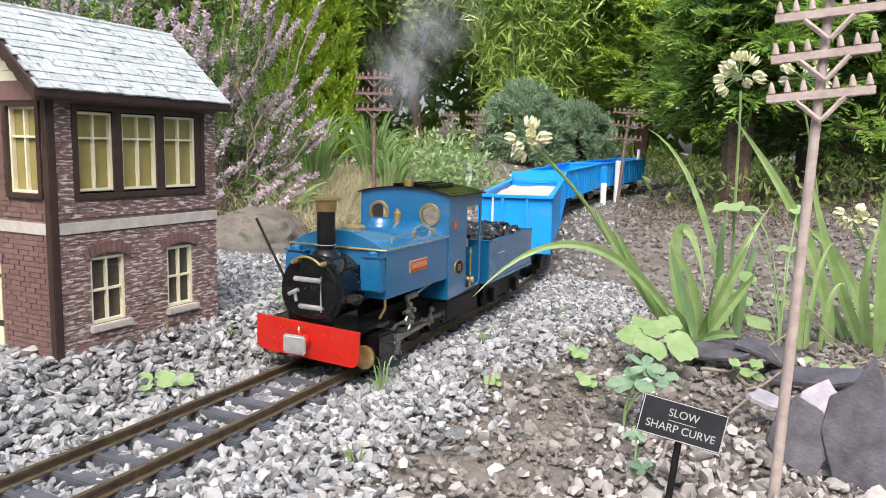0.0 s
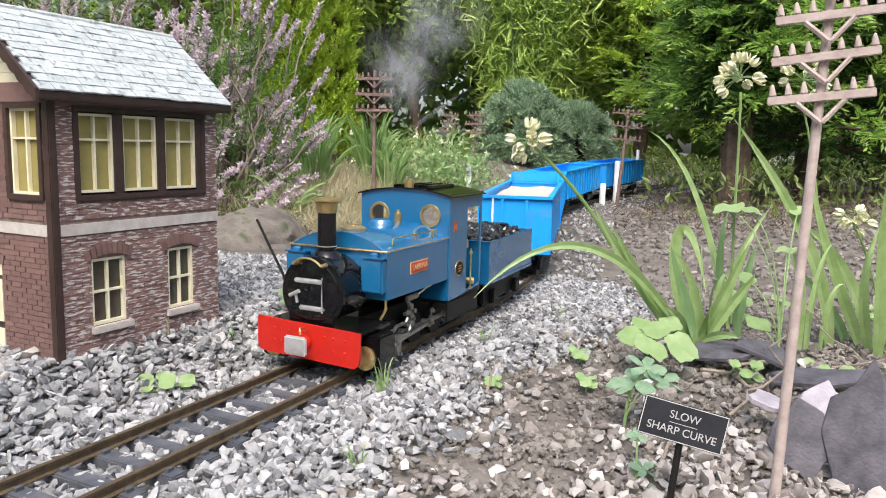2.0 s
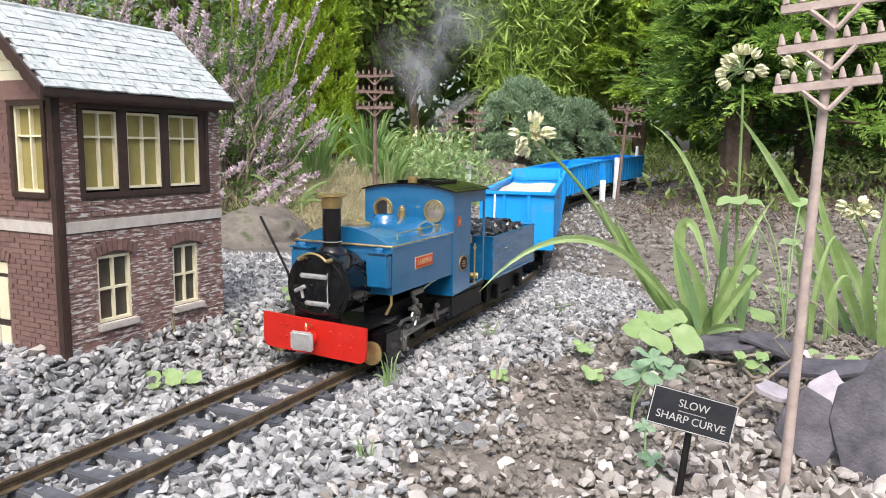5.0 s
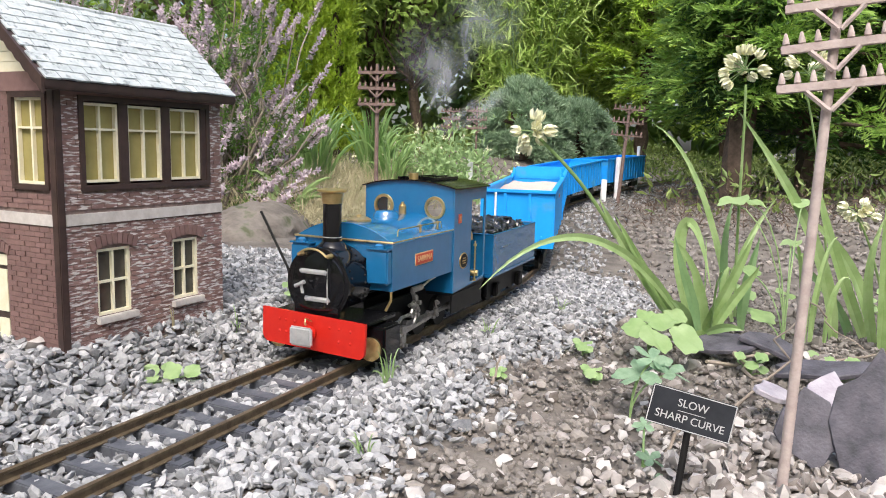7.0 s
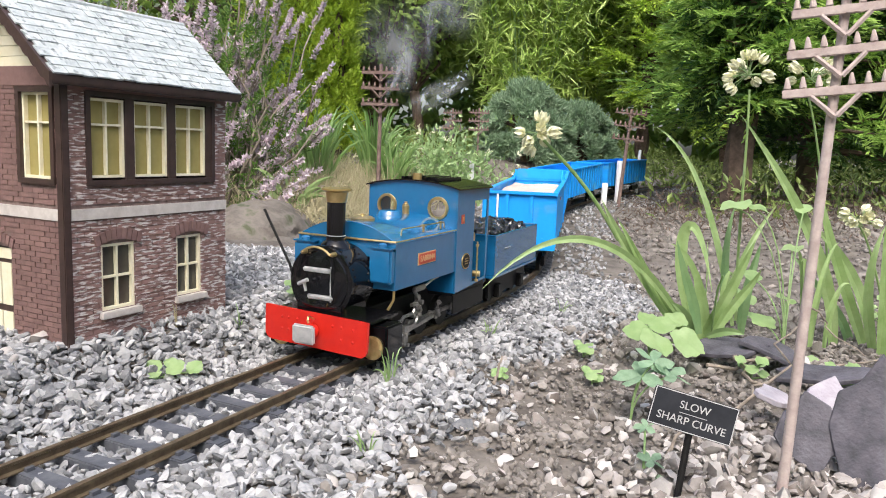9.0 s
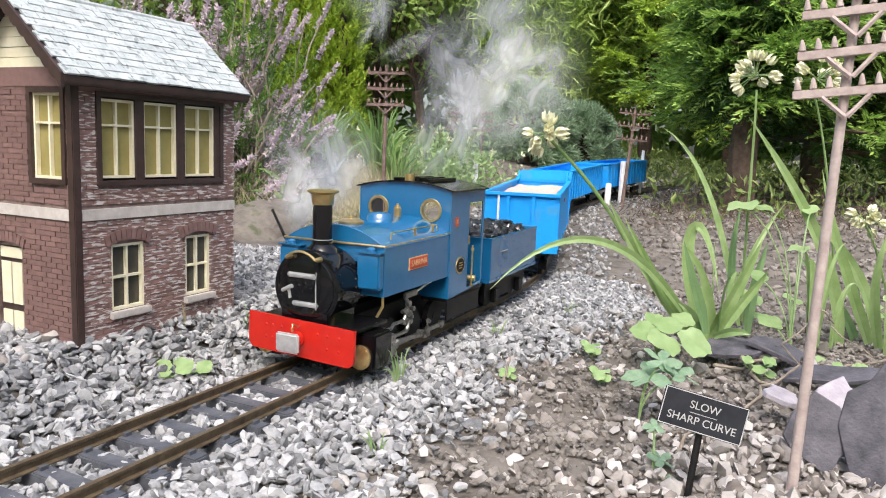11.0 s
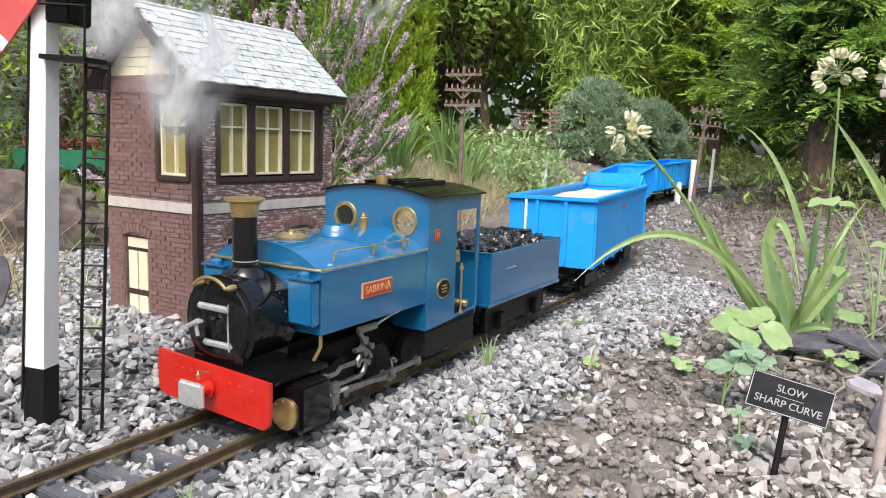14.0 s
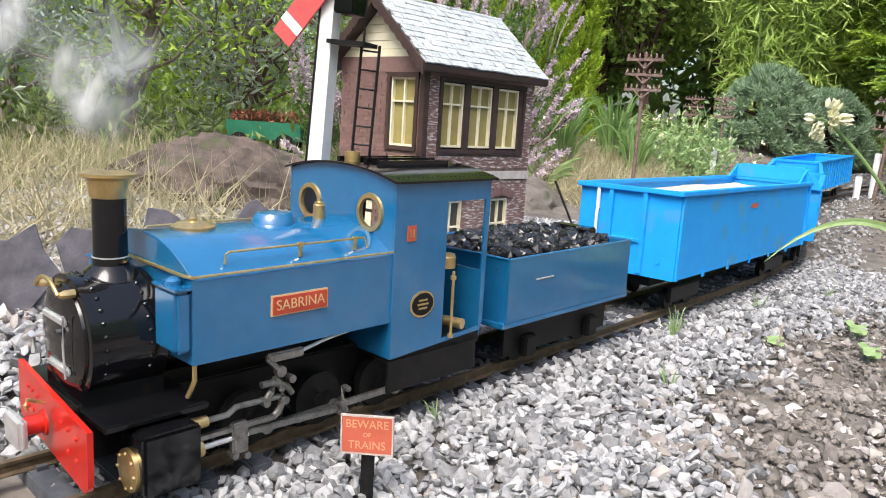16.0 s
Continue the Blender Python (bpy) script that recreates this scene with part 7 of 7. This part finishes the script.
PLUME_IDLE = [(0.0, -0.4724, 0.9144, 0.3062), (4.0, -0.4641, 0.9185, 0.3127), (7.0, -0.4279, 0.9368, 0.3072), (9.0, -0.4809, 0.9122, 0.3285), (11.3, -0.5255, 0.8984, 0.4121), (13.0, -0.5318, 0.8821, 0.5447), (16.0, -0.7552, 0.6759, 0.7276)]
PLUME_A = [(0.0, -0.305, 0.47, -0.2), (9.7, -0.305, 0.47, -0.2), (10.6, -0.31, 0.45, 0.15), (11.3, -0.4095, 1.1106, 0.3153), (11.6, -0.4371, 1.0971, 0.3316), (12.0, -0.5184, 0.9924, 0.319), (12.5, -0.5544, 0.9698, 0.3422), (13.0, -0.6139, 0.9875, 0.3747), (13.5, -0.6665, 1.0162, 0.4202), (14.0, -0.7277, 1.0398, 0.5036), (14.5, -0.8135, 1.0331, 0.602), (15.2, -0.9294, 0.9649, 0.7047), (16.0, -1.0214, 0.9403, 0.8736)]
PLUME_B = [(0.0, -0.305, 0.47, -0.2), (9.7, -0.305, 0.47, -0.2), (10.6, -0.31, 0.45, 0.15), (11.3, -0.4267, 0.5937, 0.1629), (12.0, -0.391, 0.5483, 0.2182), (12.5, -0.3763, 0.5032, 0.2244), (13.0, -0.3813, 0.4644, 0.2217), (13.5, -0.38, 0.355, 0.215), (14.0, -0.372, 0.286, 0.229), (14.5, -0.39, 0.245, 0.226), (15.0, -0.43, 0.195, 0.222), (15.5, -0.483, 0.155, 0.21), (16.0, -0.525, 0.118, 0.2)]
PLUME_C = [(0.0, -0.305, 0.47, -0.2), (9.7, -0.305, 0.47, -0.2), (10.6, -0.31, 0.45, 0.15), (11.3, -0.4545, 0.6716, 0.173), (12.0, -0.4596, 0.6734, 0.2343), (12.5, -0.4754, 0.6059, 0.2798), (13.0, -0.4682, 0.5396, 0.2873), (13.5, -0.44, 0.33, 0.28), (14.0, -0.43, 0.27, 0.275), (14.5, -0.46, 0.245, 0.28), (15.0, -0.51, 0.215, 0.275), (15.5, -0.58, 0.15, 0.26), (16.0, -0.65, 0.1, 0.25)]

plume_idle = plume(7, 0.055, 0.1, 0.42, "faint grey steam drifting over the train")
plume_a = plume(8, 0.085, 0.1, 0.62, "white steam cloud drifting over the train")
plume_b = plume(5, 0.036, 0.03, 0.8, "white steam cloud blown from the chimney")
plume_c = plume(4, 0.042, 0.03, 0.6, "thin white steam blown past the cabin")


# ---- movement ----
TRAVEL = [(0.0, 0.44), (9.6, 0.44), (10.2, 0.436), (10.8, 0.420), (11.3, 0.399), (11.5, 0.3893), (12.0, 0.3638), (12.5, 0.3329), (13.0, 0.3106), (13.5, 0.2844), (14.0, 0.2352), (14.5, 0.1782), (15.0, 0.1141), (15.5, 0.0565), (16.0, 0.001)]


def front_at(t):
    ts, ys = zip(*TRAVEL)
    return float(np.interp(t, ts, ys))


def vehicle_pose(s0, length):
    """A vehicle on the track between s0 and s0 + length."""
    xa, ya, _ = track_at(s0 + length * 0.16)
    xb, yb, _ = track_at(s0 + length * 0.84)
    h = math.atan2(xb - xa, yb - ya)
    k = 0.16 * length
    za, zb = rail_z(ya), rail_z(yb)
    up = math.atan2(zb - za, 0.68 * length)
    return pose(xa - math.sin(h) * k, ya - math.cos(h) * k, za - math.tan(up) * k, math.degrees(up), 0, -math.degrees(h))


def motions():
    times = [0.0] + [9.6 + 0.1 * k for k in range(65)]
    times[-1] = 16.0
    walk(loco, [(t, vehicle_pose(front_at(t), 0.236)) for t in times])
    walk(tender, [(t, vehicle_pose(front_at(t) + 0.244, 0.146)) for t in times])
    for w, off in ((wagon_a, 0.462), (wagon_b, 0.866), (wagon_c, 1.27), (wagon_d, 1.674)):
        walk(w, [(t, vehicle_pose(front_at(t) + off, WAGON_LEN)) for t in times])
    for cloud, rows in ((plume_idle, PLUME_IDLE), (plume_a, PLUME_A), (plume_b, PLUME_B), (plume_c, PLUME_C)):
        walk(cloud, [(t, pose(x, y, z, 0, 0, t * 4)) for t, x, y, z in rows])
    def roll_angle(t, r):
        return math.degrees((front_at(t) - 0.44) / r)
    for ob, x, y, r in loco_wheels:
        walk(ob, [(t, pose(x, y, r, -roll_angle(t, r) * -1)) for t in times])
    for ob, x, y, r, kind in plain_wheels:
        walk(ob, [(t, pose(x, y, r, roll_angle(t, r))) for t in times])
    for ob, s, x, kind in loco_rods:
        rows = []
        for t in times:
            a = math.radians(roll_angle(t, WHEEL_R)) + 0.6 + (1.57 if s < 0 else 0)
            cy, cz = CRANK * math.cos(a), WHEEL_R + CRANK * math.sin(a)
            tilt = math.asin((cz - 0.013) / 0.058)
            yx = 0.118 + cy - 0.058 * math.cos(tilt)
            if kind == 0:
                m = pose(s * x, cy, cz)
            elif kind == 1:
                m = pose(s * x, 0.118 + cy, cz, math.degrees(tilt))
            elif kind == 2:
                m = pose(s * x, yx, 0.013)
            else:
                m = pose(s * x, 0.118 + cy, cz)
            rows.append((t, m))
        walk(ob, rows)


for build in LATER:
    build()
motions()
